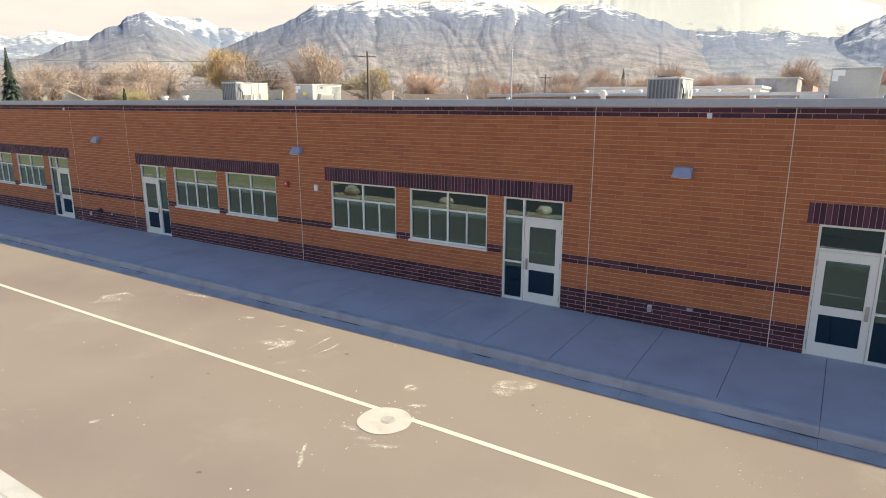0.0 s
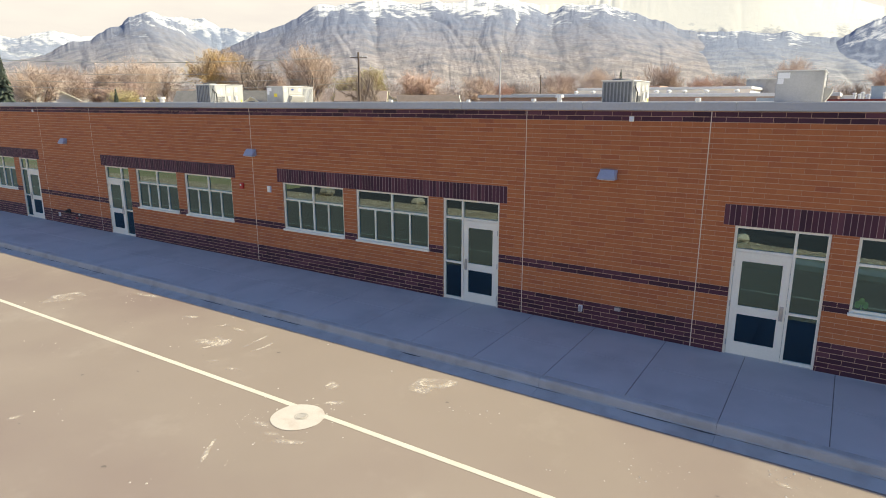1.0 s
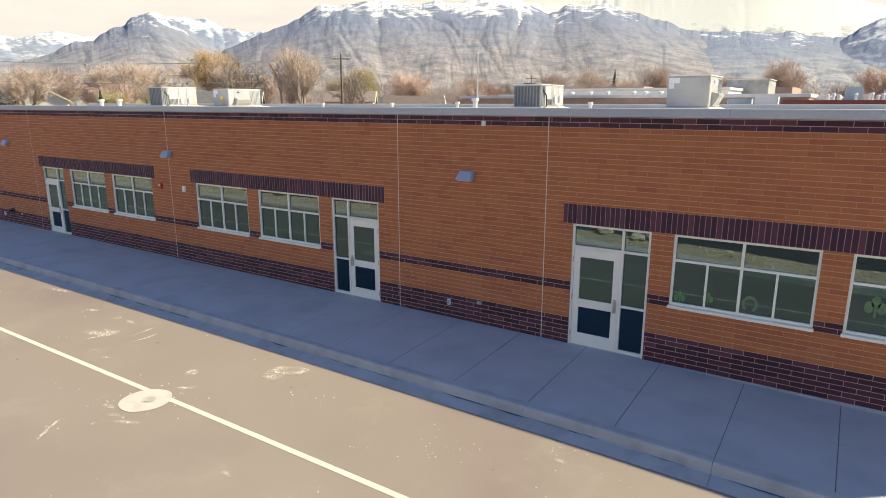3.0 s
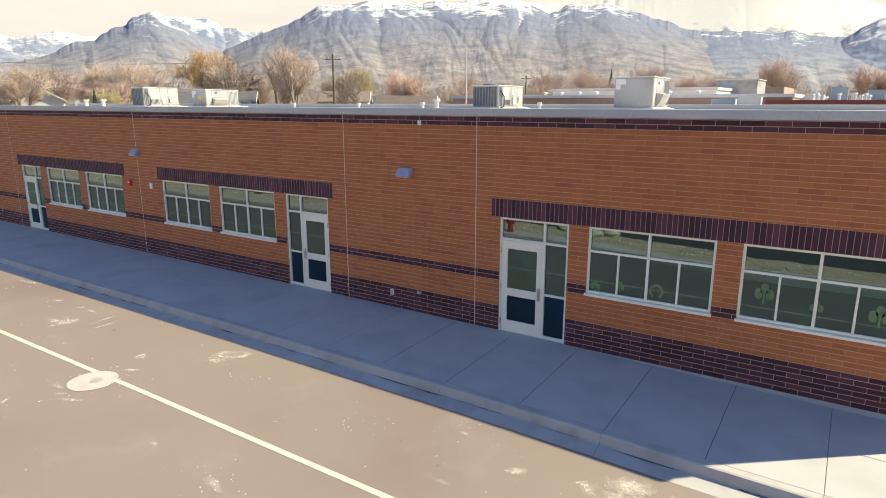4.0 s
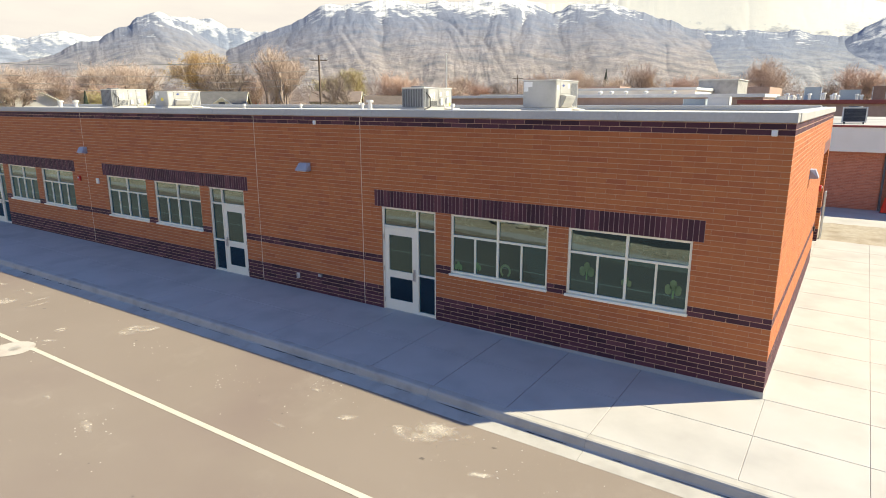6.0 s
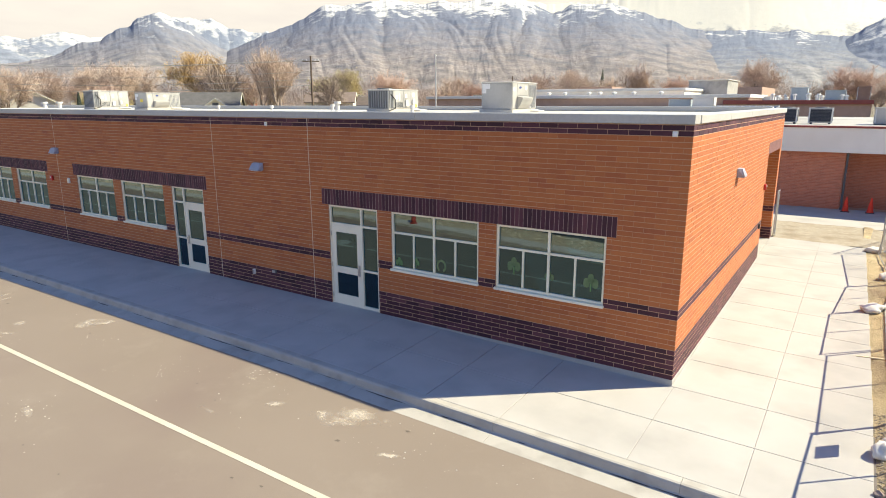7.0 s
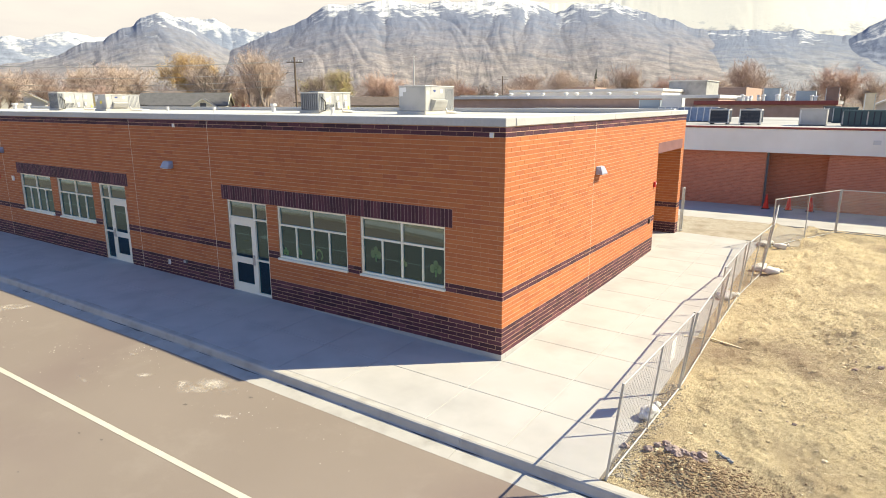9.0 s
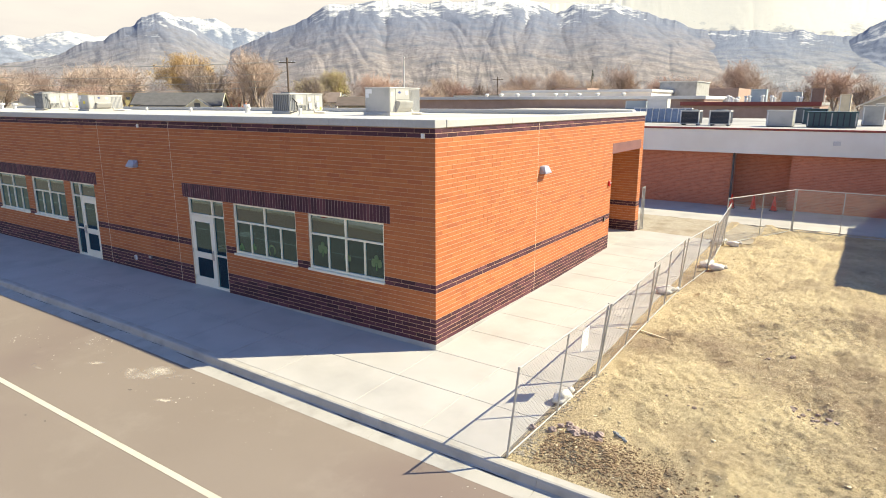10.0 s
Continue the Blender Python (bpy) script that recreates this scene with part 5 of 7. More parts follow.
def dirt_level(x, y):
    base = float(np.interp(y, [11.2, 14, 24, 34], [-0.22, -0.14, -0.02, 0.04])) - 0.012 * max(0, x - 13)
    soft = min(1.0, max(0.0, (x - 12.2) / 1.0)) * min(1.0, max(0.05, (y - 11.25) / 0.8))
    h = 0.11 * noise.noise((x * 0.45, y * 0.45, 0)) + 0.08 * noise.noise((x * 1.3, y * 1.3, 4)) + 0.06 * abs(noise.noise((x * 3.1, y * 3.1, 9))) + 0.04 * noise.noise((x * 6, y * 6, 2)) + 0.05 * noise.noise((x * 0.9 + y * 0.7, y * 2.2 - x * 1.2, 12))
    h += 0.07 * abs(noise.noise((x * 1.7 + y * 0.8, y * 1.1 - x * 0.4, 31))) + 0.025 * noise.noise((x * 11, y * 11, 6))
    h += 0.26 * math.exp(-((x - 13.35) / 0.8) ** 2 - ((y - 11.95) / 0.42) ** 2)
    h -= 0.13 * math.exp(-((x - 16.25) / 0.35) ** 2 - ((y - 15.6) / 0.55) ** 2)
    h += 0.12 * math.exp(-((x - 16.75) / 0.25) ** 2 - ((y - 15.7) / 0.6) ** 2)
    for rx, ry in ((16.4, 21.9), (16.9, 20.8), (15.3, 19.4)):
        h += 0.16 * math.exp(-((x - rx + 0.5 * (y - ry)) / 0.9) ** 2 - ((y - ry) / 0.22) ** 2)
    k = min(1.0, max(0.0, (x - 12.14) / 0.25))
    low = pave_level(x, y) - 0.022
    edge = min(1.0, (y - 11.225) / 0.4)
    rim = pave_level(x, KERB_BACK) - 0.012
    full = rim + (base + soft * (h + 0.05) - rim) * edge
    return low + (full - low) * k


dirt = sheet("dirt_yard", steps(11.9, 21.0, 190) + steps(21.5, 44, 40), steps(11.225, 22.0, 200) + steps(22.1, 33.4, 90), dirt_level, M_DIRT)
tagged(dirt, "bare trampled tan dirt of a building yard", "dirt", kind="structure")
strip = sheet("gravel_strip", steps(7.0, 13.3, 60), steps(29.1, 33.4, 30), lambda x, y: 0.13 + (dirt_level(x, y) - 0.12) * min(1.0, max(0.0, (x - 12.2) / 0.8)) + 0.02 * noise.noise((x * 2, y * 2, 1)), M_STRIP)
tagged(strip, "strip of tan gravel", "gravel", kind="structure")
tagged(boxes("pavement_back", [(-10, 44, 33.3, 38.6, -0.4, 0.12)], M_CONCRETE), "sunlit concrete walk along the older block", "pavement", kind="structure")
V, F = [], []
for k in range(9000):
    if rg.random() < 0.45:
        cx, cy = ((14.9, 19.0), (15.3, 17.4), (15.9, 15.8), (14.4, 21.5), (15.4, 19.3), (16.6, 20.6))[rg.randrange(6)]
        x, y = cx + rg.gauss(0, 0.75), cy + rg.gauss(0, 0.75)
    else:
        x, y = 12.5 + 9.0 * rg.random() ** 1.3, 11.6 + 20 * rg.random() ** 1.4
    if x < 12.5 or y < 11.5:
        continue
    r = 0.006 + 0.013 * rg.random() ** 2 + 0.03 * rg.random() ** 40
    lumpy(V, F, x, y, dirt_level(x, y) + 0.15 * r, r * rg.uniform(0.8, 1.5), r, r * 0.7, k * 0.19, 5, 3, 0.6)
tagged(mesh_object("pebbles", V, F, M_PEBBLE), "pale stones strewn over the dirt", "pebbles", kind="stuff")
V, F = [], []
for k in range(5200):
    x, y = 13.45 + rg.gauss(0, 0.72), 11.85 + rg.gauss(0, 0.28)
    if y > 11.35 and x > 12.6:
        r = 0.004 + 0.024 * rg.random() ** 3
        lumpy(V, F, x, y, dirt_level(x, y), r * rg.uniform(0.9, 1.6), r, r * 0.6, k * 0.13, 5, 3, 0.7)
tagged(mesh_object("dirt_clods", V, F, material("dark_clods", (0.17, 0.108, 0.06), (0.30, 0.205, 0.12), 0.95, 5, 40, 0.5)), "heap of dark dry clods beside the kerb", "clods", kind="stuff")
for k in range(26):
    x, y, r = 12.98 + rg.gauss(0, 0.24), 12.42 + rg.gauss(0, 0.09), rg.uniform(0.04, 0.085)
    V, F = [], []
    lumpy(V, F, 0, 0, 0.3 * r, r, r * 0.8, r * 0.7, k * 0.7, 8, 5, 0.6)
    ob = mesh_object("broken_rock", V, F, M_CLOD)
    ob.location = (x, y, dirt_level(x, y))
    tagged(ob, "broken purple-brown rock lump on the dirt", "rock", "rubble heap")


for cx, cy, n, r0 in ((16.25, 15.5, 16, 0.07), (15.63, 17.83, 4, 0.06), (14.26, 14.35, 3, 0.05)):
    for k in range(n):
        x, y, r = cx + rg.gauss(0, 0.20), cy + rg.gauss(0, 0.26), rg.uniform(0.02, 0.07)
        V, F = [], []
        lumpy(V, F, 0, 0, 0.2 * r, r, r * 0.8, r * 0.6, k * 0.7 + cx, 7, 4, 0.7)
        ob = mesh_object("broken_rock", V, F, M_CLOD)
        ob.location = (x, y, dirt_level(x, y))
        tagged(ob, "small broken grey-brown rock on the dirt", "rock", "loose rocks")
V, F = [], []
for k in range(7):
    lumpy(V, F, 0.05 * k, 0.015 * math.sin(2 * k), 0.015, 0.04, 0.03, 0.02, k, 7, 4, 0.7)
scrap = mesh_object("plastic_scrap", V, F, M_SCRAP)
scrap.location = (13.55, 12.75, dirt_level(13.55, 12.75))
scrap.rotation_euler = (0, 0, -0.6)
tagged(scrap, "crumpled dark blue plastic scrap on the dirt", "scrap")


V, F = [], []
for k in range(1500):
    x, y = 12.36 + rg.gauss(0, 0.12), 11.45 + 3.6 * rg.random() ** 1.3
    if x > 12.14:
        r = 0.005 + 0.022 * rg.random() ** 3
        lumpy(V, F, x, y, dirt_level(x, y) + 0.1 * r, r * rg.uniform(0.9, 1.5), r, r * 0.7, k * 0.17, 5, 3, 0.7)
tagged(mesh_object("gravel_crumbs", V, F, M_STRIP), "grey gravel crumbs along the foot of the fence", "gravel", kind="stuff")


# ---- chain-link fence ----
def fence_panel(fence, p0, p1, h, sag, pitch=0.085, wr=0.0014):
    """One framed panel: the diamond mesh, with its posts, stile and rails."""
    a, b = Vector(p0), Vector(p1)
    d = b - a
    up = Vector((sag[0], sag[1], h))
    L = math.hypot(d.x, d.y)
    V, F = [], []
    for s in (1, -1):
        for k in range(int((L + h) / pitch)):
            u0 = k * pitch - (h if s > 0 else 0)
            ta, tb = max(0.0, -u0 / h if s > 0 else (u0 - L) / h), min(1.0, (L - u0) / h if s > 0 else u0 / h)
            if tb - ta > 0.02:
                q = [d * ((u0 + s * t * h) / L) + up * t for t in (ta, tb)]
                prism(V, F, q[0], q[1], wr, wr, 3, False)
    panel = mesh_object("panel", V, F, M_GALV, fence, "galvanised diamond mesh panel")
    panel.location = a - fence.location
    for name, q0, q1, r in (("post", Vector(), up, 0.021), ("post", d, d + up, 0.021), ("stile", d * 0.5, d * 0.5 + up, 0.017), ("top_rail", up, d + up, 0.018), ("bottom_rail", up * 0.03, d + up * 0.03, 0.016)):
        V, F = [], []
        prism(V, F, q0, q1 + (Vector((0, 0, 0.03)) if name == "post" else Vector()), r, r, 8)
        mesh_object(name, V, F, M_GALV, panel)


def fence_run(label, points, h, lean, level, pitch=0.085, wr=0.0014):
    f = thing("chain_link_fence", label, "fence", (*points[0], level(*points[0])), "temporary fences")
    for k, (p, q) in enumerate(zip(points, points[1:])):
        dx, dy = q[0] - p[0], q[1] - p[1]
        s = 0.03 / math.hypot(dx, dy)
        fence_panel(f, (p[0] + dx * s, p[1] + dy * s, level(*p) - 0.01), (q[0] - dx * s, q[1] - dy * s, level(*q) - 0.01), h, (lean * (0.9 + 0.4 * math.sin(2.1 * k)), 0.3 * lean * math.cos(1.7 * k)), pitch, wr)
    return f


yard_fence = fence_run("leaning galvanised chain-link fence along the yard walk", [(12.25, 11.27), (12.47, 14.8), (12.41, 18.6), (12.43, 21.65), (12.65, 24.45), (12.34, 28.5)], 1.60, 0.17, lambda x, y: max(dirt_level(x, y), pave_level(x, y) - 0.02))
fence_run("upright galvanised chain-link fence across the yard", [(12.40, 28.6), (14.31, 32.9), (17.8, 32.8), (21.4, 32.7), (25.0, 32.6)], 1.80, 0.01, lambda x, y: 0.07, 0.095, 0.0017)
fence_run("short chain-link fence panel beside the brick porch", [(8.93, 29.42), (8.97, 29.72)], 1.8, 0.0, lambda x, y: 0.14)
sign = boxes("sign_board", [(-0.004, 0.004, -0.20, 0.20, 0.0, 0.42)], M_LABEL, yard_fence, "blank white sign wired to the mesh", 0.002)
sign.location = Vector((12.465, 14.0, 0.78)) - yard_fence.location
sign.rotation_euler = (0, radians(3), radians(2))

for k, (x, y, r, turn) in enumerate([(12.27, 13.55, 0.19, 1.3), (12.16, 21.35, 0.25, 0.6), (12.49, 24.95, 0.24, 1.0), (12.92, 24.45, 0.23, 0.1), (12.2, 28.7, 0.24, 0.7), (12.75, 28.6, 0.2, 0.2)]):
    V, F = [], []
    lumpy(V, F, 0, 0, 0.10, r * 1.2, r * 0.75, 0.115, k + 0.5, 16, 9, 0.55)
    prism(V, F, (r * 1.0, 0, 0.11), (r * 1.45, 0.02, 0.15), 0.03, 0.07, 8)
    ob = mesh_object("sandbag", V, F, M_BAG, smooth=True)
    ob.location = (x, y, dirt_level(x, y))
    ob.rotation_euler = (0, 0, turn)
    tagged(ob, "slumped white woven sandbag beside the fence foot", "sandbag", "sandbags")
for k, (x, y, L, turn) in enumerate([(12.9, 17.7, 1.1, -0.35), (12.15, 17.9, 0.6, 0.2)]):
    ob = boxes("wood_lath", [(-L / 2, L / 2, -0.025, 0.025, 0.0, 0.02)], M_LATH, None, "", 0.003)
    ob.location, ob.rotation_euler = (x, y, dirt_level(x, y) + 0.02), (0, 0, turn)
    tagged(ob, "pale broken wood lath lying on the dirt", "lath", "loose laths")


# ---- older block behind ----
old = thing("older_block", "older red brick block with white fascia and flat roof", "building", (0, 38.3, 0), kind="structure")
BY = 38.45
V, F = [], []
box(V, F, -12, 10.83, BY, BY + 0.3, -0.5, 3.0)
box(V, F, 13.55, 44, BY, BY + 0.3, -0.5, 3.0)
box(V, F, 10.53, 13.85, BY + 1.2, BY + 1.5, -0.5, 3.0)
box(V, F, 10.53, 10.83, BY + 0.3, BY + 1.2, -0.5, 3.0)
box(V, F, 13.55, 13.85, BY + 0.3, BY + 1.2, -0.5, 3.0)
box(V, F, -12, -11.7, BY, 62, -0.5, 4.0)
loc(mesh_object("wall", V, F, M_OLDMORTAR, old))
V, F = [], []
rg = random.Random(8)
c2, l2 = 0.0725, 0.215
for x0, x1, y in ((4.0, 10.83, BY), (13.55, 27.0, BY), (10.83, 13.55, BY + 1.2)):
    for r in range(40):
        z = 0.09 + r * c2
        x = x0 - (r % 2) * l2 / 2
        while x < x1:
            a, b = max(x, x0), min(x + l2 - 0.008, x1)
            if b - a > 0.03:
                i = len(V)
                f = y - 0.006 - rg.uniform(0, 0.002)
                V += [(a, f, z), (b, f, z), (b, f, z + c2 - 0.010), (a, f, z + c2 - 0.010), (a, y, z), (b, y, z), (b, y, z + c2 - 0.010), (a, y, z + c2 - 0.010)]
                F += [(i, i + 1, i + 2, i + 3), (i + 3, i + 2, i + 6, i + 7), (i, i + 3, i + 7, i + 4), (i + 1, i + 5, i + 6, i + 2)]
            x += l2
ob = loc(mesh_object("brickwork", V, F, M_OLD, old))
ob["kind"] = "stuff"
for x0, x1 in ((-12, 3.597), (3.6, 24.0), (24.003, 44)):
    loc(boxes("fascia", [(x0, x1, 38.0, 38.9, 2.92, 4.06)], M_FASCIA, old, "white painted fascia", 0.012))
loc(boxes("fascia_lip", [(-12, 44, 37.97, 38.0, 2.90, 3.02)], M_FASCIA, old))
loc(boxes("roof_trim", [(-12, 44, 37.95, 38.3, 4.06, 4.15)], M_REDTRIM, old, "red metal roof trim", 0.008))
loc(boxes("roof", [(-12, 44, 38.3, 62, 3.9, 4.10)], M_OLDROOF, old))
loc(boxes("recess_ceiling", [(10.6, 13.8, BY, BY + 1.5, 2.86, 2.93)], M_FASCIA, old))
V, F = [], []
prism(V, F, (10.92, 38.36, 0.1), (10.92, 38.36, 2.95), 0.05, 0.05, 8)
loc(mesh_object("downpipe", V, F, M_COIL, old))
loc(boxes("louvre_box", [(15.2, 15.5, 37.96, 38.0, 3.42, 3.62)], M_DUCT, old, "", 0.006))
# wing of the same block that stands beside the yard and throws its shade on it
wing = boxes("older_wing", [(20.2, 44, 27.8, 38.2, -0.5, 5.0)], M_FASCIA)
tagged(wing, "plain wing of the older block beside the yard", "building", kind="structure")

for x in (11.12, 12.12, 13.05):
    e = thing("traffic_cone", "orange plastic traffic cone on a black base", "traffic cone", (x, 37.75 + 0.1 * (x - 11), 0.12), "traffic cones")
    V, F = [], []
    prism(V, F, (0, 0, 0.03), (0, 0, 0.72), 0.145, 0.03, 16)
    mesh_object("cone", V, F, M_CONE, e)
    boxes("base", [(-0.18, 0.18, -0.18, 0.18, 0.0, 0.035)], M_BLACK, e, "", 0.01)


def condenser(x, y, w, d, h, base, mat, ribs, label):
    e = thing("condenser", label, "condenser", (x, y, base), "roof condensers")
    boxes("cabinet", [(0, w, 0, d, 0.08, h)], mat, e, "", 0.02)
    boxes("corner_post", [(-0.01, 0.05, -0.02, 0.05, 0.06, h + 0.01)], M_DUCT, e)
    boxes("corner_post", [(w - 0.05, w + 0.01, -0.02, 0.05, 0.06, h + 0.01)], M_DUCT, e)
    boxes("coil", [(0.06, w - 0.06, -0.006, 0.004, 0.14, h - 0.08)], M_NAVY, e, "dark coil grille")
    boxes("coil", [(w - 0.004, w + 0.006, 0.06, d - 0.06, 0.14, h - 0.08)], M_NAVY, e, "dark coil grille")
    for k in range(ribs):
        z = 0.16 + (h - 0.28) * k / max(1, ribs - 1)
        boxes("guard_bar", [(0.05, w - 0.05, -0.016, -0.007, z, z + 0.008)], M_COIL, e)
    V, F = [], []
    prism(V, F, (w / 2, d / 2, h), (w / 2, d / 2, h + 0.05), 0.36 * min(w, d), 0.34 * min(w, d), 16)
    mesh_object("fan_guard", V, F, M_COIL, e)
    for u in (0.08, w - 0.16):
        boxes("foot", [(u, u + 0.08, 0.05, d - 0.05, 0.0, 0.08)], M_BLACK, e)


condenser(7.22, 42, 1.05, 0.9, 0.86, 4.10, M_UNIT, 9, "square roof condenser with dark grille")
condenser(8.82, 42, 1.10, 0.9, 0.86, 4.10, M_UNIT, 9, "square roof condenser with dark grille")


def plain_unit(x, y, z, w, d, h, mat, fins, label):
    e = thing("air_handler", label, "air handler", (x, y, z), "air handlers")
    boxes("cabinet", [(0, w, 0, d, 0.06, h)], mat, e, "", 0.015)
    boxes("skid", [(0.03, w - 0.03, 0.03, d - 0.03, 0.0, 0.06)], M_COIL, e)
    boxes("cap", [(-0.03, w + 0.03, -0.03, d + 0.03, h, h + 0.03)], mat, e, "", 0.006)
    for k in range(fins):
        u = 0.06 + (w - 0.12) * k / max(1, fins - 1)
        boxes("rib", [(u - 0.03, u + 0.03, -0.02, 0.0, 0.10, h - 0.04)], (M_UNIT if k % 4 else M_DUCT) if mat != M_TEAL else (M_NAVY if k % 4 else M_UNIT), e)


plain_unit(11.76, 42, 4.10, 1.28, 1.3, 0.86, M_UNIT, 2, "plain grey sheet-metal air handler")
plain_unit(13.69, 42, 4.10, 2.28, 1.4, 0.80, M_TEAL, 9, "dark teal ribbed roof unit")
plain_unit(13.0, 48, 4.10, 1.3, 1.0, 0.9, M_TEAL, 4, "dark teal ribbed roof unit")
plain_unit(16.1, 46, 4.10, 1.05, 1.2, 1.1, M_UNIT, 5, "grey ribbed roof unit")
# raised blocks and clutter over the older roofs
red = thing("red_block", "long low brown brick block with dark red roof edge", "building", (-2.6, 83.4, 0), kind="structure")
loc(boxes("wall", [(-2.6, 11.8, 83.4, 100, 2.5, 5.05)], M_BROWNBRICK, red))
loc(boxes("roof_trim", [(-2.75, 11.95, 83.1, 83.5, 5.02, 5.46)], M_REDTRIM, red, "dark red metal trim", 0.02))
loc(boxes("roof", [(-2.7, 11.9, 83.5, 100, 5.05, 5.38)], M_OLDROOF, red))
tan = thing("brick_annexe", "low brown brick annexe with a dark window band", "building", (30, 64, 0), kind="structure")
loc(boxes("wall", [(17.0, 44, 64, 78, 2.5, 5.1)], M_BROWNBRICK, tan))
loc(boxes("window_band", [(17.6, 22.5, 63.96, 64.0, 4.2, 4.8)], M_NAVY, tan))
loc(boxes("roof_edge", [(16.8, 44, 63.8, 78.2, 5.1, 5.28)], M_ROOF, tan))
low = thing("clerestory", "row of pale blue clerestory panes in white bars", "clerestory", (3.2, 46, 4.1), kind="structure")
boxes("back", [(0, 3.7, 0.25, 0.6, 0.0, 0.95)], M_DUCT, low)
for k in range(9):
    u = 0.41 * k
    if k < 9:
        mesh_object("pane", [(u + 0.03, 0.0, 0.06), (u + 0.38, 0.0, 0.06), (u + 0.38, 0.22, 0.90), (u + 0.03, 0.22, 0.90), (u + 0.03, 0.03, 0.06), (u + 0.38, 0.03, 0.06), (u + 0.38, 0.24, 0.90), (u + 0.03, 0.24, 0.90)], [(0, 1, 2, 3), (7, 6, 5, 4), (0, 4, 5, 1), (1, 5, 6, 2), (2, 6, 7, 3), (3, 7, 4, 0)], M_SKYPANE, low)
    V, F = [], []
    prism(V, F, (u, -0.01, 0.0), (u, 0.23, 0.96), 0.03, 0.03, 4)
    mesh_object("glazing_bar", V, F, M_DUCT, low)
rg = random.Random(21)
for x, y, z, w, h, mt, lb in [
    (3.0, 96, 5.38, 1.9, 1.65, M_BLUEUNIT, "pale blue-grey plant cabinet with a white top"), (6.9, 94, 5.38, 2.2, 1.25, M_BLUEUNIT, "pale blue-grey plant cabinet"),
    (10.2, 92, 5.38, 1.4, 1.6, M_CHIMNEY, "square brown brick chimney stack"), (14.4, 60, 4.1, 0.75, 1.85, M_LATH, "tall tan plywood plant enclosure"),
    (-1.2, 95, 5.38, 2.6, 0.55, M_DUCT, "low white plant cabinet on a far flat roof"), (12.4, 50, 4.1, 0.9, 0.95, M_COIL, "dark plant cabinet on a far flat roof"),
    (20.0, 66, 5.24, 2.6, 0.6, M_DUCT, "low white plant cabinet on a far flat roof"), (-4.6, 76, 4.6, 2.2, 1.15, M_DUCT, "white plant cabinet on a far flat roof"), (-7.4, 77, 4.6, 2.4, 0.95, M_BLUEUNIT, "pale blue-grey plant cabinet"),
]:
    plain_unit(x, y, z, w, 1.4, h, mt, 2, lb)
for k in range(18):
    vent = thing("roof_vent", "small white capped vent on a far flat roof", "roof vent", (rg.uniform(0, 11.5), rg.uniform(85, 98), 5.36), "far roof vents")
    q = rg.uniform(0.3, 0.75)
    V, F = [], []
    prism(V, F, (0, 0, 0), (0, 0, q), 0.14, 0.14, 8)
    mesh_object("pipe", V, F, M_DUCT, vent)
    V, F = [], []
    prism(V, F, (0, 0, q), (0, 0, q + 0.16), 0.26, 0.15, 8)
    mesh_object("cap", V, F, M_DUCT, vent)
tagged(boxes("pale_roof", [(-22.0, -2.9, 70.0, 83.0, 3.0, 4.6)], M_ROOF, None, "", 0.03), "low white flat roof between the blocks", "roof", kind="structure")

# long low school buildings further off
school = thing("school_block", "long low brown brick school block with white roof edges", "building", (-13, 74, 0), kind="structure")
loc(boxes("wall", [(-45, -0.1, 83.6, 98, -1, 5.75)], M_BROWNBRICK, school))
loc(boxes("roof_edge", [(-45.2, 0.1, 83.2, 98.2, 5.75, 6.15)], M_DUCT, school, "white roof edge", 0.03))
loc(boxes("upper_wall", [(-36, -11.0, 99.8, 112, -1, 6.9)], M_FASCIA, school))
loc(boxes("upper_edge", [(-36.2, -10.8, 99.5, 112.2, 6.9, 7.3)], M_DUCT, school, "white roof edge", 0.03))
loc(boxes("plant_room", [(-34.5, -28.0, 118, 124, 5, 8.0)], M_BROWNBRICK, school))
for k in range(9):
    e = thing("roof_vent", "domed white vent on the school roof", "roof vent", (-31 + 2.5 * k + rg.uniform(-0.8, 0.8), 86.0, 6.15), "school roof vents")
    V, F = [], []
    prism(V, F, (0, 0, 0), (0, 0, 0.3), 0.14, 0.14, 8)
    mesh_object("pipe", V, F, M_DUCT, e)
    V, F = [], []
    lumpy(V, F, 0, 0, 0.30, 0.34, 0.34, 0.2, 1, 10, 6, 0.0)
    mesh_object("dome", V, F, M_DUCT, e)
brick_house = boxes("brick_box", [(-17.2, -7.1, 149.6, 172, -1, 8.28)], M_BROWNBRICK, None, "", 0.03)
tagged(brick_house, "plain brick plant room over the school roofs", "building", kind="structure")


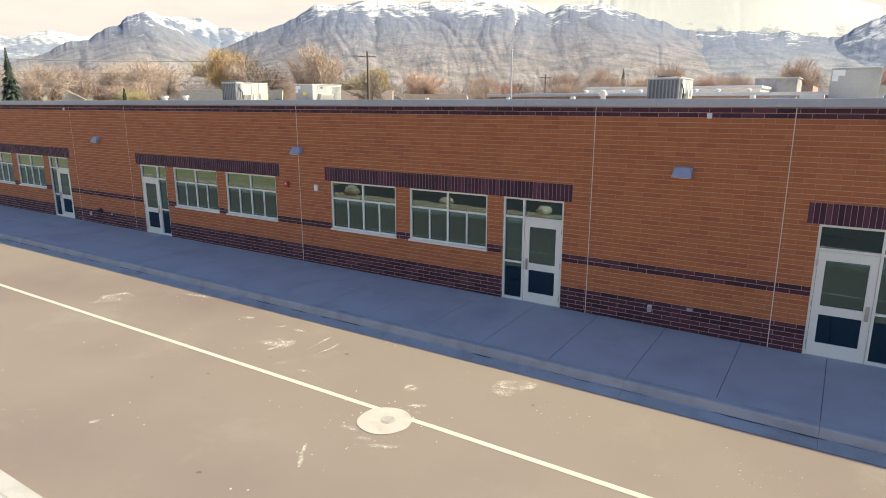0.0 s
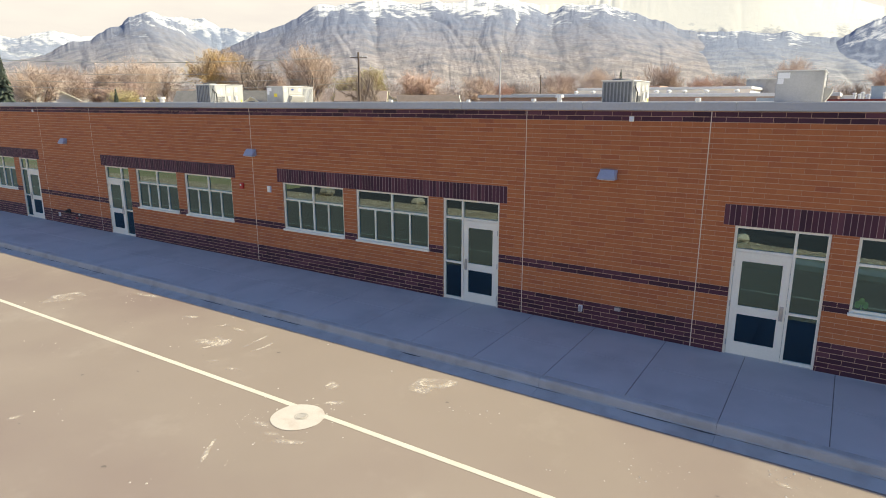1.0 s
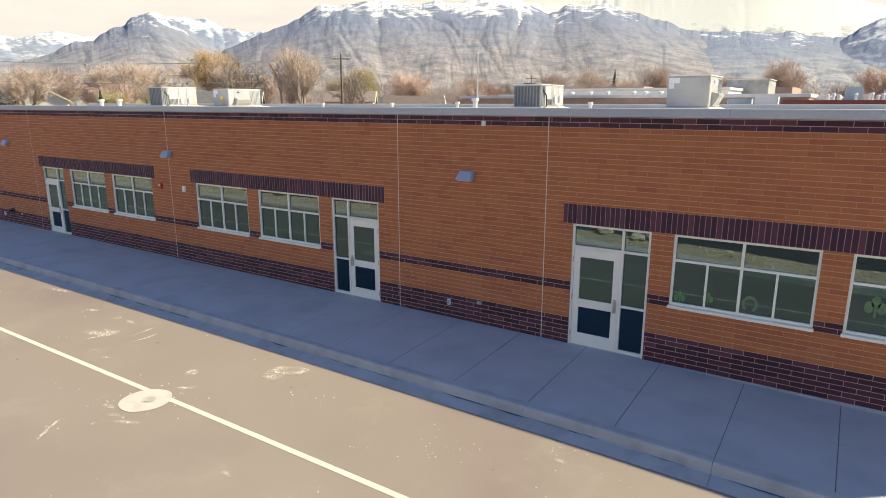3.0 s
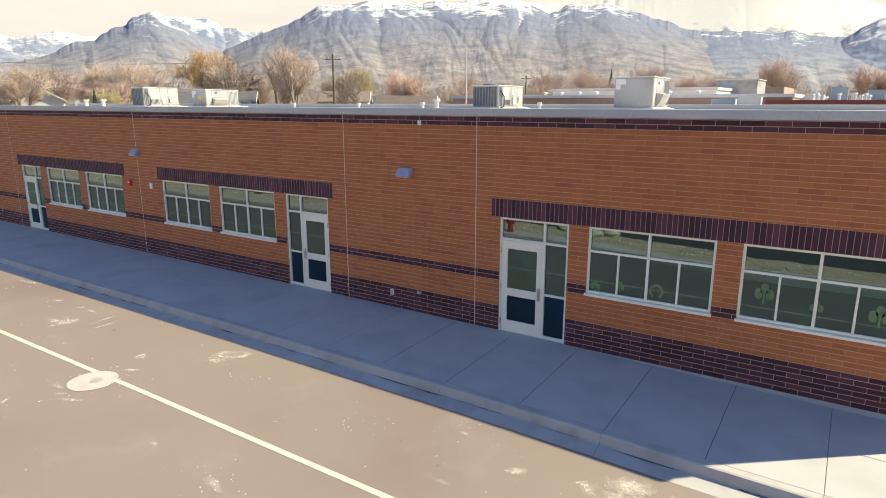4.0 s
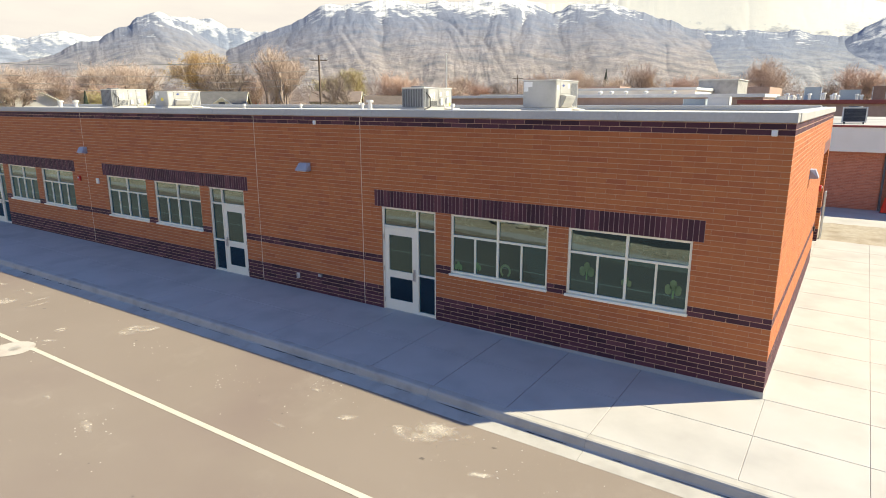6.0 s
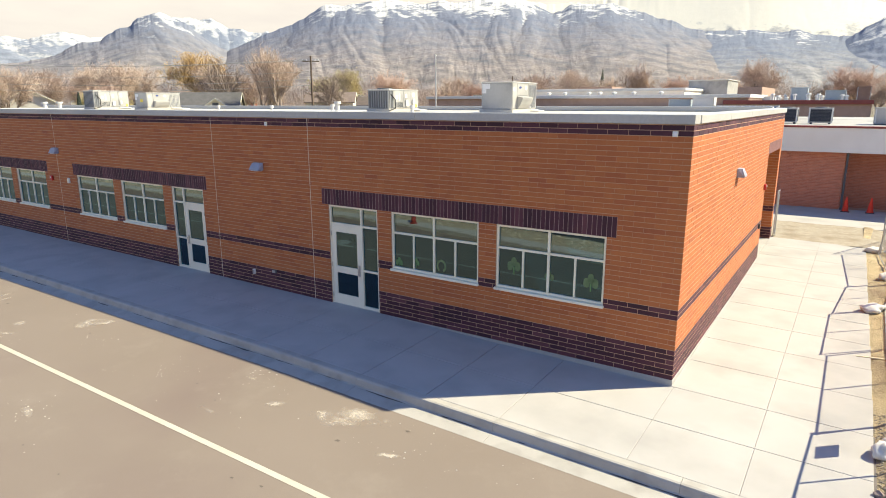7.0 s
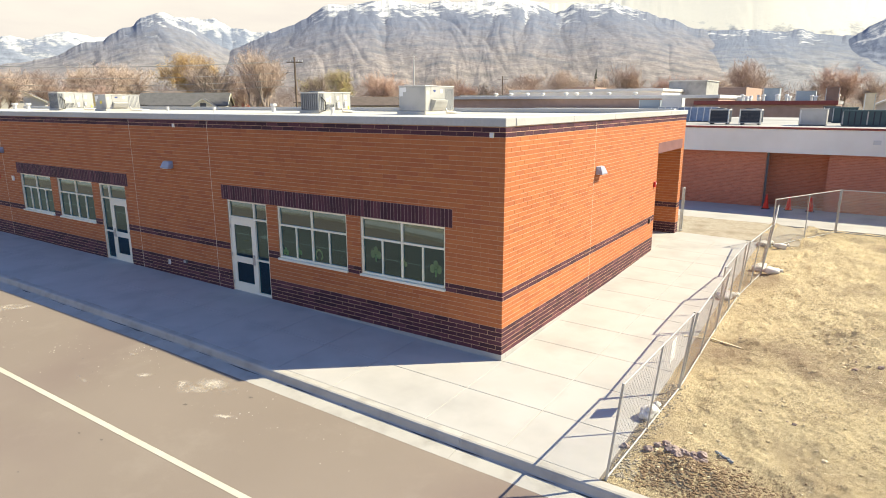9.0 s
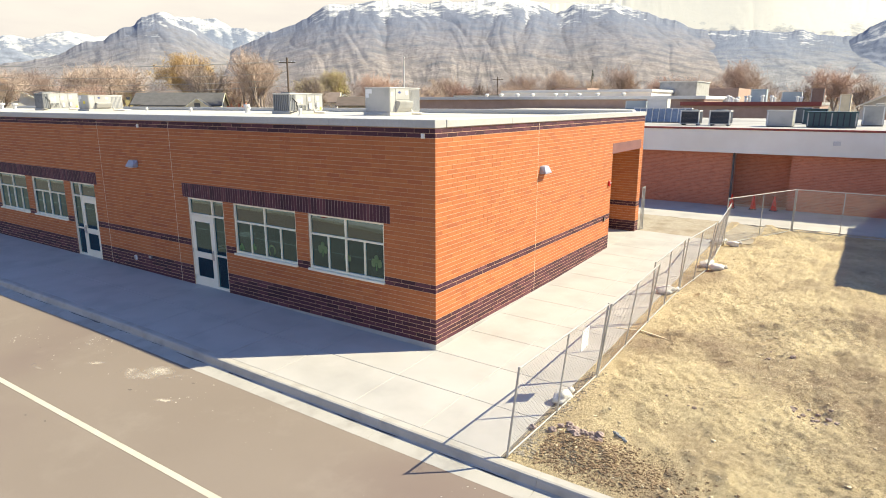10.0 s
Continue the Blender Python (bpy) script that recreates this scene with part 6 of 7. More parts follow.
# ---- houses ----
def house(x, y, w, d, eave, ridge, turn, roof_mat, wall_mat, label):
    e = thing("house", label, "house", (x, y, -1.2), "houses beyond the school")
    e.rotation_euler = (0, 0, turn)
    E, R = eave + 1.2, ridge + 1.2
    V = [(-w, -d, 0), (w, -d, 0), (w, d, 0), (-w, d, 0), (-w, -d, E), (w, -d, E), (w, d, E), (-w, d, E), (0, -d, R), (0, d, R)]
    mesh_object("wall", V, [(0, 1, 5, 8, 4), (1, 2, 6, 5), (2, 3, 7, 9, 6), (3, 0, 4, 7)], wall_mat, e)
    o, t = 0.45, 0.16
    s = (R - E) / w
    for sg in (-1, 1):
        V = [(0, -d - o, R + 0.02), (sg * (w + o), -d - o, E - s * o + 0.02), (sg * (w + o), d + o, E - s * o + 0.02), (0, d + o, R + 0.02)]
        V += [(a, b, c + t) for a, b, c in V]
        F = [(0, 1, 2, 3), (4, 7, 6, 5), (0, 4, 5, 1), (1, 5, 6, 2), (2, 6, 7, 3), (3, 7, 4, 0)]
        mesh_object("roof_slope", V, F, roof_mat, e)
        V, F = [], []
        prism(V, F, (0, -d - o - 0.02, R + 0.06), (sg * (w + o), -d - o - 0.02, E - s * o + 0.06), 0.11, 0.11, 4)
        mesh_object("barge_board", V, F, M_WHITE, e, "white barge board")
    boxes("window", [(-0.5, 0.5, -d - 0.04, -d + 0.02, E - 0.2, E + 0.7)], M_COIL, e)
    if roof_mat == M_SHINGLEBROWN:
        boxes("chimney", [(w * 0.3, w * 0.3 + 0.5, 0.0, 0.5, E, R + 0.25)], M_CHIMNEY, e)


for hx, hy, w, d, ev, rd, tn, rm, wm, lb in [
    (-119.5, 60.1, 3.9, 3.0, 5.6, 7.75, 1.08, M_SHINGLE, M_STUCCO, "cream gabled house with pale barge boards"),
    (-127, 53.0, 4.2, 9, 5.2, 7.3, -0.5, M_SHINGLE, M_STUCCO, "long grey-roofed house behind a cream gable"),
    (-200, 111.9, 3.6, 5, 6.4, 9.1, 1.06, M_SHINGLEBROWN, M_STUCCO, "small cream gabled house with brown roof"),
    (-188, 107.0, 3.2, 5, 5.6, 7.6, 1.06, M_SHINGLE, M_STUCCO, "low white gabled house with grey roof"),
    (-193, 125.0, 3.6, 5, 6.4, 9.0, 1.0, M_SHINGLE, M_YELLOWSIDING, "yellow gabled house with a dark roof"),
    (-130, 117.6, 3.8, 5, 5.9, 8.3, 0.85, M_SHINGLETAN, M_OLD, "brick gabled house with tan shingle roof"),
    (-137, 112, 4.4, 9, 5.6, 8.2, 2.4, M_SHINGLETAN, M_STUCCO, "low house with tan shingle roof"),
    (-91, 77.0, 4.6, 6.5, 4.9, 7.0, 2.35, M_SHINGLE, M_STUCCO, "low house with dark grey roof"),
    (-103, 82, 4.6, 6.5, 5.0, 7.1, 2.35, M_SHINGLE, M_STUCCO, "low house with dark grey roof"),
    (-84, 74.5, 1.9, 2.5, 4.6, 5.9, 0.85, M_SHINGLE, M_WHITE, "small white gabled outbuilding"),
    (-88, 108, 4.4, 5, 5.4, 7.4, 2.2, M_SHINGLETAN, M_STUCCO, "low house with tan hipped shingle roof"),
    (-62, 95, 3.8, 5, 4.8, 6.2, 2.2, M_SHINGLEBROWN, M_STUCCO, "low house with brown roof and chimney"),
    (-50, 118, 4.5, 6, 4.8, 6.6, 2.0, M_SHINGLE, M_STUCCO, "low house with grey roof"),
    (19.4, 97, 4.0, 6, 5.0, 6.9, 0.0, M_DUCT, M_STUCCO, "low pale building with a white gabled roof"),
    (-100, 128, 4.5, 6, 5.0, 7.2, 1.0, M_SHINGLE, M_STUCCO, "pale house with grey roof among trees"),
]:
    house(hx, hy, w, d, ev, rd, tn, rm, wm, lb)
hall = thing("grey_hall", "plain grey metal-clad hall behind the school", "building", (-8.7, 102.8, 0), kind="structure")
loc(boxes("wall", [(-13.3, -7.4, 112.4, 122, -1, 8.62)], M_UNIT, hall, "", 0.05))
loc(boxes("roof_edge", [(-13.45, -7.25, 112.25, 122.2, 8.62, 8.76)], M_DUCT, hall, "", 0.03))


# ---- poles and wires ----
def utility_pole(x, y, top, arm):
    e = thing("utility_pole", "weathered wooden utility pole with crossarm", "utility pole", (x, y, -1.2), "utility poles")
    V, F = [], []
    prism(V, F, (0, 0, 0), (0, 0, top + 1.2), 0.19, 0.13, 8)
    mesh_object("pole", V, F, M_WOOD, e)
    t = top + 1.2 - 0.75
    ax = Vector((0.80, 0.60, 0))
    V, F = [], []
    prism(V, F, Vector((0, 0, t)) - ax * arm, Vector((0, 0, t)) + ax * arm, 0.08, 0.08, 4)
    mesh_object("crossarm", V, F, M_WOOD, e)
    for s in (-0.95, -0.5, 0.5, 0.95):
        V, F = [], []
        c = Vector((0, 0, t)) + ax * arm * s
        prism(V, F, c, c + Vector((0, 0, 0.28)), 0.05, 0.04, 6)
        mesh_object("insulator", V, F, M_LABEL, e)


utility_pole(-59.4, 73.3, 12.1, 1.25)
utility_pole(-67.2, 154.4, 12.0, 1.4)
utility_pole(-112, 40, 12.1, 1.25)
wires = thing("overhead_wires", "sagging pale overhead wires between the poles", "wires", (-59.4, 73.3, 8.0))
for zc, off in ((11.6, -1.1), (11.6, 1.1), (9.9, 0.0), (8.8, 0.0), (7.9, 0.2)):
    p, q = Vector((-59.4 + off * 0.8, 73.3 + off * 0.6, zc)), Vector((-112 + off * 0.8, 40 + off * 0.6, zc))
    cu = bpy.data.curves.new("wire", "CURVE")
    cu.dimensions, cu.bevel_depth, cu.bevel_resolution = "3D", 0.028, 0
    sp = cu.splines.new("POLY")
    sp.points.add(14)
    for k in range(15):
        t = k / 14
        c = p.lerp(q, t)
        sp.points[k].co = (c.x + 59.4, c.y - 73.3, c.z - 8.0 - 3.6 * t * (1 - t), 1)
    cu.materials.append(M_GALV)
    new("wire", cu).parent = wires
e = thing("flagpole", "tall white metal flagpole with halyard", "flagpole", (-35.4, 71.4, -1.2))
V, F = [], []
prism(V, F, (0, 0, 0), (0, 0, 12.2), 0.11, 0.07, 8)
mesh_object("pole", V, F, M_DUCT, e)
V, F = [], []
lumpy(V, F, 0, 0, 12.3, 0.13, 0.13, 0.13, 1, 10, 6, 0.0)
mesh_object("finial", V, F, M_DUCT, e)
V, F = [], []
prism(V, F, (0.14, 0, 2), (0.12, 0, 11.9), 0.012, 0.012, 3)
mesh_object("halyard", V, F, M_GALV, e)
# street lamp across the drive, seen only in the glass
e = thing("street_lamp", "dark street lamp with a long arm across the drive", "street lamp", (-16.5, -3.0, -0.25))
V, F = [], []
prism(V, F, (0, 0, 0), (0, 0, 7.0), 0.09, 0.06, 8)
mesh_object("pole", V, F, M_BLACK, e)
V, F = [], []
prism(V, F, (0, 0, 6.9), (1.6, 0, 7.2), 0.05, 0.04, 6)
mesh_object("arm", V, F, M_BLACK, e)
boxes("lantern", [(1.5, 2.1, -0.12, 0.12, 7.12, 7.26)], M_BLACK, e, "", 0.03)


# ---- trees ----
def grow(seed, height, spread, levels=6, droop=0.0, up=0.35):
    """Limbs and fine twigs of a bare tree, 1:1 in metres."""
    r = random.Random(seed)
    limbs, twigs, ends = ([], []), ([], []), []

    def shoot(p, d, L, rad, lev):
        q = p
        n = 2 if lev > 3 else 3
        for s in range(n):
            d = (d + Vector((r.gauss(0, 0.14), r.gauss(0, 0.14), r.gauss(0, 0.08) + (0.06 if lev < 4 else -droop)))).normalized()
            t = q + d * (L / n)
            V, F = limbs if lev < 3 else twigs
            prism(V, F, q, t, rad * (1 - 0.25 * s / n), rad * (1 - 0.25 * (s + 1) / n), 6 if lev < 2 else 3, False)
            if lev >= 1 and s < n - 1 and lev < levels:
                side = d.orthogonal().normalized()
                side.rotate(Matrix.Rotation(r.uniform(0, 6.28), 3, d))
                shoot(t, (d * 0.6 + side * spread * 0.9 + Vector((0, 0, up * 0.5))).normalized(), L * r.uniform(0.5, 0.7), rad * 0.45, lev + 1)
            q = t
        if lev < levels:
            for k in range(3 if lev < 3 else 2):
                side = d.orthogonal().normalized()
                side.rotate(Matrix.Rotation(r.uniform(0, 6.28), 3, d))
                shoot(q, (d + side * spread * r.uniform(0.6, 1.25) + Vector((0, 0, up * 0.4))).normalized(), L * r.uniform(0.62, 0.82), rad * 0.62, lev + 1)
        else:
            ends.append(q)

    shoot(Vector((0, 0, 0)), Vector((r.gauss(0, 0.05), r.gauss(0, 0.05), 1)), 1.0, 0.085, 0)
    top = max(v[2] for v in twigs[0])
    k = height / top
    for V, F in (limbs, twigs):
        V[:] = [(x * k, y * k, z * k) for x, y, z in V]
    return limbs, twigs, [q * k for q in ends]


def fatten(V, n, least):
    """Keeps rings of n points at least that thick."""
    for i in range(0, len(V), n):
        ring = [Vector(v) for v in V[i:i + n]]
        c = sum(ring, Vector()) / n
        rad = (ring[0] - c).length
        if 0 < rad < least:
            for j in range(n):
                V[i + j] = tuple(c + (ring[j] - c) * (least / rad))


def bare_tree(seed, height, spread, twig_mat, leaf_mat, label, levels=6, least=0.019, leaves=3, leaf=0.16, **kw):
    limbs, twigs, ends = grow(seed, height, spread, levels, **kw)
    fatten(twigs[0], 3, least)
    e = thing("tree", label, "tree", (0, 0, -400), "trees beyond the roofs")
    mesh_object("trunk", limbs[0], limbs[1], M_BARK, e)
    r = random.Random(seed + 50)
    V, F = twigs
    for q in ends:
        for _ in range(5):
            p = q + Vector((r.gauss(0, 0.30), r.gauss(0, 0.30), r.gauss(0, 0.25)))
            g = Vector((r.gauss(0, 0.5), r.gauss(0, 0.5), r.gauss(0.25, 0.4))).normalized() * r.uniform(0.35, 0.8)
            i = len(V)
            V += [tuple(p + Vector((0.016, 0.010, 0))), tuple(p - Vector((0.016, 0.010, 0))), tuple(p + g)]
            F.append((i, i + 1, i + 2))
    mesh_object("crown", V, F, twig_mat, e)
    if leaf_mat:
        r = random.Random(seed)
        V, F = [], []
        for q in ends:
            for _ in range(leaves):
                c = q + Vector((r.gauss(0, 0.35), r.gauss(0, 0.35), r.gauss(0, 0.3)))
                a, b = Vector((r.gauss(0, 1), r.gauss(0, 1), r.gauss(0, 1))).normalized() * leaf, Vector((r.gauss(0, 1), r.gauss(0, 1), r.gauss(0, 1))).normalized() * leaf
                i = len(V)
                V += [tuple(c - a), tuple(c + b), tuple(c + a)]
                F.append((i, i + 1, i + 2))
        mesh_object("foliage", V, F, leaf_mat, e, "thin spring buds")
    return e


KINDS = {
    "brown": bare_tree(1, 13, 0.62, M_TWIG, None, "bare brown tree with a wide twiggy crown"),
    "tall": bare_tree(2, 15, 0.50, M_TWIG, None, "tall bare tree with upright limbs", up=0.6),
    "dark": bare_tree(3, 13, 0.75, M_BARK, None, "dark bare tree with crooked open limbs", levels=5),
    "gold": bare_tree(4, 17, 0.60, M_TWIG, M_LEAFGOLD, "tall tree hazed with golden buds", leaves=9, leaf=0.13),
    "lime": bare_tree(5, 11, 0.70, M_TWIG, M_LEAFLIME, "rounded tree hazed with yellow-green buds", leaves=7, leaf=0.12),
    "red": bare_tree(6, 13, 0.65, M_TWIGRED, None, "rounded bare tree with reddish twigs"),
    "wide": bare_tree(7, 15, 0.80, M_TWIG, None, "broad bare tree with a dense crown"),
}
SPOTS = [
    ("brown", -110.9, 53.7, 12.8), ("brown", -127, 66, 13.4), ("wide", -131.9, 79, 15.3), ("wide", -129.7, 83, 16), ("brown", -136, 92, 15.6),
    ("gold", -125, 99, 18.6), ("dark", -91.3, 85.5, 14.7), ("tall", -74.8, 81.5, 15.8), ("tall", -84, 86, 15.3), ("lime", -95, 111, 12.3),
    ("lime", -101, 132, 15), ("red", -88, 130, 14.5), ("brown", -95.5, 173, 14.9), ("dark", -85, 179, 12.2), ("brown", -71, 175, 15),
    ("brown", -61.6, 179, 15.9), ("wide", -43, 185, 17.7), ("red", -37, 197, 14.4), ("brown", -29.4, 209, 14.9), ("wide", -10.7, 176, 17.4),
    ("dark", -1.5, 202, 11.4), ("red", 9.0, 172, 15), ("lime", 27.5, 150, 11.5), ("brown", -140, 60, 13), ("red", -118, 72, 11), ("brown", -60, 150, 11.5),
    ("wide", -52, 190, 14.5), ("brown", -20, 190, 13), ("tall", -103, 90, 14.2), ("brown", -112, 105, 13.5), ("dark", -80, 100, 12), ("red", -150, 85, 13),
    ("brown", -100, 150, 12), ("red", -75, 150, 12), ("wide", 14, 205, 13), ("brown", 24, 190, 13), ("lime", -97, 58, 8.5),
    ("brown", -122, 60, 12), ("tall", -88, 92, 13), ("brown", -66, 120, 10.5), ("brown", -48, 140, 10.5), ("red", -24, 165, 11),
]
rg = random.Random(17)
base_height = {"brown": 13, "tall": 15, "dark": 13, "gold": 17, "lime": 11, "red": 13, "wide": 15}
used = {}
for kind, x, y, h in SPOTS:
    s = h / base_height[kind]
    src = KINDS[kind]
    m = pose(x, y, -1.2, 0, 0, rg.uniform(0, 360))
    if kind not in used:
        used[kind] = src
        src.scale = (s, s, s)
        src.location = (x, y, -1.2)
        src.rotation_euler = (0, 0, rg.uniform(0, 6.28))
    else:
        ob = copy_thing(src, m)
        ob.scale = (s * rg.uniform(0.95, 1.1), s * rg.uniform(0.95, 1.1), s)


def conifer(x, y, h, w):
    e = thing("conifer", "dark green conifer with drooping branch tiers", "conifer", (x, y, -1.2), "conifers")
    r = random.Random(int(h * 10))
    V, F = [], []
    prism(V, F, (0, 0, 0), (0, 0, h * 0.97), 0.2, 0.03, 7)
    mesh_object("trunk", V, F, M_BARK, e)
    V, F = [], []
    for k in range(420):
        t = r.random() ** 0.8
        z = h * (0.12 + 0.88 * t)
        rad = w * (1 - t) * r.uniform(0.55, 1.05) + 0.08
        a = r.uniform(0, 6.28)
        c, s = math.cos(a), math.sin(a)
        i = len(V)
        wd = 0.16 * rad + 0.10
        V += [(0, 0, z), (c * rad * 0.6 - s * wd, s * rad * 0.6 + c * wd, z - 0.12 * rad), (c * rad, s * rad, z - 0.35 * rad), (c * rad * 0.6 + s * wd, s * rad * 0.6 - c * wd, z - 0.12 * rad), (c * rad * 0.55, s * rad * 0.55, z + 0.12)]
        F += [(i, i + 1, i + 4), (i + 1, i + 2, i + 4), (i + 2, i + 3, i + 4), (i + 3, i, i + 4)]
    mesh_object("crown", V, F, M_NEEDLE, e)


conifer(-103.6, 45.6, 13.8, 3.0)
conifer(-72.9, 238.5, 18.5, 4.0)
conifer(-84, 51, 8.0, 1.6)

# far woods: uncountable bare crowns in a band across the valley
rg = random.Random(29)
V, F = [], []
for k in range(420):
    az, d = radians(rg.uniform(-8, 76)), rg.uniform(190, 380)
    cx, cy = -math.sin(az) * d, math.cos(az) * d
    h = 6.0 + d * rg.uniform(0.010, 0.032)
    w = h * rg.uniform(0.34, 0.55)
    prism(V, F, (cx, cy, -1.2), (cx + rg.gauss(0, 0.3), cy, 0.55 * h), 0.16, 0.07, 3, False)
    for q in range(430):
        u = Vector((rg.gauss(0, 1), rg.gauss(0, 1), rg.gauss(0, 1))).normalized() * rg.random() ** 0.45
        p = Vector((cx + u.x * w, cy + u.y * w, 0.52 * h + u.z * 0.46 * h))
        g = (Vector((u.x * 0.7, u.y * 0.7, 0.55 + 0.4 * u.z)) + Vector((rg.gauss(0, 0.4), rg.gauss(0, 0.4), rg.gauss(0, 0.3)))).normalized() * rg.uniform(0.6, 1.5)
        i = len(V)
        wd = rg.uniform(0.035, 0.07)
        V += [tuple(p + Vector((wd, wd * 0.5, 0))), tuple(p - Vector((wd, wd * 0.5, 0))), tuple(p + g)]
        F.append((i, i + 1, i + 2))
tagged(mesh_object("far_woods", V, F, M_TWIG), "hazy brown band of far bare trees", "woods", kind="stuff")


# ---- mountains ----
def massif(name, ridge, far, near, mat, depth=70, across=520, relief=1.0, seed=0.0, label="", shift=0.35, spur=4.4):
    """A range as a height field: its crest along the ridge line (azimuth, elevation in degrees); spurs, gullies and side gullies run down from it to the valley."""
    pts = sorted(ridge)
    xs, ys = [p[0] for p in pts], [p[1] for p in pts]
    az0, az1 = xs[0], xs[-1]
    V, F, G = [], [], []
    for i in range(across + 1):
        az = az0 + (az1 - az0) * i / across
        el = float(np.interp(az, xs, ys)) + 0.08 * noise.noise((az * 1.9, seed, 0)) + 0.05 * noise.noise((az * 4.5, seed, 3)) + 0.03 * noise.noise((az * 11, seed, 5))
        soft = sum(float(np.interp(az + q, xs, ys)) for q in (-2, -1.3, -0.6, 0, 0.6, 1.3, 2)) / 7
        top, broad = far * math.tan(radians(el)), far * math.tan(radians(soft))
        a = radians(az - shift)
        for j in range(depth + 1):
            t = j / depth                       # 0 at the crest, 1 at the foot
            d = far + (near - far) * t
            w = min(1.0, t * 5)
            crest = top + (broad - top) * w * w * (3 - 2 * w)
            bend = 0.8 * noise.noise((az * 0.13, t * 1.6, seed + 2)) + 0.22 * noise.noise((az * 0.6, t * 4.0, seed + 4))
            u = az / spur + bend + 0.5 * t
            g1 = 1 - min(1.0, 1.9 * abs(noise.noise((u, t * 0.8, seed))))
            g2 = 1 - min(1.0, 1.9 * abs(noise.noise((u * 2.7 + 1.2 * t, t * 2.4, seed + 11))))
            g3 = 1 - min(1.0, 1.9 * abs(noise.noise((u * 7.5 - 3.0 * t, t * 13.0, seed + 21))))
            cut = min(1.0, 0.10 + t * 4.0) * (1 - 0.75 * max(0.0, (t - 0.72) / 0.28))
            scale = crest / 560
            h = crest * ((1 - t) ** 1.25) - relief * scale * cut * (190 * g1 ** 1.2 + 60 * g2 ** 1.3 + 14 * g3)
            h += relief * scale * cut * (90 + 22 * noise.fractal((az * 2.2, t * 22, seed + 5), 0.9, 2.1, 4))
            h = min(h, crest * (1 - 0.35 * t))
            V.append((-math.sin(a) * d, math.cos(a) * d, max(h, -2.0) + 5.2 * (1 - t)))
            G.append(min(1.0, max(0.0, 0.50 * g1 ** 1.6 + 0.42 * g2 ** 1.5 + 0.20 * g3)) * min(1.0, 0.35 + t * 4))
    n = depth + 1
    for i in range(across):
        for j in range(depth):
            F.append((i * n + j, i * n + j + 1, (i + 1) * n + j + 1, (i + 1) * n + j))
    ob = mesh_object(name, V, F, mat, smooth=True)
    ob.data.attributes.new("gully", "FLOAT", "POINT").data.foreach_set("value", G)
    ob.location = (8, 2, 0)
    return tagged(ob, label, "mountain", kind="structure")


# base colours greyed and paled to stand in for kilometres of air
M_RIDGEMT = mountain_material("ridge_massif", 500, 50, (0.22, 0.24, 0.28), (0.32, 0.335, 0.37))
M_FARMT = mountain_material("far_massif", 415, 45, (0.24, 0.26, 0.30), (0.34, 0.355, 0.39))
M_MAIN = mountain_material("main_massif", 578, 34, (0.190, 0.163, 0.150), (0.305, 0.262, 0.238), haze_from=110, haze_to=420)
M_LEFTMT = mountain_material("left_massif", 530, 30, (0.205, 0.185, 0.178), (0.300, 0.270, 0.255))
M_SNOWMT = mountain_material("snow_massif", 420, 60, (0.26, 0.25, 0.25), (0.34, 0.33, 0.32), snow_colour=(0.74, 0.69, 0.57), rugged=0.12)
M_FOOTMT = mountain_material("foot_massif", 430, 24, (0.20, 0.195, 0.20), (0.31, 0.295, 0.285), haze_from=90, haze_to=260)
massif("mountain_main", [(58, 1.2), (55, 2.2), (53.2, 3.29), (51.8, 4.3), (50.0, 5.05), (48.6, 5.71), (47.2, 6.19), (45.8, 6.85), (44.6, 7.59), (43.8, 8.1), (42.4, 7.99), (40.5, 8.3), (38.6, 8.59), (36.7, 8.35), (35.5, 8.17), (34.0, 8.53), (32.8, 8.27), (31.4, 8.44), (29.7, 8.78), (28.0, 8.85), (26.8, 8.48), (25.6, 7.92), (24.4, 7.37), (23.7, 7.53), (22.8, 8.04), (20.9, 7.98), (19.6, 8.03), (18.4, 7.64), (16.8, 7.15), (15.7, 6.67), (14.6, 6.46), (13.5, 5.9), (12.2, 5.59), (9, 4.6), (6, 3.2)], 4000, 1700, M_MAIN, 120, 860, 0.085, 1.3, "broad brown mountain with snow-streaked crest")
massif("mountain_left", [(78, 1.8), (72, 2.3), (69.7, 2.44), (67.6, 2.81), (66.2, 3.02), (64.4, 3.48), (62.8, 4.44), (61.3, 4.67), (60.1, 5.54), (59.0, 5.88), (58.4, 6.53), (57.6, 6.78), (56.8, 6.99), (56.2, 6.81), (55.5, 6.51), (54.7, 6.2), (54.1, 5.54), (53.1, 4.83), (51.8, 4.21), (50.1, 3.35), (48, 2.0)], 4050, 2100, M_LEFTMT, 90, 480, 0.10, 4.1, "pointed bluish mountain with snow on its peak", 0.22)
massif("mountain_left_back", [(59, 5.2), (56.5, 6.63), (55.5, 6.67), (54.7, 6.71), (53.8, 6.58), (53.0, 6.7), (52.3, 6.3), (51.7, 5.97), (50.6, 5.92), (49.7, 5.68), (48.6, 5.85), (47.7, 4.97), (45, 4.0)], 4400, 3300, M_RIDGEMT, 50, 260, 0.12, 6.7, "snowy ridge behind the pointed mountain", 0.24)
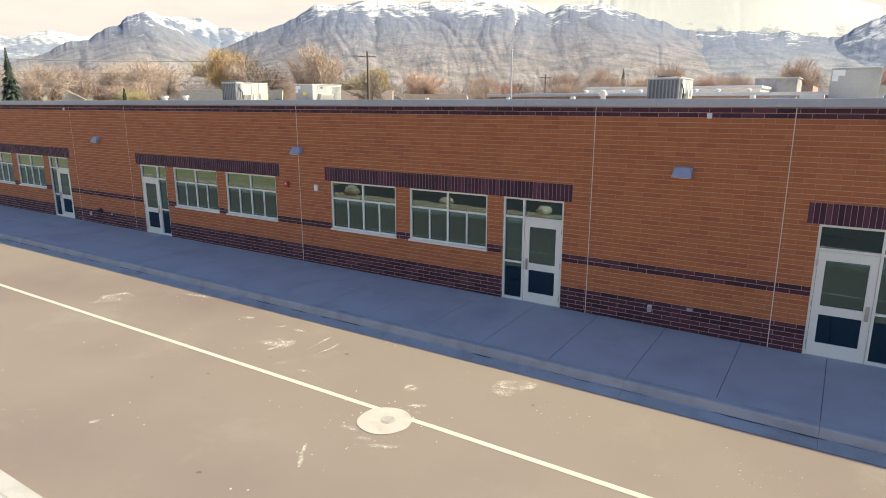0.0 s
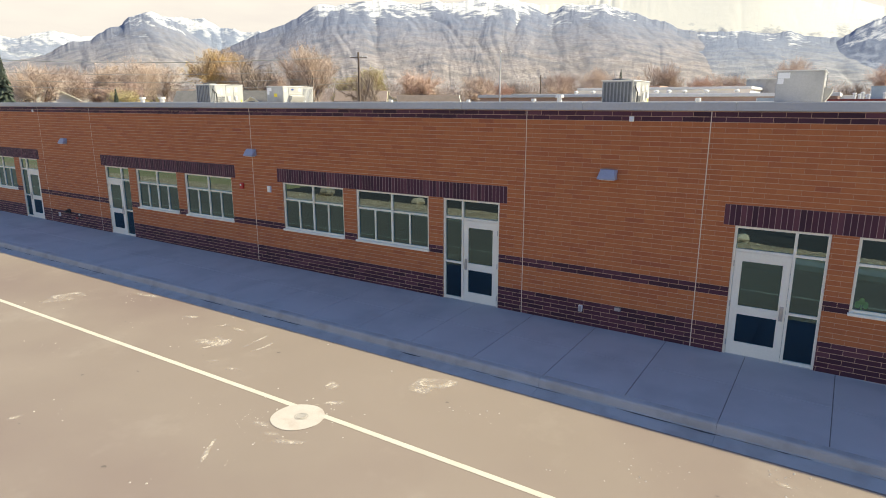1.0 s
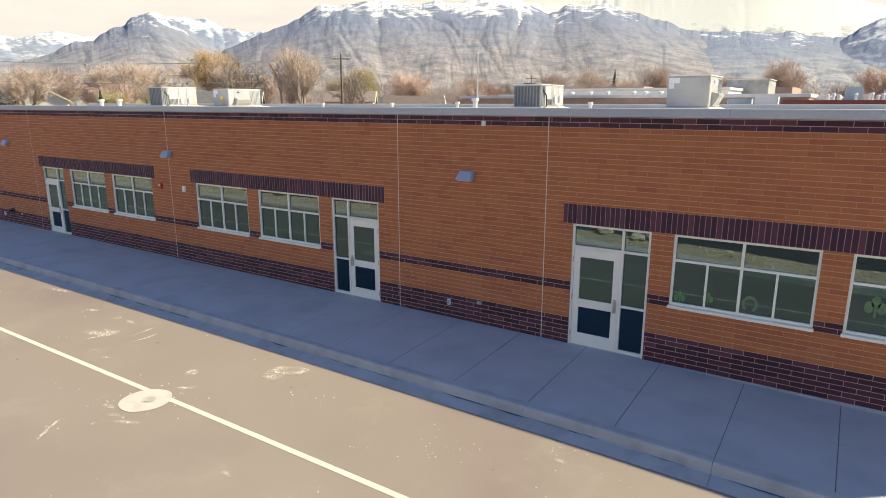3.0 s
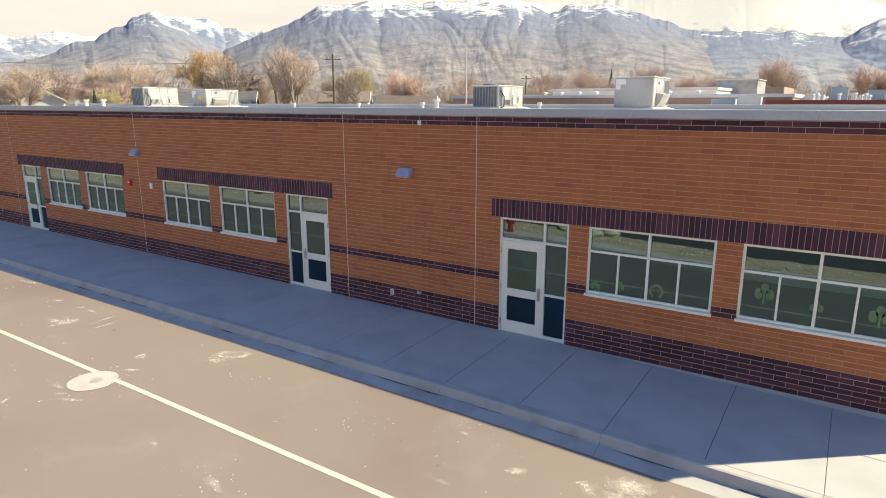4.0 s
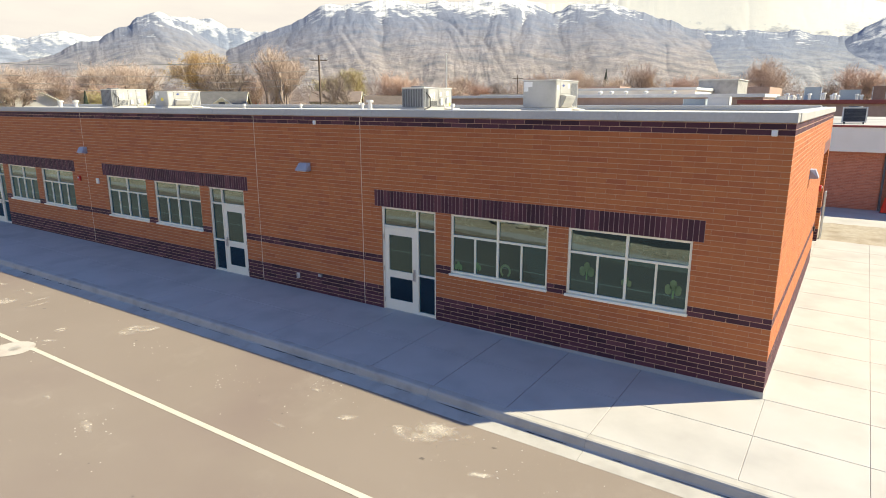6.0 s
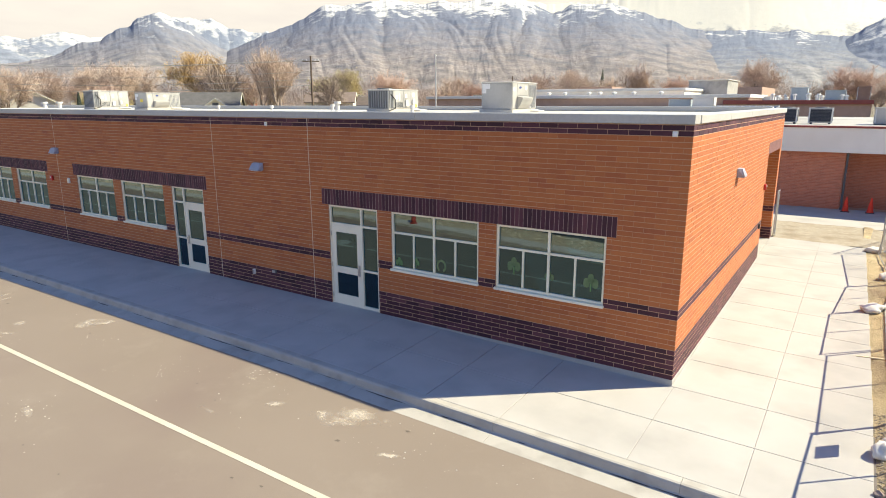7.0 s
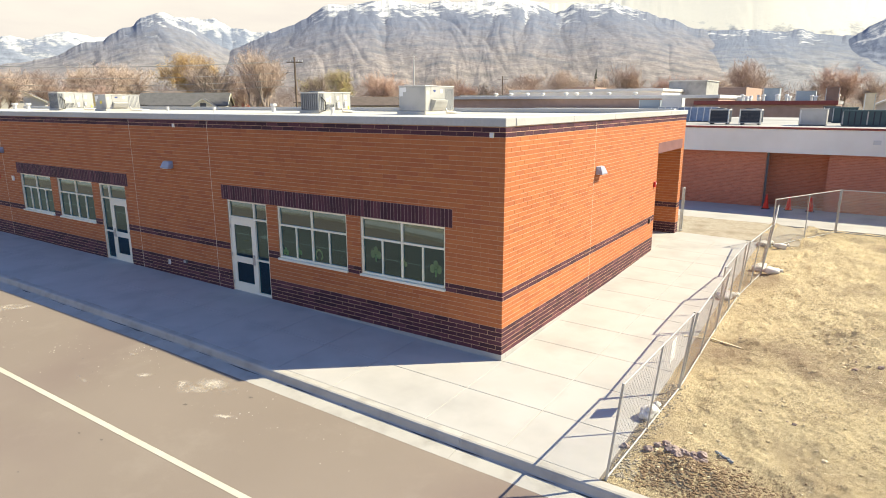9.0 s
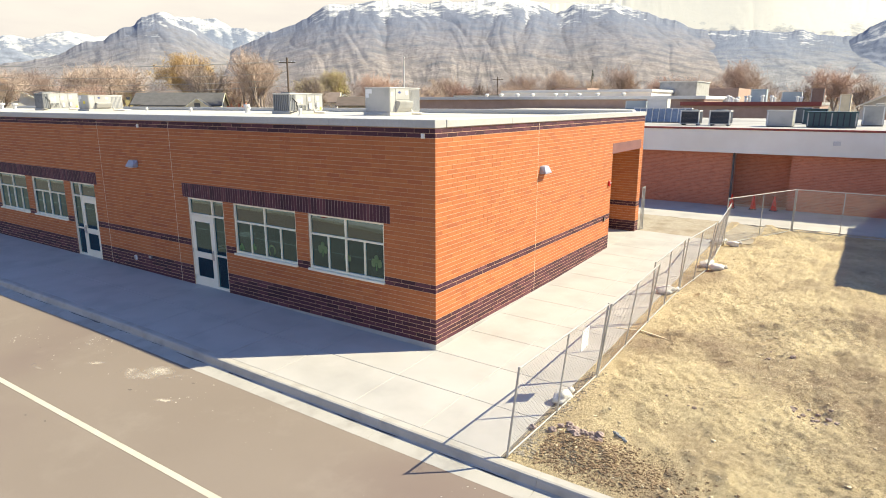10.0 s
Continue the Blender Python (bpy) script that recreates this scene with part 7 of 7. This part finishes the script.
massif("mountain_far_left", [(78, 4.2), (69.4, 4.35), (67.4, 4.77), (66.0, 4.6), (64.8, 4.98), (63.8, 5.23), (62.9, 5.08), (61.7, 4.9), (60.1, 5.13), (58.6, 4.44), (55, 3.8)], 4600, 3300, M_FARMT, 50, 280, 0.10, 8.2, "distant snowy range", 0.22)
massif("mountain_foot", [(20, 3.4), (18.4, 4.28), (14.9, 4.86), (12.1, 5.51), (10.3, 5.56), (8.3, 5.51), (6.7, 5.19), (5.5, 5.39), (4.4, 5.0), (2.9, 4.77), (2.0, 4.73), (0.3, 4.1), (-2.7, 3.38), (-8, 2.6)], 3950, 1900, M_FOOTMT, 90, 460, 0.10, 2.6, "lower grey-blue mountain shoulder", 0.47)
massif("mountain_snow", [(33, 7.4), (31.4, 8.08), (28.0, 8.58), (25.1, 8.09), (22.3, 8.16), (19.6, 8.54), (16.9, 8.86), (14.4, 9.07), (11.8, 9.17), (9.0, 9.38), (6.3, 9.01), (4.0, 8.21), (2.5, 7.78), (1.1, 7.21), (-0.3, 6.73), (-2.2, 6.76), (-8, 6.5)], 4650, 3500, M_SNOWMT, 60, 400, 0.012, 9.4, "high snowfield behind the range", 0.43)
# flank paler and bluer in its base colour, as haze lifts a shaded face
massif("mountain_right", [(5.5, 2.6), (4.2, 3.45), (2.8, 4.21), (2.0, 4.73), (1.2, 5.39), (0.2, 5.86), (-1.0, 6.3), (-2.9, 6.88), (-10, 7.4)], 3800, 2500, mountain_material("flank_massif", 430, 30, (0.25, 0.27, 0.31), (0.36, 0.375, 0.41), haze_from=60, haze_to=260, snow_in_gullies=260.0), 70, 220, 0.16, 12.5, "steep bluish mountain flank", 0.5)

# ---- bricks of the wing ----
lay_bricks(WEST, CORNER, holes, range(0, 48), PLUM_ROWS, front_point, wall_front, lambda u, v: u > 4.2, (M_ORANGE_ONE, M_PLUM_ONE), 1)
end_holes = [(END_JOINT - 0.007, END_JOINT + 0.007, -1, 9), (END_Y, PORCH_Y, -1, 3.60), (END_Y - 0.05, PORCH_Y + 0.12, 3.59, 3.96)]
lay_bricks(WALL + 0.010, BACK_Y, end_holes, range(0, 48), PLUM_ROWS, end_point, wall_end, lambda u, v: u < 17.4, (M_ORANGE_ONE, M_PLUM_ONE), 2)
# the far jamb of the porch
porch_face = thing("porch_jamb", "brick jamb inside the shaded porch", "wall", (CORNER - 0.02, PORCH_Y, 0), kind="structure")
lay_bricks(CORNER - 3.3, CORNER - 0.004, [], range(0, 36), PLUM_ROWS, lambda u, v, d, local: (u, d, v) if local else (u, PORCH_Y + d, v), porch_face, lambda u, v: False, (M_ORANGE_ONE, M_PLUM_ONE), 3)
